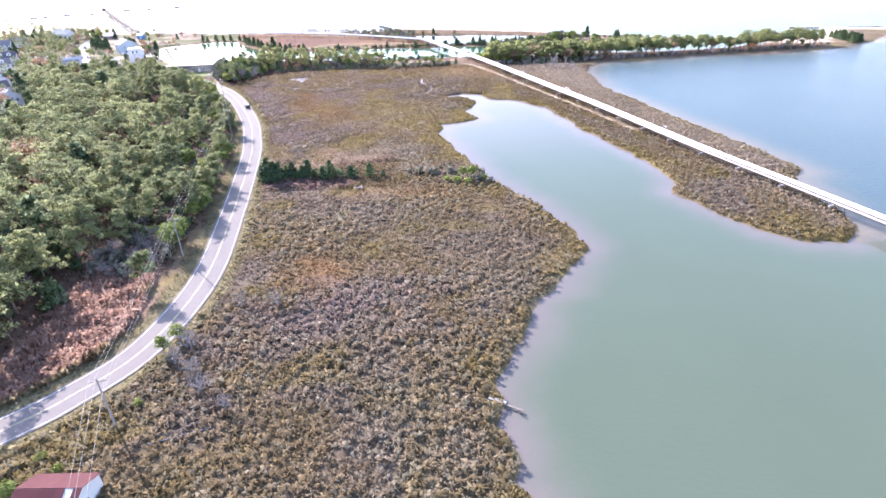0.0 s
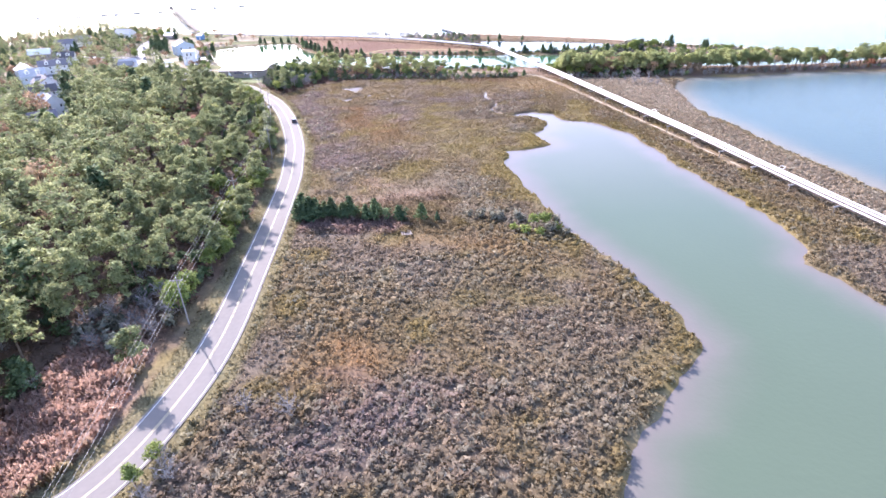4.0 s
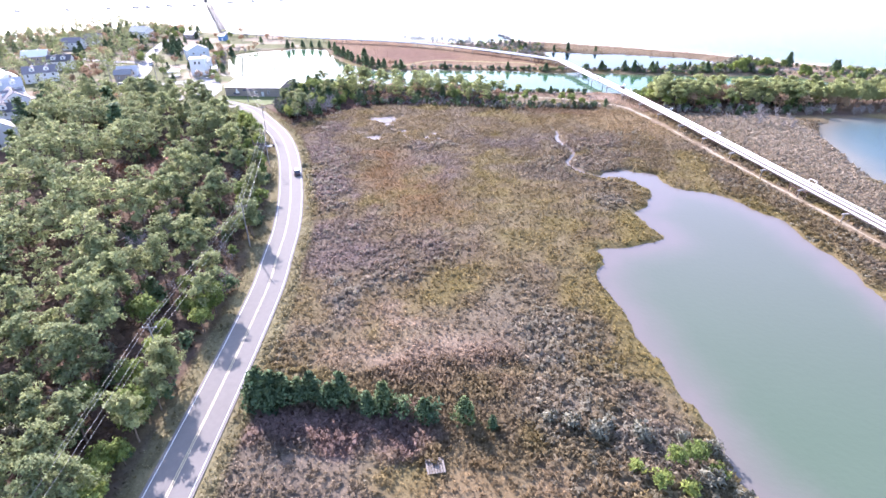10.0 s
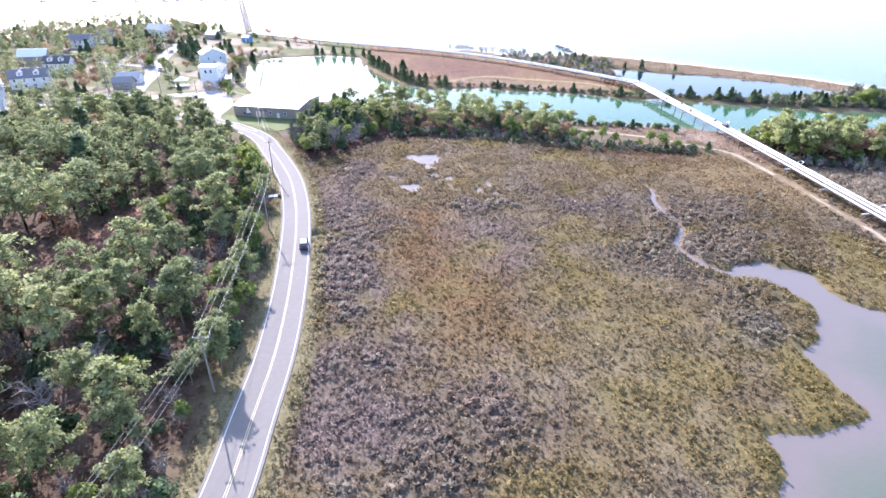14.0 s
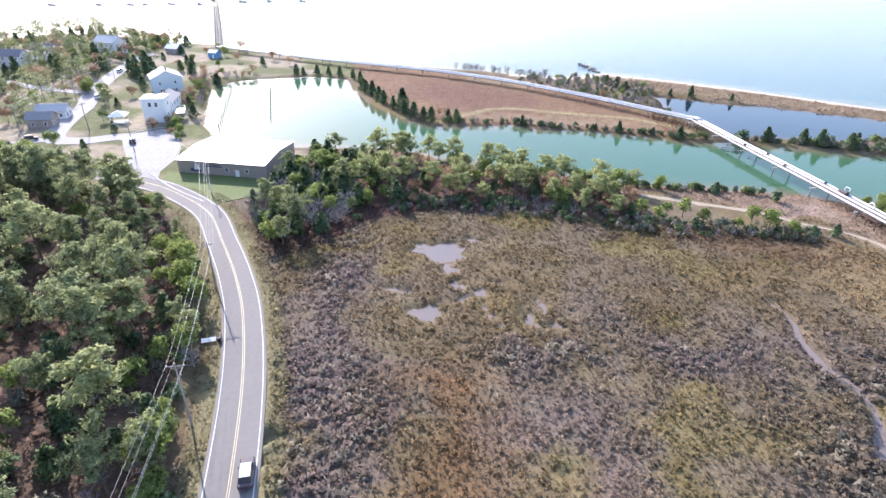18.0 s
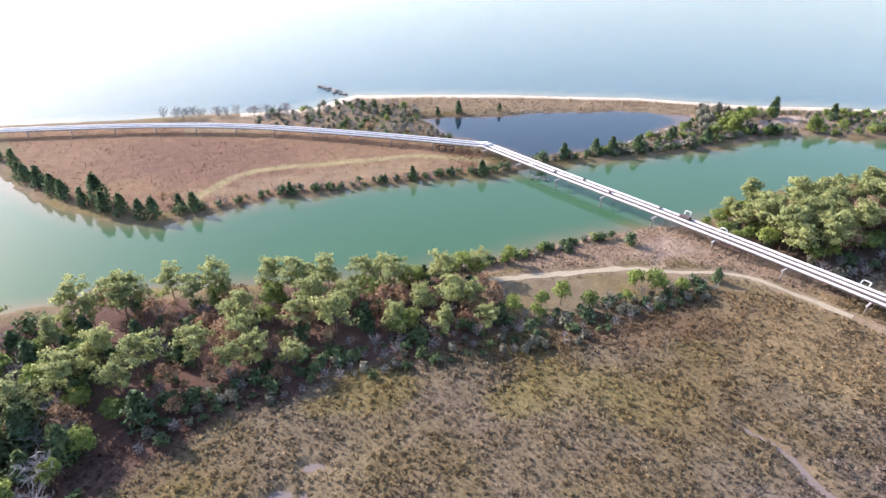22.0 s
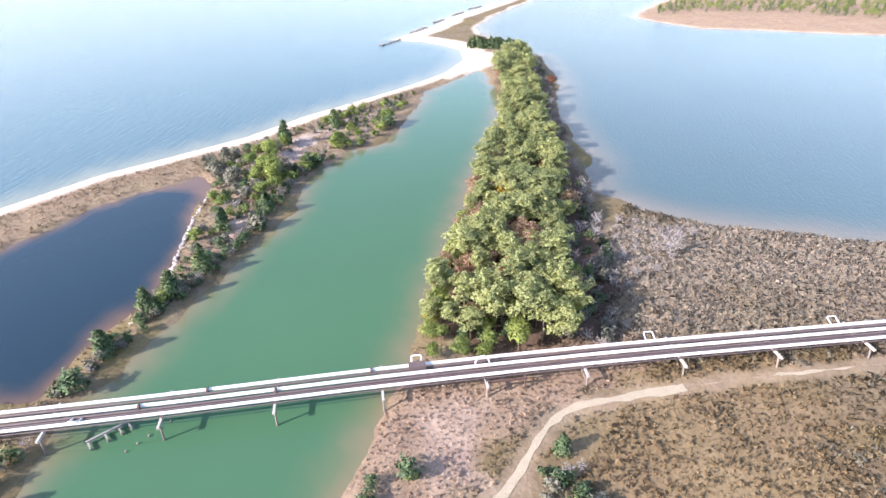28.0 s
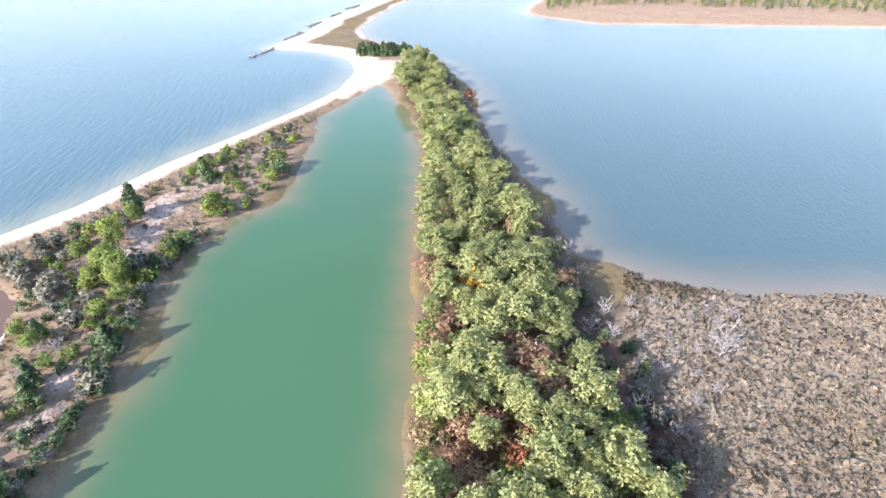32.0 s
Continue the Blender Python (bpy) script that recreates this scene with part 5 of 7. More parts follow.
plant(DARKSHRUBS, [(-33.2, 93), (-31.5, 94), (-29.4, 94.2), (-27.4, 94.8), (-25, 94.6), (-22.6, 94.5), (-20, 94.6), (-15.6, 93.3), (-12, 93.2), (-7.5, 92.6)], (1.2, 1.9))

# cedars and shrubs along the marsh, the island and the berm
for spots in ([(-34, 92.8, 8.2), (-35.5, 94, 6), (-32.3, 93.6, 6.8), (-30.7, 93.8, 6.5), (-26.7, 95.2, 5.8), (-28.5, 94.5, 5), (-21.7, 94.9, 6.2), (-23.4, 94, 4.8), (-17.1, 92.9, 4.5),
               (-14.7, 93.7, 6.2), (-8.3, 92.5, 4.5), (-2, 92.8, 5), (2.2, 91.6, 2.8)],
              [(-172, 388, 5.1), (-143.2, 413, 6), (-140, 414, 4.5), (-134, 417, 5), (-128, 417, 4.5), (-122, 416, 5), (-114, 412, 5), (-108, 404, 6), (-104, 393, 5.2), (-101, 388, 6),
               (-96.3, 382, 6.8), (-92, 376, 6.2), (-88.5, 371, 5.9), (-83, 364.5, 5.3), (-79, 364, 9.0), (-77, 358, 6), (-72.6, 355, 6.1), (-68, 351, 5.5), (-64.7, 350, 6)],
              [(-55.3, 351, 5.6), (-59, 354.5, 4), (-30.6, 353, 4), (-16.2, 353, 2.2), (-18.5, 352.8, 1.8), (-3.5, 352.5, 2.8), (0, 352.5, 2.2), (4.6, 351.5, 4.8), (16.4, 350.5, 3.2), (25.3, 348, 5)],
              [(55.3, 351.3, 5.5), (67.7, 352, 5.6), (72.5, 350, 6.2), (81.4, 348.6, 6), (103, 356, 4.5), (157, 363, 8.5), (175.2, 352.2, 6.5), (113.9, 361, 3.9), (100, 354.8, 4.6), (84.2, 350.5, 5.5)],
              [(109.6, 347.5, 6), (102.5, 346, 5), (139, 348, 4.4), (140.2, 347, 3.8), (134, 350, 3.9), (177.8, 353.7, 6.4), (43, 411.5, 5.5), (34.3, 412, 3.5), (12, 425, 5), (16, 421, 4), (8, 430, 4.5), (60, 409, 3.5)]):
    plant(CEDARS, [(x, y) for x, y, _ in spots], height=[h for *_, h in spots])
plant(OAKS, [(27.3, 86.7), (30.4, 88.1), (156.6, 345.5), (182.8, 335.5), (129.7, 354.5), (126, 353), (132, 357), (122, 351), (118, 353), (142, 361), (148, 365)],
      height=[4.6, 4.2, 6, 6, 7, 5.5, 6.5, 4.5, 4.5, 5, 4.5])
plant(SHRUBS, [(22.3, 85.8), (25, 84), (33, 86), (28.5, 83)], (0.9, 1.3))
plant(GREYSHRUBS, [(17.6, 91.6), (31.5, 84), (19.5, 93), (14, 92.5), (11, 93.6), (35, 82), (33.5, 90), (29.5, 92), (24, 92)], (1.0, 1.6))
berm = scatter(BERM, 2.4, 230, RNG, lambda p: (from_grid(WGRID, p) > -1.2) | (-signed(p, SEA) < 11) | near_any(p, [(160, 358.5, 9), (142, 357, 6), (101, 350.5, 4)]))
pick = RNG.random(len(berm))
plant(SHRUBS, berm[pick < 0.32], (0.7, 1.6))
plant(DARKSHRUBS, berm[(pick >= 0.32) & (pick < 0.5)], (0.6, 1.3))
plant(GREYSHRUBS, berm[(pick >= 0.5) & (pick < 0.82)], (0.6, 1.4))
plant(BARES, berm[pick >= 0.82], (0.5, 0.9))
plant(WIDE_OAKS, [(132.1, 356.9), (145.8, 363.3), (154, 362), (128.4, 358.8), (128.6, 354.7), (159.3, 345.6), (111, 360.1), (137.4, 366), (134.5, 360)], height=[6.8, 6, 5, 4.8, 5, 5, 3.8, 4.2, 5.5])
plant(DARKSHRUBS, [(47.4, 350.6), (74.9, 350.6), (98.3, 353.3), (110.2, 348.2), (141.5, 346.3), (179.5, 334.5), (83.8, 349.6), (57, 352.3)], (1.7, 2.4))
plant(GREYSHRUBS, [(129.6, 371.5), (119.9, 361.5), (145, 374), (140.9, 376), (136, 378), (101.4, 346.4), (121.8, 356.5), (133, 375), (134.1, 352.2), (124, 365), (128, 366), (116, 357)], (1.6, 2.4))
dune = scatter([(-30, 436), (0, 444), (14, 440), (30, 425), (24, 408), (30, 380), (14, 388), (-8, 404), (-36, 424)], 2.6, 150, RNG)
pick = RNG.random(len(dune))
plant(DARKSHRUBS, dune[pick < 0.22], (0.7, 1.4), joined=True)
plant(SHRUBS, dune[(pick >= 0.22) & (pick < 0.36)], (0.7, 1.3))
plant(GREYSHRUBS, dune[(pick >= 0.36) & (pick < 0.72)], (0.8, 1.6), joined=True)
plant(BARES, dune[pick >= 0.72], (0.7, 1.2))
plant(RUSTS, [(3, 398), (-60, 357), (-63, 358)], height=[4.5, 4, 3.5])
plant(BARES, scatter([(-70, 441), (-20, 434), (-20, 438), (-70, 445)], 2.5, 24, RNG), (1.0, 1.6))
rim = []
for line, width in (([(-60, 350), (-37, 354), (-20, 352.5), (0, 353), (20, 350), (36, 349)], 2.0), ([(-10, 300), (6, 299.5), (20, 300.5), (38, 301)], 1.4), ([(46, 352), (65, 350), (100, 347), (134, 349.5)], 2)):
    pts = smooth_line(line, 1.0)
    rim.append(pts + RNG.normal(size=pts.shape) * width * 0.45)
rim = np.vstack(rim)
rim = rim[from_grid(WGRID, rim) < -0.5]
pick = RNG.random(len(rim))
plant(DARKSHRUBS, rim[pick < 0.6], (0.5, 1.1), joined=True)
plant(BARES, rim[(pick >= 0.6) & (pick < 0.85)], (0.4, 0.8), joined=True)
plant(GREYSHRUBS, rim[pick >= 0.85], (0.6, 1.1), joined=True)
spit_end = scatter([(322, 297), (330, 297), (334, 310), (333, 325), (325, 325), (322, 312)], 2.0, 40, RNG, lambda p: from_grid(WGRID, p) > -2)
plant(CEDARS, spit_end, height=RNG.uniform(3.5, 6, len(spit_end)))
far_bush = scatter([(462, 204), (474, 150), (474, 113), (450, 73), (428, 26), (418, -12), (405, -120), (470, -120), (540, 40), (540, 170)], 5, 420, RNG)
woods_stuff("far_shore_woods", "far green woods on the opposite shore", far_bush, WIDE_OAKS + CEDARS[:1], RNG.uniform(3.5, 6.5, len(far_bush)), 0.24)
edge = scatter([(-66, 50), (-52, 56), (-49, 44), (-56, 36), (-66, 38)], 2.4, 40, RNG)
plant(BARES, edge[::2], (1.1, 1.7))
plant(GREYSHRUBS, edge[1::2], (1.3, 2.0))
plant(BARES, [(-22.8, -7.3), (-30.7, 1.8), (-34.7, 5.2), (-35.2, 11.9), (-26.5, 22), (-19.5, 21.2), (-28, -3), (-33, 9)], (1.0, 1.5))
plant(OAKS, [(-37.5, 8.2), (-36.5, 12.5), (-47, -22), (-52, -20), (-56, -24), (-50, -26)], height=[4.5, 3.6, 4.5, 5, 6, 5])
plant(SHRUBS, [(-37.5, -4.5), (-44, -17), (-47.5, -14.5)], (0.6, 1.0))
for (kind, _), placed in MORE.items():
    joined_trees("more_" + kind + "s", "more plants of the same kind, too many to count", kind.replace("_", " "), placed)
for kinds in (PINES, OPEN_PINES, FAR_PINES, BELT_PINES, OAKS, WIDE_OAKS, RUSTS, REDS, GOLDS, CEDARS, SHRUBS, DARKSHRUBS, GREYSHRUBS, BARES):
    for o in kinds:
        for c in list(o.children):
            bpy.data.objects.remove(c)
        bpy.data.objects.remove(o)


# ---- low plants ----
def low_plants(name, label, poly, gap, size, k, lift, keep, shade=1.0, tall=1.0, limit=60000):
    """Tufts and small bushes over a stretch, joined: each takes the colour of its stand."""
    p = np.array(poly, float)
    lo, hi = p.min(0), p.max(0)
    gx, gy = np.meshgrid(np.arange(lo[0], hi[0], gap), np.arange(lo[1], hi[1], gap))
    q = np.stack([gx.ravel(), gy.ravel()], 1)
    q = q + RNG.uniform(-0.5, 0.5, q.shape) * gap
    q = q[inside(q, poly)]
    wet = from_grid(WGRID, q)
    q = q[(wet < -0.35)]
    q = q[keep(q)][:limit]
    col = stand_colour(q, from_grid(WGRID, q)) * RNG.uniform(0.95, 1.35, (len(q), 1)) * shade
    lump = value_noise(q, 3.0, 51)
    s = size * (0.55 + 0.9 * lump) * RNG.uniform(0.7, 1.3, len(q))
    c = np.column_stack([q, from_grid(HGRID, q) + s * 0.35 * tall])
    v, t = fans(RNG, c, s, k, lift, 0.7, np.tile((0.0, 0.0, 1.0), (len(q), 1)), 0.6 if tall < 1.5 else 0.25)
    v = v.reshape(len(q), -1, 3)
    v[:, :, 2] = (v[:, :, 2] - c[:, None, 2]) * tall + c[:, None, 2]
    tint = np.repeat(np.clip(col, 0, 1), v.shape[1], 0)
    up = np.tile((0.0, 0.0, 1.0), (len(tint), 1)) + 0.55 * unit(v.reshape(-1, 3) - np.repeat(c, v.shape[1], 0)) + 0.3 * RNG.normal(size=(len(tint), 3))
    me = raw_mesh(name, v.reshape(-1, 3), t, M_STAND, tint, unit(up))
    return tagged(new(name, me), label, "marsh plants", kind="stuff")


def marsh_bushes(label, poly, gap):
    """Low rounded bushes and tussocks over a stretch, joined, lower and finer where grass takes over."""
    p = np.array(poly, float)
    lo, hi = p.min(0), p.max(0)
    gx, gy = np.meshgrid(np.arange(lo[0], hi[0], gap), np.arange(lo[1], hi[1], gap))
    q = np.stack([gx.ravel(), gy.ravel()], 1)
    q = q + RNG.uniform(-0.95, 0.95, q.shape) * gap
    q = q[inside(q, poly)]
    q = q[(from_grid(WGRID, q) < -0.35) & clear_of(q)]
    grassy = grassiness(q)
    q = q[RNG.random(len(q)) > 0.6 * grassy**1.5]
    grassy = grassiness(q)
    r = (0.74 - 0.34 * grassy) * RNG.uniform(0.7, 1.35, len(q))
    col = stand_colour(q, from_grid(WGRID, q)) * (RNG.uniform(1.25, 1.7, len(q)) - grassy * RNG.uniform(0.1, 0.35, len(q)))[:, None]
    silver = (RNG.random(len(q)) < 0.35 * (1 - grassy))[:, None] * RNG.uniform(0.2, 0.7, (len(q), 1))
    col = col + (np.array((0.32, 0.305, 0.235)) - col) * silver
    n, k = 5, 4
    d = unit(RNG.normal(size=(len(q), n, 3)) * (1, 1, 0.7) + (0, 0, 0.75))
    d[:, :, 2] = np.abs(d[:, :, 2])
    base = np.column_stack([q, from_grid(HGRID, q)])
    c = (base[:, None] + d * (r[:, None, None] * RNG.uniform(0.55, 1.0, (len(q), n, 1))) * np.stack([np.ones(len(q)), np.ones(len(q)), 0.85 - 0.55 * grassy], 1)[:, None]).reshape(-1, 3)
    s = np.repeat(r, n) * 0.78
    v, t = fans(RNG, c, s, k, 0.3, 0.8, d.reshape(-1, 3), 0.7)
    each = n * (1 + 2 * k)
    nv = unit(unit(v - np.repeat(base - (0, 0, 0.15), each, 0)) + (0, 0, 1.6) + 0.3 * RNG.normal(size=v.shape))
    me = raw_mesh("marsh_shrubs", v, t, M_STAND, np.repeat(np.clip(col, 0, 1), each, 0), nv)
    return tagged(new("marsh_shrubs", me), label, "marsh plants", kind="stuff")


def clear_of(pts, road=4.8):
    ok = line_distance(pts, ROAD_LINE) > road
    ok &= ~inside(pts, FOREST) & ~inside(pts, REEDS)
    ok &= line_distance(pts, PATH_LINE) > 1.6
    return ok


marsh_bushes("salt marsh of low grey, olive and rusty bushes", MARSH, 0.98)
marsh_bushes("grey-brown scrub beside the pipeline", EAST_STRIP, 1.0)
low_plants("marsh_grass", "fine olive and brown grass between the marsh bushes", MARSH, 0.72, 0.34, 5, 1.1, lambda p: clear_of(p) & (grassiness(p) > 0.25), 1.25, 1.15)
low_plants("marsh_grass", "fine pale dry grass beside the pipeline", EAST_STRIP, 0.8, 0.38, 5, 0.9, clear_of, 1.2)
low_plants("dry_grass", "dry pinkish grass on the canal bank", [(-20, 302), (64, 304), (74, 262), (60, 262), (40, 284), (-20, 296)], 0.8, 0.33, 6, 1.0, clear_of, 1.35)
low_plants("dry_grass", "short dry brown grass on the island field", ISLAND + [], 1.7, 0.28, 5, 1.0, lambda p: np.ones(len(p), bool))
low_plants("dry_grass", "dry grass and scrub on the narrow berm and dune", [(20, 356), (44, 350), (134, 345), (228, 332), (262, 322), (205, 360), (130, 408), (72, 432), (36, 444), (10, 440), (20, 410)], 1.15, 0.42, 5, 0.9,
           lambda p: -signed(p, SEA) > 7)
low_plants("verge_grass", "pale rough grass on the road verge", [(-120, -60), (-30, -60), (-30, 100), (-36, 130), (-60, 215), (-100, 270), (-125, 275), (-90, 220), (-60, 140), (-46, 60)], 0.6, 0.3, 5, 1.0,
           lambda p: (line_distance(p, ROAD_LINE) > 3.9) & (line_distance(p, ROAD_LINE) < 7.5))
low_plants("reeds", "tall rusty brown reeds between road and wood", REEDS, 0.42, 0.55, 5, 1.5, lambda p: line_distance(p, ROAD_LINE) > 6, 1.6, 1.6)
low_plants("reeds", "pinkish brown reeds below the cedar row", [(-36, 84), (6, 84), (16, 92), (4, 112), (-16, 104), (-36, 92)], 0.5, 0.42, 5, 1.2, lambda p: line_distance(p, ROAD_LINE) > 5, 1.05, 1.4)
low_plants("undergrowth", "dark undergrowth and litter along the wood's edge", FOREST, 1.5, 0.75, 5, 0.8, lambda p: (line_distance(p, ROAD_LINE) > 7) & (p[:, 0] > -125) & (p[:, 1] > -30), 1.3)

# ---- pipeline on its trestle ----
M_SIDING = plain("white_siding", (0.76, 0.76, 0.76), (0.66, 0.66, 0.67), 0.6, 0, 0.8, 0.1)
M_BLUESIDING = plain("pale_blue_siding", (0.50, 0.56, 0.62), (0.44, 0.50, 0.57), 0.6, 0, 0.8, 0.1)
M_BRICKWALL = plain("tan_block_wall", (0.36, 0.30, 0.26), (0.30, 0.25, 0.22), 0.85, 0, 1.2, 0.25)
M_SHINGLE = plain("grey_shingles", (0.22, 0.215, 0.225), (0.30, 0.295, 0.30), 0.9, 0, 1.4, 0.4)
M_DARKSHINGLE = plain("dark_shingles", (0.09, 0.085, 0.095), (0.14, 0.13, 0.14), 0.9, 0, 1.4, 0.4)
M_WHITEROOF = plain("white_metal_roof", (0.80, 0.80, 0.79), (0.72, 0.72, 0.71), 0.4, 0, 0.4, 0.05)
M_REDROOF = plain("rusty_red_roof", (0.095, 0.02, 0.026), (0.145, 0.045, 0.045), 0.9, 0.0, 0.9, 0.2, 0.07)
M_TRIM = plain("white_trim", (0.8, 0.8, 0.79), (0.72, 0.72, 0.72), 0.55, 0, 2, 0.05)
M_CONCRETE = plain("concrete", (0.46, 0.45, 0.43), (0.38, 0.37, 0.355), 0.9, 0, 0.9, 0.25)
M_LOT = plain("pale_asphalt", (0.27, 0.26, 0.265), (0.33, 0.32, 0.32), 0.88, 0, 0.2, 0.2)
M_ROCK = plain("dark_rock", (0.13, 0.125, 0.12), (0.24, 0.23, 0.22), 0.9, 0, 1.1, 0.5, 0.15)
M_PALEROCK = plain("pale_rubble", (0.31, 0.28, 0.25), (0.43, 0.39, 0.36), 0.9, 0, 1.1, 0.5, 0.15)
M_CAP = plain("bleached_timber", (0.42, 0.39, 0.37), (0.32, 0.29, 0.27), 0.9, 0, 1.5, 0.3, 0.1)
M_PIER = plain("dark_grey_timber", (0.085, 0.082, 0.085), (0.14, 0.135, 0.135), 0.9, 0, 1.0, 0.3, 0.1)
M_HULK = plain("weathered_hull_concrete", (0.32, 0.32, 0.32), (0.42, 0.41, 0.40), 0.9, 0, 0.7, 0.4)
M_PALESHINGLE = plain("pale_grey_shingles", (0.42, 0.42, 0.44), (0.50, 0.50, 0.51), 0.9, 0, 1.4, 0.3)
M_BLUE = plain("blue_paint", (0.10, 0.22, 0.42), (0.14, 0.28, 0.48), 0.6, 0, 0.9, 0.1)
M_NAVY = plain("navy_paint", (0.02, 0.03, 0.09), (0.03, 0.05, 0.13), 0.6, 0, 0.9, 0.1)
M_BLACK = plain("black_rubber", (0.02, 0.02, 0.02), (0.035, 0.035, 0.035), 0.7, 0, 3, 0.1)
M_CARPAINT = plain("white_car_paint", (0.75, 0.75, 0.75), (0.70, 0.70, 0.70), 0.25, 0, 2, 0.0)
M_DARKCAR = plain("dark_car_paint", (0.05, 0.035, 0.05), (0.065, 0.05, 0.06), 0.25, 0, 2, 0.0)
M_LAMP = plain("lamp_glass", (0.6, 0.58, 0.55), (0.5, 0.48, 0.46), 0.2, 0, 3, 0.0)
M_WIRE = plain("grey_wire", (0.22, 0.22, 0.22), (0.32, 0.32, 0.31), 0.5, 0.3, 1, 0.0)
M_GLASS, nt_, b_ = material("window_glass", 0.05)
b_.inputs["Base Color"].default_value = (0.03, 0.035, 0.045, 1)
b_.inputs["Specular IOR Level"].default_value = 0.8

SOUTH_ARM = [(34, 365), (43.8, 334), (54.1, 303), (64.3, 270), (75, 232), (85.2, 195), (95.5, 158), (110, 98), (127, 37.5), (150, -50), (172, -140)]
WEST_ARM = [(34, 365), (17, 377.5), (0, 389.5), (-17, 400.5), (-34.5, 411), (-54, 420), (-76, 427.5), (-104, 434.5), (-134, 441), (-172, 452), (-211, 464)]
PIPE_Z = 3.0


def along(line, step, first=None):
    """Places every step metres along a line, with the way there."""
    p = smooth_line(line, 0.5)
    s = np.r_[0, np.cumsum(np.linalg.norm(np.diff(p, axis=0), axis=1))]
    at = np.arange(first if first is not None else step / 2, s[-1], step)
    q = np.stack([np.interp(at, s, p[:, k]) for k in (0, 1)], 1)
    r = np.stack([np.interp(at + 0.5, s, p[:, k]) for k in (0, 1)], 1)
    return q, unit(r - q), at


def offset_line(line, off, z, step=3.0):
    p = smooth_line(line, step)
    t = unit(np.gradient(p, axis=0))
    n = np.stack([-t[:, 1], t[:, 0]], 1)
    return [(*q, z) for q in p + n * off]


pipeline = thing("pipeline", "bundle of white and dark pipes carried on timber trestles", "pipeline")
for arm, side in ((SOUTH_ARM, -1), (WEST_ARM, 1)):
    for off, r, mat, label in ((-1.95, 0.29, M_PIPE, "thick white pipe"), (-1.2, 0.2, M_DARKPIPE, "thin brown pipe"), (-0.2, 0.29, M_PIPE, "thick white pipe"),
                               (0.62, 0.2, M_DARKPIPE, "thin brown pipe"), (1.02, 0.13, M_DARKPIPE, "thin brown pipe"), (1.75, 0.26, M_PIPE, "thick white pipe"), (2.35, 0.09, M_DARKPIPE, "thin dark conduit")):
        part("pipe", tube(bmesh.new(), offset_line(arm, off * side, PIPE_Z + r), r, 10), mat, pipeline, label)


def pipe_loop(at, way, off, width, rise, r, mat, out=0.0, round_top=False):
    """An upright expansion loop beside a pipe."""
    w = Vector((*way, 0))
    n = Vector((-w.y, w.x, 0))
    c = Vector((*at, PIPE_Z + 0.3)) + n * off
    if round_top:
        pts = [c + w * (-math.cos(a) * width / 2) + Vector((0, 0, 0.4 + math.sin(a) * rise)) for a in np.linspace(0, math.pi, 11)]
        pts = [c - w * width / 2] + pts + [c + w * width / 2]
    else:
        lean = n * out
        pts = [c - w * width / 2, c - w * width / 2 + lean * 0.9 + Vector((0, 0, rise * 0.9)), c - w * (width / 2 - 0.15) + lean + Vector((0, 0, rise)),
               c + w * (width / 2 - 0.15) + lean + Vector((0, 0, rise)), c + w * width / 2 + lean * 0.9 + Vector((0, 0, rise * 0.9)), c + w * width / 2]
    part("expansion_loop", tube(bmesh.new(), pts, r, 8), mat, pipeline, "white bent pipe loop")


q, w, at = along(SOUTH_ARM, 1.0)
for y, off, width, rise, r, out, rt in ((344, -0.9, 1.3, 0.6, 0.11, -1.2, False), (298, 1.9, 1.5, 1.7, 0.13, 0.3, False), (288, 0.3, 2.2, 1.4, 0.14, 0, True), (262, 2.2, 1.5, 0.6, 0.11, 1.4, False),
                                        (231, 2.2, 1.5, 0.6, 0.11, 1.4, False), (186, 1.9, 2.6, 1.0, 0.13, 0.6, False), (183, 0.3, 2.6, 1.0, 0.13, 0.6, False), (120, 2.2, 1.5, 0.6, 0.11, 1.4, False)):
    i = int(np.argmin(abs(q[:, 1] - y)))
    pipe_loop(q[i], w[i], off, width, rise, r, M_PIPE, out, rt)
qw, ww, _ = along(WEST_ARM, 1.0)
for x in (8, -40, -85, -130):
    i = int(np.argmin(abs(qw[:, 0] - x)))
    pipe_loop(qw[i], ww[i], 1.6, 1.5, 0.6, 0.11, M_PIPE, 1.2)
for y, off in ((336, -0.2), (318, -0.2), (305, 1.7), (327, 1.7)):
    i = int(np.argmin(abs(q[:, 1] - y)))
    c, n = Vector((*q[i], PIPE_Z + 0.35)), Vector((-w[i][1], w[i][0], 0))
    a = c + n * off
    part("pipe_flange", rod(bmesh.new(), a - Vector((*w[i], 0)) * 0.14, a + Vector((*w[i], 0)) * 0.14, 0.52, None, 12), M_RUSTSTEEL, pipeline, "rusted bolted flange")
i = int(np.argmin(abs(q[:, 1] - 298)))
bm = box(bmesh.new(), (1.2, 2.6, 0.9), (*(q[i] + np.array([-w[i][1], w[i][0]]) * 1.2), PIPE_Z + 0.75), Matrix.Rotation(math.atan2(w[i][1], w[i][0]) - math.pi / 2, 4, "Z"), 0.05)
part("valve_box", bm, M_DARKPIPE, pipeline, "brown steel valve box")
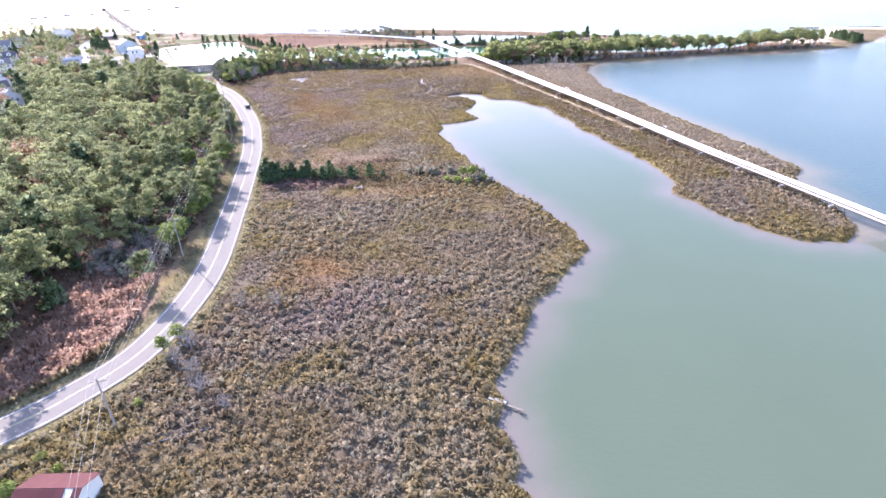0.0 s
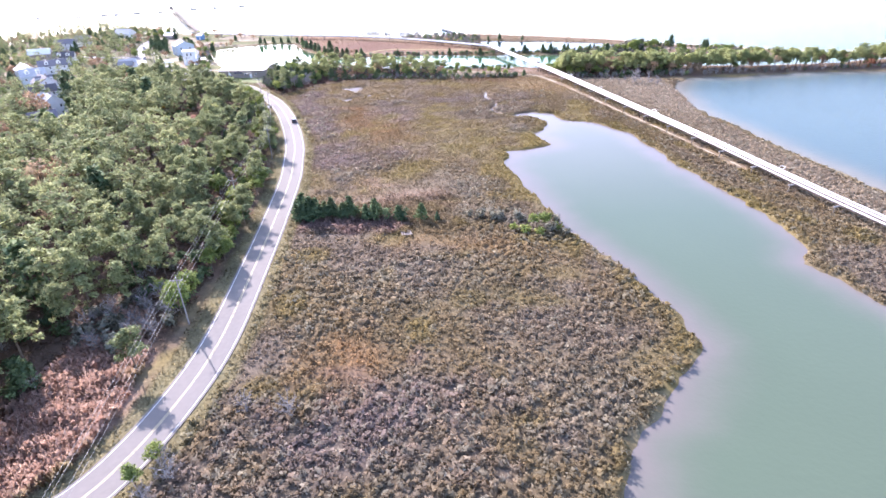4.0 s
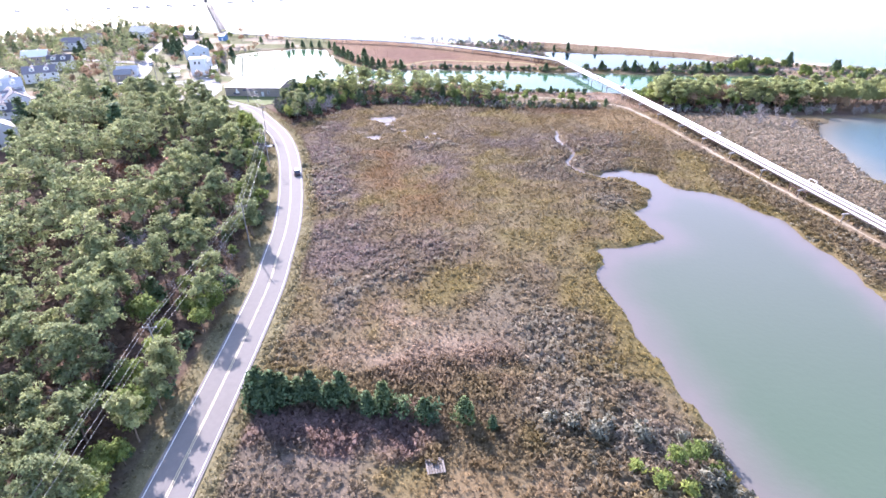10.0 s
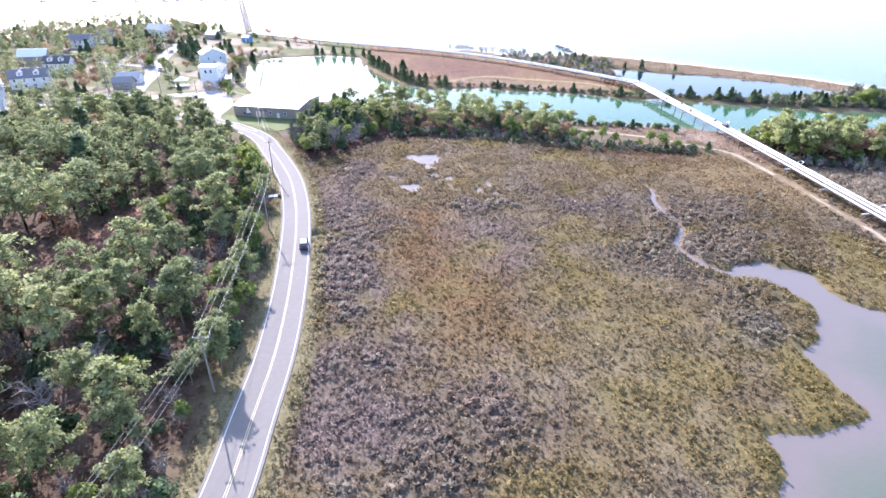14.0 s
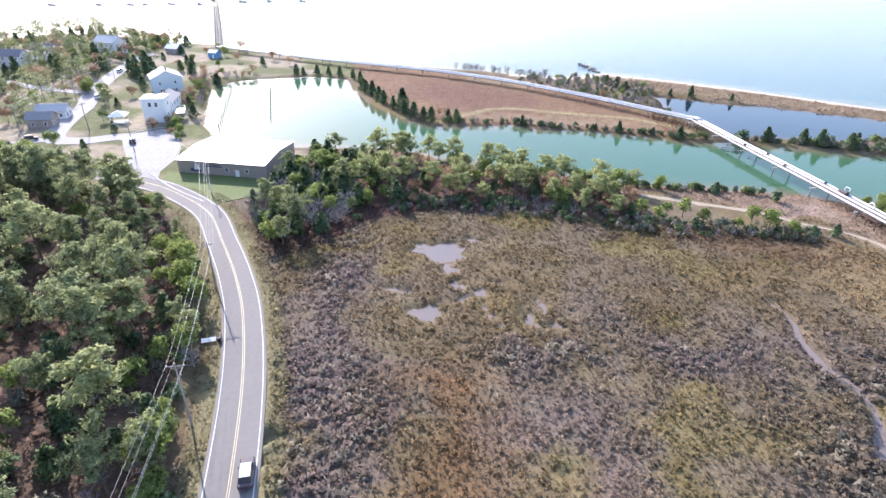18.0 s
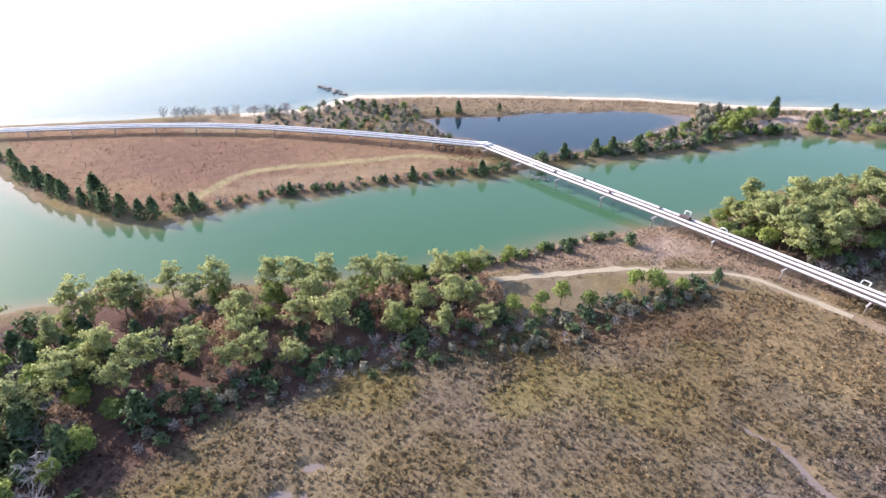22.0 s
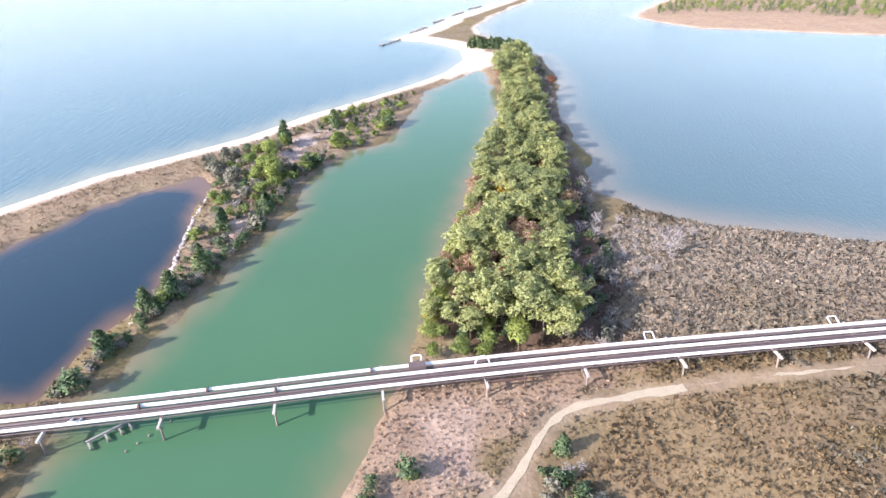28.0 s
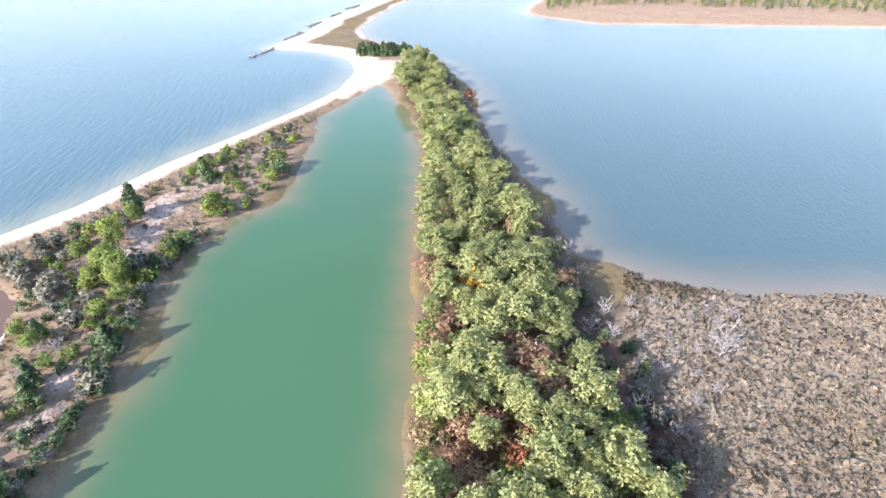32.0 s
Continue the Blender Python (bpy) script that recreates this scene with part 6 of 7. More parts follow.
for k, (dx, dy, r) in enumerate(((0.6, 1.2, 0.5), (-1.0, 0.6, 0.5), (0.2, -0.8, 0.42), (-1.8, 1.8, 0.4), (1.3, -0.3, 0.4))):
    bm = rod(bmesh.new(), (34 + dx - 0.5, 365 + dy + 0.4, PIPE_Z + 0.45), (34 + dx + 0.5, 365 + dy - 0.4, PIPE_Z + 0.6), r, None, 12)
    part("elbow_joint", bm, M_PIPE, pipeline, "white flanged pipe elbow")


def bent_thing(at, way, wet, tall_legs=True):
    """A trestle: a cap beam on two raking piles, with a brace."""
    a = math.degrees(math.atan2(way[1], way[0]))
    ob = thing("trestle_bent", "timber pile trestle carrying the pipes", "trestle", (at[0], at[1], 0), a, "pipeline trestles")
    part("cap_beam", box(bmesh.new(), (0.36, 7.2, 0.36), (0, -0.6, PIPE_Z - 0.18), None, 0.03), M_CAP, ob)
    foot = -1.6 if wet else 0.2
    for y, lean in ((-3.4, -0.45), (2.4, 0.45)):
        part("timber_leg", rod(bmesh.new(), (0, y + lean, foot), (0, y, PIPE_Z - 0.36), 0.17, 0.15, 8), M_WOOD, ob)
    if not wet:
        part("brace", rod(bmesh.new(), (0.22, -2.6, 0.7), (0.22, 2.3, PIPE_Z - 0.6), 0.08, None, 6), M_WOOD, ob)
    for y in (-1.95, -0.15, 1.75):
        part("saddle", box(bmesh.new(), (0.4, 0.5, 0.1), (0, y, PIPE_Z + 0.03), None, 0.02), M_RUSTSTEEL, ob)
    return ob


for arm, step in ((SOUTH_ARM, 15.5), (WEST_ARM, 14.5)):
    qb, wb, _ = along(arm, step, 3.0)
    wetb = from_grid(WGRID, qb) > 0
    for p, d, is_wet in zip(qb, wb, wetb):
        bent_thing(p, d, is_wet)


def anchor_frame(at, way, wide):
    """A stout steel frame of four legs under the pipes."""
    a = math.degrees(math.atan2(way[1], way[0]))
    ob = thing("anchor_frame", "rusty steel anchor frame under the pipes", "frame", (at[0], at[1], 0), a, "anchor frames")
    for x in (-wide / 2, 0, wide / 2):
        for y in (-2.9, 2.9):
            part("leg", rod(bmesh.new(), (x, y, 0.2), (x, y, PIPE_Z - 0.4), 0.13, None, 8), M_RUSTSTEEL, ob)
    for y in (-2.9, 2.9):
        part("beam", box(bmesh.new(), (wide + 0.5, 0.25, 0.3), (0, y, PIPE_Z - 0.3)), M_RUSTSTEEL, ob)
    for x in (-wide / 2, wide / 2):
        part("crossbeam", box(bmesh.new(), (0.25, 6.2, 0.28), (x, 0, PIPE_Z - 0.14)), M_RUSTSTEEL, ob)


for y in (285.5, 185):
    i = int(np.argmin(abs(q[:, 1] - y)))
    anchor_frame(q[i], w[i], 6.0)
i = int(np.argmin(abs(qw[:, 0] - 24)))
anchor_frame(qw[i], ww[i], 5.0)

# ---- poles and wires ----
def utility_pole(x, y, h, turn):
    z = land_z(x, y)
    ob = thing("utility_pole", "grey wooden utility pole with crossarm and insulators", "utility pole", (x, y, z), turn, "roadside poles")
    part("pole", rod(bmesh.new(), (0, 0, -0.3), (0, 0, h), 0.17, 0.11, 9), M_TWIG, ob)
    part("crossarm", box(bmesh.new(), (2.4, 0.12, 0.14), (0, 0.1, h - 0.6), None, 0.02), M_TWIG, ob)
    for dx in (-1.1, 1.1):
        part("insulator", rod(bmesh.new(), (dx, 0.1, h - 0.53), (dx, 0.1, h - 0.28), 0.06, 0.04, 8), M_TRIM, ob)
    part("insulator", rod(bmesh.new(), (0, 0, h), (0, 0, h + 0.25), 0.06, 0.04, 8), M_TRIM, ob)
    for s in (-1, 1):
        part("arm_brace", rod(bmesh.new(), (s * 0.7, 0.1, h - 0.66), (0, 0.13, h - 1.3), 0.03, None, 5), M_TWIG, ob)
    return ob


RUN = POLES + [(-112, 273, 10.5), (-150, 296, 10), (-178, 312, 10)]
turns = []
for k, (x, y, h) in enumerate(RUN):
    a, b = RUN[max(k - 1, 0)], RUN[min(k + 1, len(RUN) - 1)]
    turns.append(math.degrees(math.atan2(b[1] - a[1], b[0] - a[0])) - 90)
for (x, y, h), a in zip(RUN, turns):
    utility_pole(x, y, h, a)
for x, y, h, a in ((-212, 348.4, 10.3, 25), (-200.2, 307, 9, 25), (-160.6, 344.2, 7.6, 10), (-222, 386, 10, 20)):
    utility_pole(x, y, h, a)


def wire_run(run, turns, dx, drop, label):
    pts = []
    tops = [Vector((x, y, land_z(x, y) + h - drop)) + Vector((math.cos(radians(a)), math.sin(radians(a)), 0)) * dx for (x, y, h), a in zip(run, turns)]
    for a, b in zip(tops, tops[1:]):
        for u in np.linspace(0, 1, 9)[:-1]:
            pts.append(a.lerp(b, u) - Vector((0, 0, 4 * u * (1 - u) * 0.011 * (b - a).length)))
    pts.append(tops[-1])
    return tube(bmesh.new(), pts, 0.026, 4)


power_line = thing("power_line", "sagging overhead wires strung along the road", "power line")
run2 = [(-20, -70, 10)] + RUN
turn2 = [turns[0]] + turns
for dx, drop in ((-1.1, 0.26), (1.1, 0.26), (0, -0.26), (0.15, 2.6)):
    part("wire", wire_run(run2, turn2, dx, drop, ""), M_WIRE, power_line)
VRUN = [(-178, 312, 10), (-200.2, 307, 9), (-212, 348.4, 10.3), (-222, 386, 10)]
for dx, drop in ((-1.1, 0.26), (1.1, 0.26), (0.15, 2.4)):
    part("wire", wire_run(VRUN, [25] * 4, dx, drop, ""), M_WIRE, power_line)


# ---- houses ----
def gable_body(bm, w, d, h, rise):
    """A house body whose short ends rise to a gable."""
    v = [bm.verts.new(p) for p in ((-w / 2, -d / 2, 0), (w / 2, -d / 2, 0), (w / 2, d / 2, 0), (-w / 2, d / 2, 0), (-w / 2, -d / 2, h), (w / 2, -d / 2, h),
                                   (w / 2, d / 2, h), (-w / 2, d / 2, h), (-w / 2, 0, h + rise), (w / 2, 0, h + rise))]
    for f in ((0, 1, 5, 4), (2, 3, 7, 6), (1, 2, 6, 9, 5), (3, 0, 4, 8, 7), (4, 5, 9, 8), (6, 7, 8, 9), (3, 2, 1, 0)):
        bm.faces.new([v[i] for i in f])
    return bm


def window(parent, x, y, z, face, w=0.9, h=1.2):
    """A sash window on a wall. face: the way it looks, in degrees."""
    m = pose(x, y, z, 0, 0, face)
    bm = bmesh.new()
    for dx, dz, sx, sz in ((0, h / 2, w + 0.2, 0.1), (0, -h / 2, w + 0.2, 0.1), (-w / 2, 0, 0.1, h), (w / 2, 0, 0.1, h), (0, 0, w, 0.05)):
        box(bm, (sx, 0.1, sz), (dx, -0.03, dz))
    bm.transform(m)
    fr = part("window_frame", bm, M_TRIM, parent, "white window frame")
    bm = box(bmesh.new(), (w, 0.04, h), (0, -0.02, 0))
    bm.transform(m)
    part("pane", bm, M_GLASS, fr, "dark glass pane")


def house(x, y, w, d, h, turn, wall, roof, label, floors=2, rise=None, chimney=True, dormers=0):
    ob = thing("house", label, "house", (x, y, land_z(x, y) - 0.1), turn, "village houses")
    rise = d * 0.32 if rise is None else rise
    part("wall", gable_body(bmesh.new(), w, d, h, rise), wall, ob)
    slope, eave = math.atan2(rise, d / 2), 0.45
    for s in (-1, 1):
        bm = bmesh.new()
        length = math.hypot(d / 2, rise) + eave
        box(bm, (w + 0.8, length, 0.14), (0, -length / 2, 0.09), None, 0.02)
        bm.transform(Matrix.Translation((0, 0, h + rise)) @ Matrix.Rotation(math.pi if s < 0 else 0, 4, "Z") @ Matrix.Rotation(slope, 4, "X"))
        part("roof", bm, roof, ob)
    part("ridge_cap", box(bmesh.new(), (w + 0.8, 0.3, 0.08), (0, 0, h + rise + 0.17), None, 0.02), roof, ob)
    for fl in range(floors):
        zz = 1.5 + fl * (h - 0.2) / max(floors, 1)
        for k in range(max(2, int(w // 3.2))):
            xx = -w / 2 + (k + 0.5) * w / max(2, int(w // 3.2))
            window(ob, xx, -d / 2, zz, 0)
        for yy in (-d / 4, d / 4):
            window(ob, w / 2, yy, zz, 90)
            window(ob, -w / 2, yy, zz, -90)
    part("door", box(bmesh.new(), (1.0, 0.08, 2.05), (w * 0.1, -d / 2 - 0.03, 1.03), None, 0.01), M_BRICKWALL, ob, "brown panel door")
    for k in range(dormers):
        xx = (k - (dormers - 1) / 2) * w * 0.42
        for s in (0, 180):
            bm = gable_body(bmesh.new(), 3.0, 2.2, 1.3, 0.8)
            bm.transform(pose(0, 0, 0, 0, 0, s) @ pose(xx, -d * 0.24, h + rise * 0.3, 0, 0, 90))
            dm = part("dormer", bm, M_TRIM, ob, "white gabled dormer")
            bm = bmesh.new()
            for t in (-1, 1):
                box(bm, (3.3, 1.5, 0.1), (0, t * 0.58, 1.3 + 0.46), pose(0, 0, 0, -t * 36, 0, 0))
            box(bm, (0.06, 0.8, 0.9), (-1.5, 0, 0.75))
            bm.transform(pose(0, 0, 0, 0, 0, s) @ pose(xx, -d * 0.24, h + rise * 0.3, 0, 0, 90))
            part("dormer_roof", bm, roof, dm)
    if chimney:
        part("chimney", box(bmesh.new(), (0.7, 0.7, 1.8), (w * 0.2, 0.6, h + rise + 0.3), None, 0.03), M_BRICKWALL, ob, "brick chimney")
    return ob


M_SLATE = plain("purple_grey_shingles", (0.17, 0.155, 0.175), (0.235, 0.22, 0.24), 0.9, 0, 1.4, 0.35)
LOOKS = [(M_SIDING, M_WHITEROOF, 0), (M_SIDING, M_SLATE, 2), (M_SIDING, M_DARKSHINGLE, 2), (M_SIDING, M_SLATE, 1), (M_SIDING, M_DARKSHINGLE, 1), (M_SIDING, M_PALESHINGLE, 0), (M_BLUESIDING, M_SLATE, 1),
         (M_BLUESIDING, M_PALESHINGLE, 2), (M_SIDING, M_SLATE, 0), (M_BRICKWALL, M_WHITEROOF, 0), (M_BRICKWALL, M_SHINGLE, 0), (M_SIDING, M_PALESHINGLE, 0), (M_SIDING, M_PALESHINGLE, 0), (M_BRICKWALL, M_WHITEROOF, 0), (M_SIDING, M_SLATE, 0)]
SHADES = {"purple_grey_shingles": "slate-grey", "dark_shingles": "dark", "pale_grey_shingles": "pale grey", "white_metal_roof": "white metal", "grey_shingles": "grey"}
for (x, y, wd, dp, h, a), (wall, roof, dormers) in zip(HOUSES, LOOKS):
    shade = SHADES[roof.name]
    house(x, y, wd, dp, h, a, wall, roof, "village house with a " + shade + " pitched roof among pines" if h > 4 else "small low outbuilding with a " + shade + " roof by the street", 2 if h > 4.5 else 1, None, h > 4, dormers)

# the tall white house on the pond and the pale blue one behind it
house(-166.2, 340, 13.5, 7.4, 5.4, 106.7, M_SIDING, M_SHINGLE, "long white house with a grey gabled roof behind its tower", 2, 1.8)
tower = thing("house", "tall flat-roofed white tower of a house beside the pond", "house", (-162.9, 329.2, land_z(-163, 329) - 0.1), 106.7, "village houses")
part("wall", box(bmesh.new(), (6.0, 7.8, 8.6), (0, 0, 4.3), None, 0.03), M_SIDING, tower)
part("roof", box(bmesh.new(), (6.4, 8.2, 0.3), (0, 0, 8.72), None, 0.03), M_WHITEROOF, tower)
for yy in (-1.1, 1.1):
    window(tower, -3.0, yy, 6.6, -90, 1.0, 1.5)
window(tower, 0.6, -3.9, 6.4, 0, 0.9, 1.3)
window(tower, -0.6, -3.9, 2.6, 0, 0.9, 1.3)
house(-185, 370, 11, 12, 6.6, -50, M_BLUESIDING, M_PALESHINGLE, "large pale blue house with a pale grey gabled roof", 2, 2.8)
deck = thing("porch_deck", "white raised porch with posts beside the house", "porch", (-156.5, 333.5, land_z(-156.5, 333.5)), 26)
part("deck_floor", box(bmesh.new(), (3, 7, 0.2), (0, 0, 2.8), None, 0.02), M_TRIM, deck)
for sx in (-1.3, 1.3):
    for sy in (-3.2, 0, 3.2):
        part("post", box(bmesh.new(), (0.15, 0.15, 3.8), (sx, sy, 1.9)), M_TRIM, deck)
for sy in (-3.4, 3.4):
    part("rail", box(bmesh.new(), (3, 0.08, 0.1), (0, sy, 3.75)), M_TRIM, deck)
part("rail", box(bmesh.new(), (0.08, 7, 0.1), (1.4, 0, 3.75)), M_TRIM, deck)
gazebo = thing("gazebo", "small open pavilion with a white hipped roof", "gazebo", (-175, 324, land_z(-175, 324)), 20)
bm = bmesh.new()
bmesh.ops.create_cone(bm, cap_ends=True, segments=4, radius1=4.2, radius2=0.3, depth=1.5, matrix=Matrix.Translation((0, 0, 3.5)) @ Matrix.Rotation(radians(45), 4, "Z"))
part("roof", bm, M_WHITEROOF, gazebo)
for sx in (-2.3, 2.3):
    for sy in (-2.3, 2.3):
        part("post", box(bmesh.new(), (0.2, 0.2, 2.9), (sx, sy, 1.4)), M_TRIM, gazebo)
part("floor_slab", box(bmesh.new(), (5.4, 5.4, 0.3), (0, 0, 0.1), None, 0.03), M_CONCRETE, gazebo)
hut = thing("hut", "small bright blue hut at the pier's foot", "hut", (-202.5, 443.2, land_z(-202.5, 443.2)), -8)
part("wall", gable_body(bmesh.new(), 5, 4.6, 3.0, 1.2), M_BLUE, hut)
for s in (-1, 1):
    bm = box(bmesh.new(), (5.5, 2.95, 0.12), (0, -1.4, 0.06))
    bm.transform(Matrix.Translation((0, 0, 4.2)) @ Matrix.Rotation(math.pi if s < 0 else 0, 4, "Z") @ Matrix.Rotation(math.atan2(1.2, 2.3), 4, "X"))
    part("roof", bm, M_BLUESIDING, hut)
part("door", box(bmesh.new(), (1.0, 0.08, 2.0), (0.6, -2.33, 1.0)), M_TRIM, hut)

# ---- the low hall by the road ----
hall = thing("boat_hall", "low tan hall with a wide white metal roof and painted sail", "building", (-114, 294, land_z(-114, 294) - 0.1), 0)
HW, HD, HH = 27.0, 20.5, 4.2
part("wall", gable_body(bmesh.new(), HW, HD, HH, 0.9), M_BRICKWALL, hall)
slope = math.atan2(0.9, HD / 2)
for s in (-1, 1):
    for k in range(9):
        bm = box(bmesh.new(), (HW / 9 + 0.06, HD / 2 + 0.75, 0.1), (-HW / 2 + (k + 0.5) * HW / 9, -(HD / 2 + 0.75) / 2, 0.07))
        box(bm, (0.05, HD / 2 + 0.75, 0.06), (-HW / 2 + (k + 1) * HW / 9, -(HD / 2 + 0.75) / 2, 0.14))
        bm.transform(Matrix.Translation((0, 0, HH + 0.9)) @ Matrix.Rotation(math.pi if s < 0 else 0, 4, "Z") @ Matrix.Rotation(slope, 4, "X"))
        part("roof_panel", bm, M_WHITEROOF, hall)
for xx in (1.5, 7.5):
    window(hall, xx, -HD / 2, 1.9, 0, 1.0, 1.1)
part("door", box(bmesh.new(), (1.2, 0.1, 2.1), (4.6, -HD / 2 - 0.04, 1.05), None, 0.01), M_TRIM, hall, "white door")
bm = bmesh.new()
vv = [bm.verts.new(p) for p in ((-9.6, -HD / 2 - 0.03, 0.9), (-6.6, -HD / 2 - 0.03, 0.9), (-6.6, -HD / 2 - 0.03, 2.2), (-8.2, -HD / 2 - 0.03, 1.7), (-9.6, -HD / 2 - 0.03, 1.7))]
bm.faces.new(vv)
part("painted_hull", bm, M_NAVY, hall, "navy painted panel")
bm = bmesh.new()
bm.faces.new([bm.verts.new(p) for p in ((-8.6, -HD / 2 - 0.036, 1.3), (-6.4, -HD / 2 - 0.036, 1.5), (-7.9, -HD / 2 - 0.036, 3.9))])
part("painted_sail", bm, M_TRIM, hall, "white painted sail")
for zz, ww_ in ((3.1, 4.2), (2.6, 5.0)):
    part("sign_bar", box(bmesh.new(), (ww_, 0.05, 0.28), (-2.4, -HD / 2 - 0.03, zz)), M_NAVY, hall, "dark unreadable sign lettering")


def flat_patch(name, pts, z, mat, label):
    bm = bmesh.new()
    top = [bm.verts.new((x, y, z)) for x, y in pts]
    low = [bm.verts.new((x, y, z - 0.4)) for x, y in pts]
    bm.faces.new(top)
    for i in range(len(pts)):
        j = (i + 1) % len(pts)
        bm.faces.new((top[i], low[i], low[j], top[j]))
    bmesh.ops.recalc_face_normals(bm, faces=bm.faces)
    return tagged(part(name, bm, mat, None), label, "pavement", kind="structure")


flat_patch("pavement_lot", [(-133, 283), (-129.5, 276), (-137, 280), (-146, 287), (-160, 304), (-164, 310.5), (-156, 320), (-148.5, 317), (-142.5, 309), (-138, 302), (-134.5, 294)], 0.93, M_LOT, "pale asphalt car park beside the hall")
flat_patch("pavement_lawn", [(-131, 283.2), (-99, 283.2), (-95, 276), (-108, 264), (-121, 271.5), (-128, 275.5)], 0.9, plain("lawn", (0.10, 0.14, 0.04), (0.15, 0.17, 0.06), 0.95, 0, 0.5, 0.5), "mown green lawn before the hall")
for s in TOWN_STREETS:
    tagged(strip("pavement_street", smooth_line(s, 2.5), 0, 7.0 if s is TOWN_STREETS[0] else 4.5, 0.96 if s is TOWN_STREETS[0] else 0.95, M_LOT), "pale village street", "street", kind="structure")
for line in ([(-135.5, 294), (-139.5, 303), (-144, 310), (-149.5, 318), (-156, 321.5), (-164, 312)], [(-135, 281), (-123, 272.8), (-110, 266)]):
    tagged(strip("kerb", smooth_line(line, 1.5), 0, 0.45, 1.05, M_CONCRETE), "pale concrete kerb", "kerb", kind="structure")


# ---- cars ----
def car(x, y, turn, z, paint, label, roof=None, length=4.7):
    ob = thing("car", label, "car", (x, y, z), turn)
    bm = box(bmesh.new(), (1.84, length, 0.62), (0, 0, 0.68), None, 0.14)
    part("body", bm, paint, ob)
    bm = bmesh.new()
    bmesh.ops.create_cone(bm, cap_ends=True, segments=4, radius1=1.0, radius2=0.8, depth=0.62,
                          matrix=Matrix.Translation((0, -0.3, 1.28)) @ Matrix.Diagonal((1.2, length * 0.42, 1, 1)) @ Matrix.Rotation(radians(45), 4, "Z"))
    part("cabin", bm, M_GLASS, ob, "dark glazed cabin")
    part("roof", box(bmesh.new(), (1.36, length * 0.47, 0.06), (0, -0.3, 1.61), None, 0.02), roof or paint, ob)
    for sx in (-0.85, 0.85):
        for sy in (-length * 0.31, length * 0.31):
            wh = part("wheel", rod(bmesh.new(), (sx - 0.11, sy, 0.34), (sx + 0.11, sy, 0.34), 0.34, None, 14), M_BLACK, ob, "black tyre")
            part("rim", rod(bmesh.new(), (sx - 0.115, sy, 0.34), (sx + 0.115, sy, 0.34), 0.2, None, 10), M_CONCRETE, wh, "grey rim")
    for sx in (-0.65, 0.65):
        part("headlight", box(bmesh.new(), (0.34, 0.06, 0.16), (sx, length / 2, 0.75)), M_LAMP, ob)
        part("tail_light", box(bmesh.new(), (0.26, 0.06, 0.2), (sx, -length / 2, 0.8)), M_REDROOF, ob)
        part("mirror", box(bmesh.new(), (0.22, 0.1, 0.14), (sx * 1.5, 0.6, 1.1), None, 0.02), paint, ob)
    part("windscreen_frame", box(bmesh.new(), (1.5, 0.08, 0.08), (0, 0.95, 1.3)), paint, ob)
    return ob


car(-60.9, 189.2, 21, 0.99, M_DARKCAR, "dark off-road car with a white top driving on the road", M_CARPAINT)
car(-156.5, 304.4, 35, 0.94, M_DARKCAR, "dark saloon car parked in the car park")
for x, y, a in ((-205, 352, 28), (-228, 398, 20), (-190, 300, -60), (-247, 300, 40)):
    car(x, y, a, 0.97, M_CARPAINT if x < -200 else M_DARKCAR, "car parked along the village street")


# ---- pier, piles, hulks, rocks ----
pier = thing("pier", "long timber pier running out into the sea", "pier", (-211, 464, 0), math.degrees(math.atan2(226, -124)) - 90)
LEN = 258.0
for sx in (-1.6, 1.6):
    part("stringer", box(bmesh.new(), (0.35, LEN, 0.4), (sx, LEN / 2, 3.0)), M_PIER, pier)
    part("pipe", tube(bmesh.new(), [(sx * 0.45, 0, 3.7), (sx * 0.45, LEN, 3.7)], 0.22, 8), M_PIER, pier, "dark grey pipe")
    part("guard_rail", box(bmesh.new(), (0.14, LEN, 0.14), (sx * 1.35, LEN / 2, 4.5)), M_PIER, pier)
for k in range(30):
    yy = 4 + k * 8.7
    part("deck_beam", box(bmesh.new(), (5.0, 3.2, 0.25), (0, yy, 3.33)), M_PIER, pier)
    for sx in (-1.9, 1.9):
        part("timber_leg", rod(bmesh.new(), (sx * 1.1, yy, -2.5), (sx, yy, 3.1), 0.22, 0.18, 7), M_WOOD, pier)
part("pier_head", box(bmesh.new(), (26, 5, 0.6), (3, LEN, 3.2), None, 0.05), M_WOOD, pier)
part("pier_shed", box(bmesh.new(), (4, 4, 3), (-2, LEN, 5.0), None, 0.05), M_DARKSHINGLE, pier)


def hulk(x, y, turn, length):
    """A half-sunk concrete hull: pointed at both ends, with a deck house."""
    ob = thing("breakwater_hulk", "half-sunk dark concrete hull lying offshore", "hulk", (x, y, -1.0), turn, "line of hulks")
    bm = bmesh.new()
    ring = []
    for z, f in ((0, 0.86), (1.9, 1.0)):
        ring.append([bm.verts.new((px * length / 2 * f, py * 2.2 * f, z)) for px, py in ((-1, 0), (-0.75, -0.9), (0.7, -1), (1, 0), (0.7, 1), (-0.75, 0.9))])
    for i in range(6):
        j = (i + 1) % 6
        bm.faces.new((ring[0][i], ring[0][j], ring[1][j], ring[1][i]))
    bm.faces.new(ring[1])
    part("hull", bm, M_HULK, ob)
    part("deck_house", box(bmesh.new(), (length * 0.2, 2.4, 0.9), (-length * 0.22, 0, 2.3), None, 0.1), M_HULK, ob)
    part("hatch", box(bmesh.new(), (length * 0.3, 2, 0.4), (length * 0.2, 0, 2.05), None, 0.1), M_HULK, ob)


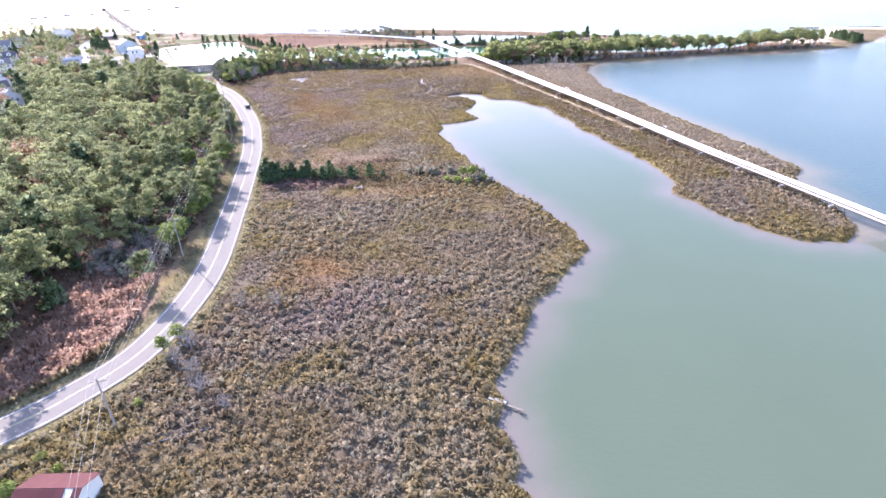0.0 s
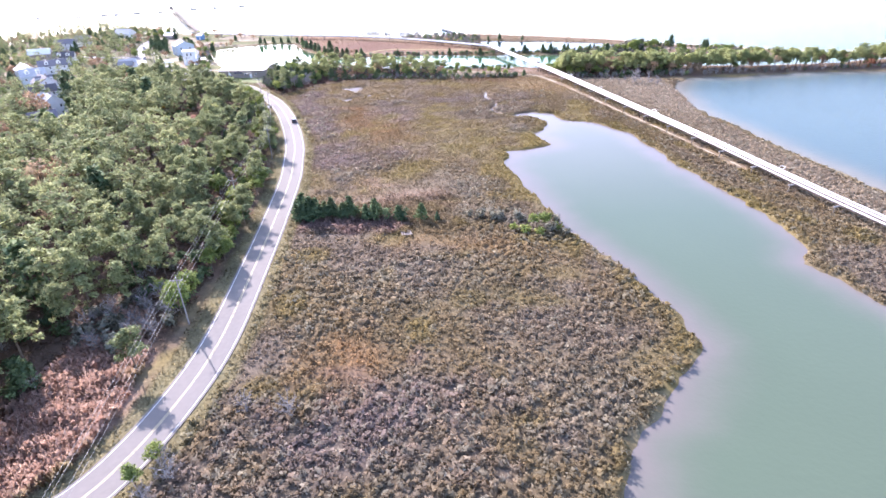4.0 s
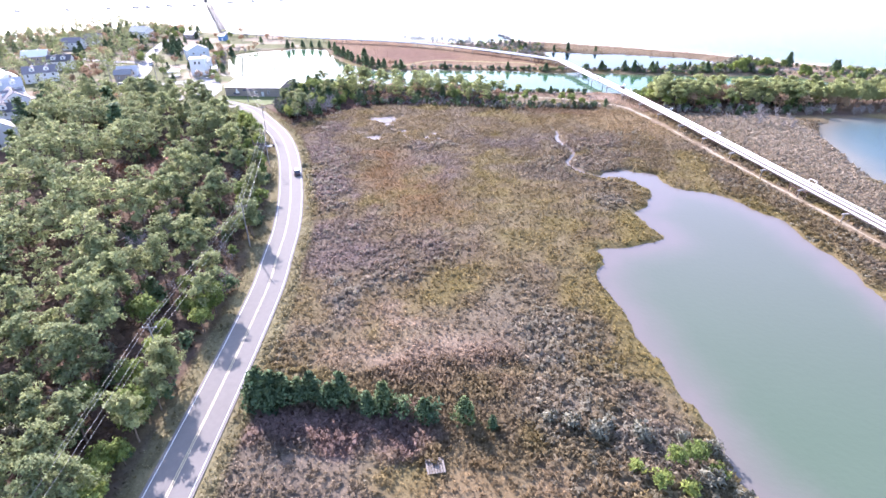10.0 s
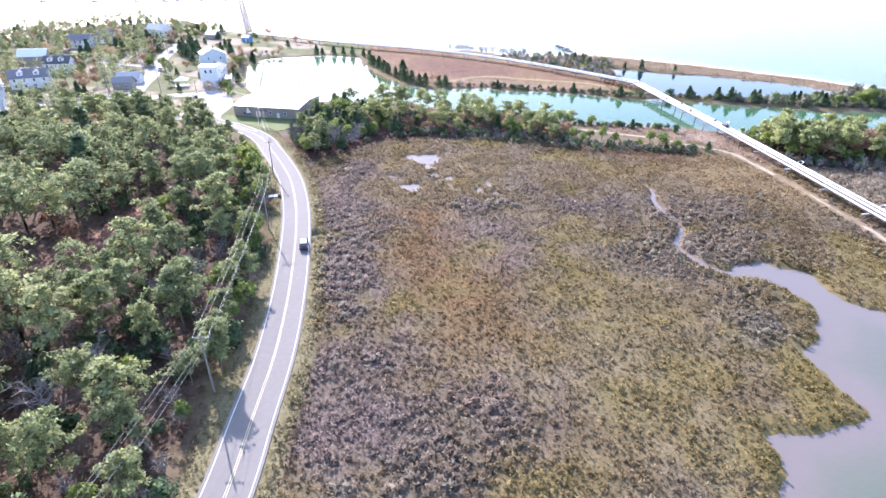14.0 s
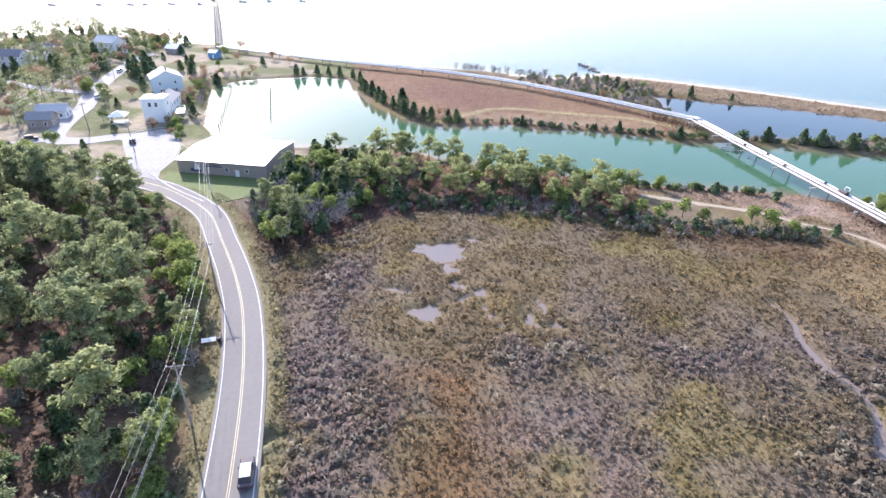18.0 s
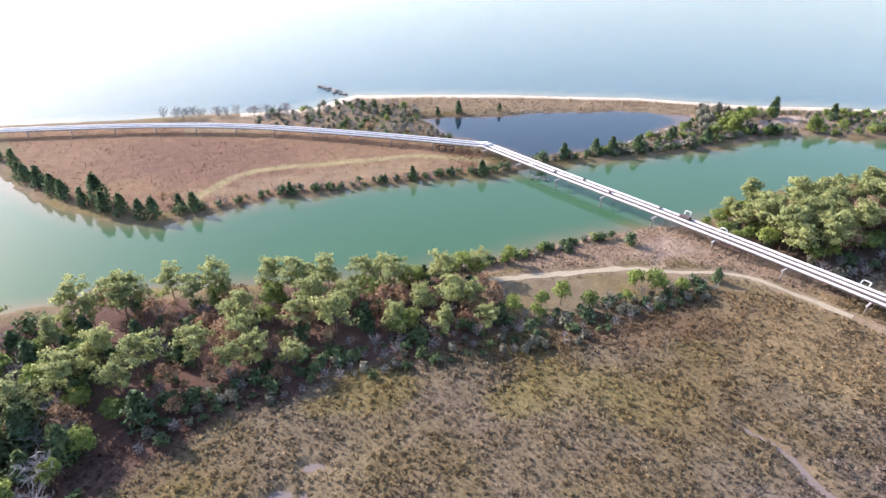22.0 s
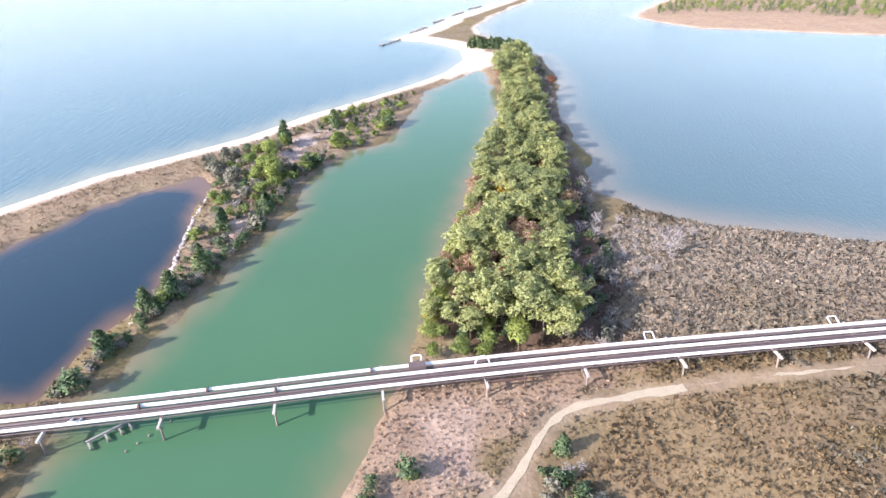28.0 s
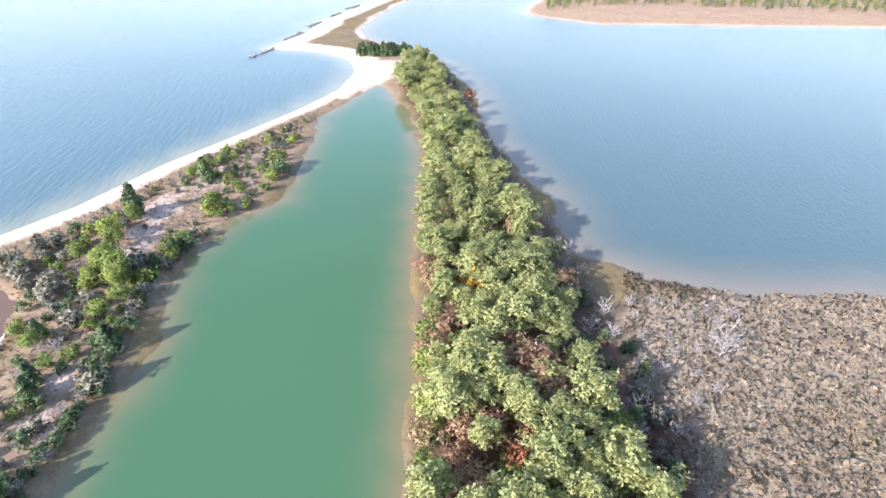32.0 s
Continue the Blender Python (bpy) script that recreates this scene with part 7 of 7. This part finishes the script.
for x, y, ln in ((-470, 640, 16), (-432, 653, 10), (-406, 662.5, 16), (-395, 668, 8), (-377, 682, 16), (-351, 688, 8), (-323.5, 722, 20), (-300, 733, 9), (-269, 745, 14), (-520, 628, 14), (-600, 600, 18)):
    hulk(x, y, -20, ln * 0.65)


def pile_row(a, b, n, h, label):
    ob = thing("pile_row", label, "piles", (0, 0, 0))
    for u in np.linspace(0, 1, n):
        x, y = a[0] + (b[0] - a[0]) * u, a[1] + (b[1] - a[1]) * u
        part("timber_leg", rod(bmesh.new(), (x, y, -1.8), (x + 0.05, y, h * (0.85 + 0.3 * random.random())), 0.16, 0.14, 7), M_WOOD, ob)


pile_row((-138.8, 327.5), (-161.6, 381.3), 11, 1.6, "row of leaning mooring piles in the pond")
pile_row((-125, 341), (-146, 387.8), 9, 1.3, "row of old piles in the pond")
pile_row((38, 335.5), (44, 332.5), 5, 0.25, "sawn-off pile stumps just above the water")
dock = thing("broken_dock", "remains of a small timber dock in the canal", "dock", (40.5, 340, 0), -38)
part("beam", box(bmesh.new(), (5.6, 0.28, 0.28), (0, 0, 0.55), None, 0.02), M_TWIG, dock)
for sx in (-2.6, -0.4, 1.4, 2.7):
    part("crosspiece", box(bmesh.new(), (0.26, 1.9, 0.24), (sx, -0.7, 0.42), None, 0.02), M_TWIG, dock)
    part("timber_leg", rod(bmesh.new(), (sx, -1.4, -1.5), (sx, -1.4, 0.6), 0.15, None, 7), M_WOOD, dock)


def rock_mesh(seed):
    rng = np.random.default_rng(seed)
    bm = bmesh.new()
    bmesh.ops.create_icosphere(bm, subdivisions=1, radius=0.5)
    for v in bm.verts:
        v.co *= rng.uniform(0.7, 1.2)
        v.co.z *= 0.7
    me = bpy.data.meshes.new("rock")
    bm.to_mesh(me)
    bm.free()
    return me


ROCKS = [rock_mesh(s) for s in range(5)]
ROCKS_PALE = [rock_mesh(s + 10) for s in range(5)]
for me in ROCKS:
    me.materials.append(M_ROCK)
for me in ROCKS_PALE:
    me.materials.append(M_PALEROCK)


def rock_line(name, label, pts, size, per, meshes, z=0.15, spread=0.6):
    ob = thing(name, label, "rocks", (0, 0, 0))
    for a, b in zip(pts, pts[1:]):
        n = max(1, int(math.dist(a, b) / per))
        for k in range(n):
            u = (k + random.random() * 0.6) / n
            r = new("rock", random.choice(meshes))
            r.parent = ob
            s = size * random.uniform(0.7, 1.35)
            r.matrix_basis = pose(a[0] + (b[0] - a[0]) * u + random.gauss(0, spread), a[1] + (b[1] - a[1]) * u + random.gauss(0, spread), z + random.uniform(-0.1, 0.2), 0, 0, random.uniform(0, 360)) @ Matrix.Diagonal((s * 1.3, s, s * 0.8, 1))


rock_line("rock_jetty", "short dark rock jetty off the beach", [(-1.5, 480), (5.5, 460)], 1.9, 0.75, ROCKS, 0.3, 0.9)
for a, b in (((331, 377), (353, 371)), ((376.6, 369), (399, 364)), ((418.7, 362), (436, 357)), ((458, 353), (477, 348)), ((496, 345), (514, 337))):
    rock_line("rock_groyne", "dark rock groyne at the tip of the beach", [a, b], 1.8, 1.0, ROCKS, 0.3, 0.8)
rock_line("rubble_wall", "pale rubble wall along the dark pond's edge", [(58, 353.4), (66, 353), (73.5, 353.5), (84, 357), (94, 361), (104, 364.5), (116.5, 368)], 0.8, 0.5, ROCKS_PALE, 0.3, 0.2)
rock_line("rubble_bank", "pale broken stones on the pond's far bank", [(57, 407), (66, 405), (80, 403.6)], 0.7, 1.0, ROCKS_PALE, 0.3, 0.4)

# ---- odds and ends on the marsh ----
pallet = thing("wooden_platform", "weathered slatted timber platform lying in the marsh", "platform", (-5.5, 83.7, land_z(-5.5, 83.7) + 0.35), 15)
for k in range(7):
    part("slat", box(bmesh.new(), (0.3, 2.6, 0.07), (-1.15 + k * 0.38, 0, 0.2), None, 0.01), M_WOOD, pallet)
for yy in (-1.0, 0, 1.0):
    part("bearer", box(bmesh.new(), (2.7, 0.12, 0.16), (0, yy, 0.08)), M_WOOD, pallet)


def fallen_log(a, b, r, label, mat=M_TWIG):
    ob = thing("driftwood_log", label, "log", (0, 0, 0))
    part("stem", rod(bmesh.new(), a, b, r, r * 0.6, 8), mat, ob)
    c = (Vector(a) + Vector(b)) / 2
    part("branch_stub", rod(bmesh.new(), c, c + Vector((0.5, 0.9, 0.6)), r * 0.5, r * 0.2, 6), mat, ob)


fallen_log((-33, -13.5, 1.1), (-24, -11.4, 1.3), 0.14, "pale fallen tree trunk lying on the bushes")
fallen_log((-31, -12, 1.0), (-26, -9.8, 1.5), 0.07, "thin pale fallen limb on the bushes")
plank = thing("stranded_plank", "broken pale dock plank stranded at the water's edge", "plank", (22, -10.7, 0.55), -34)
part("board", box(bmesh.new(), (3.0, 0.75, 0.12), (-1.4, 0, 0.1), None, 0.02), M_CONCRETE, plank)
part("board", box(bmesh.new(), (2.9, 0.4, 0.14), (1.6, -0.1, -0.1), None, 0.02), M_WOOD, plank)
part("post", rod(bmesh.new(), (2.6, -0.5, -1.4), (2.6, -0.5, 0.4), 0.14, None, 7), M_WOOD, plank)
board = thing("roadside_board", "white fallen sign board beside a post by the road", "sign", (-79.6, 213.6, land_z(-79.6, 213.6)), 25)
part("panel", box(bmesh.new(), (2.4, 0.9, 0.1), (0, 0, 0.55), pose(0, 0, 0, 18, 0, 0), 0.02), M_TRIM, board)
for sx in (1.5, 2.0):
    part("post", rod(bmesh.new(), (sx, 0.3, -0.2), (sx + 0.1, 0.5, 1.3), 0.08, None, 7), M_WOOD, board)
part("bin", box(bmesh.new(), (0.6, 0.6, 1.0), (1.75, -0.4, 0.5), None, 0.05), M_BLACK, board)

# the derelict shed with the rusty roof
shed = thing("shed", "derelict white shed with a rusted red sheet roof", "shed", (-40.8, -23.2, land_z(-40.8, -23.2) - 0.1), -5)
part("wall", gable_body(bmesh.new(), 8.6, 6.6, 2.6, 1.4), M_SIDING, shed, "flaking white board walls")
sl = math.atan2(1.4, 3.3)
for s in (-1, 1):
    for k in range(8):
        if s > 0 and k == 6:
            continue
        bm = box(bmesh.new(), (1.12, 3.9, 0.05), (-4.0 + (k + 0.5) * 1.1 - 0.4, -1.95, 0.08 + 0.012 * (k % 2)))
        for r in (-0.35, 0, 0.35):
            box(bm, (0.06, 3.9, 0.04), (-4.0 + (k + 0.5) * 1.1 - 0.4 + r, -1.95, 0.12))
        bm.transform(Matrix.Translation((0, 0, 4.0)) @ Matrix.Rotation(math.pi if s < 0 else 0, 4, "Z") @ Matrix.Rotation(sl, 4, "X"))
        part("roof_sheet", bm, M_REDROOF, shed)
bm = box(bmesh.new(), (0.9, 1.4, 0.06), (2.8, -2.9, 0.1))
bm.transform(Matrix.Translation((0, 0, 4.0)) @ Matrix.Rotation(sl, 4, "X"))
part("roof_patch", bm, M_WOOD, shed, "bare grey boards where a sheet is gone")
window(shed, 4.3, 0, 1.5, 90, 0.8, 1.0)
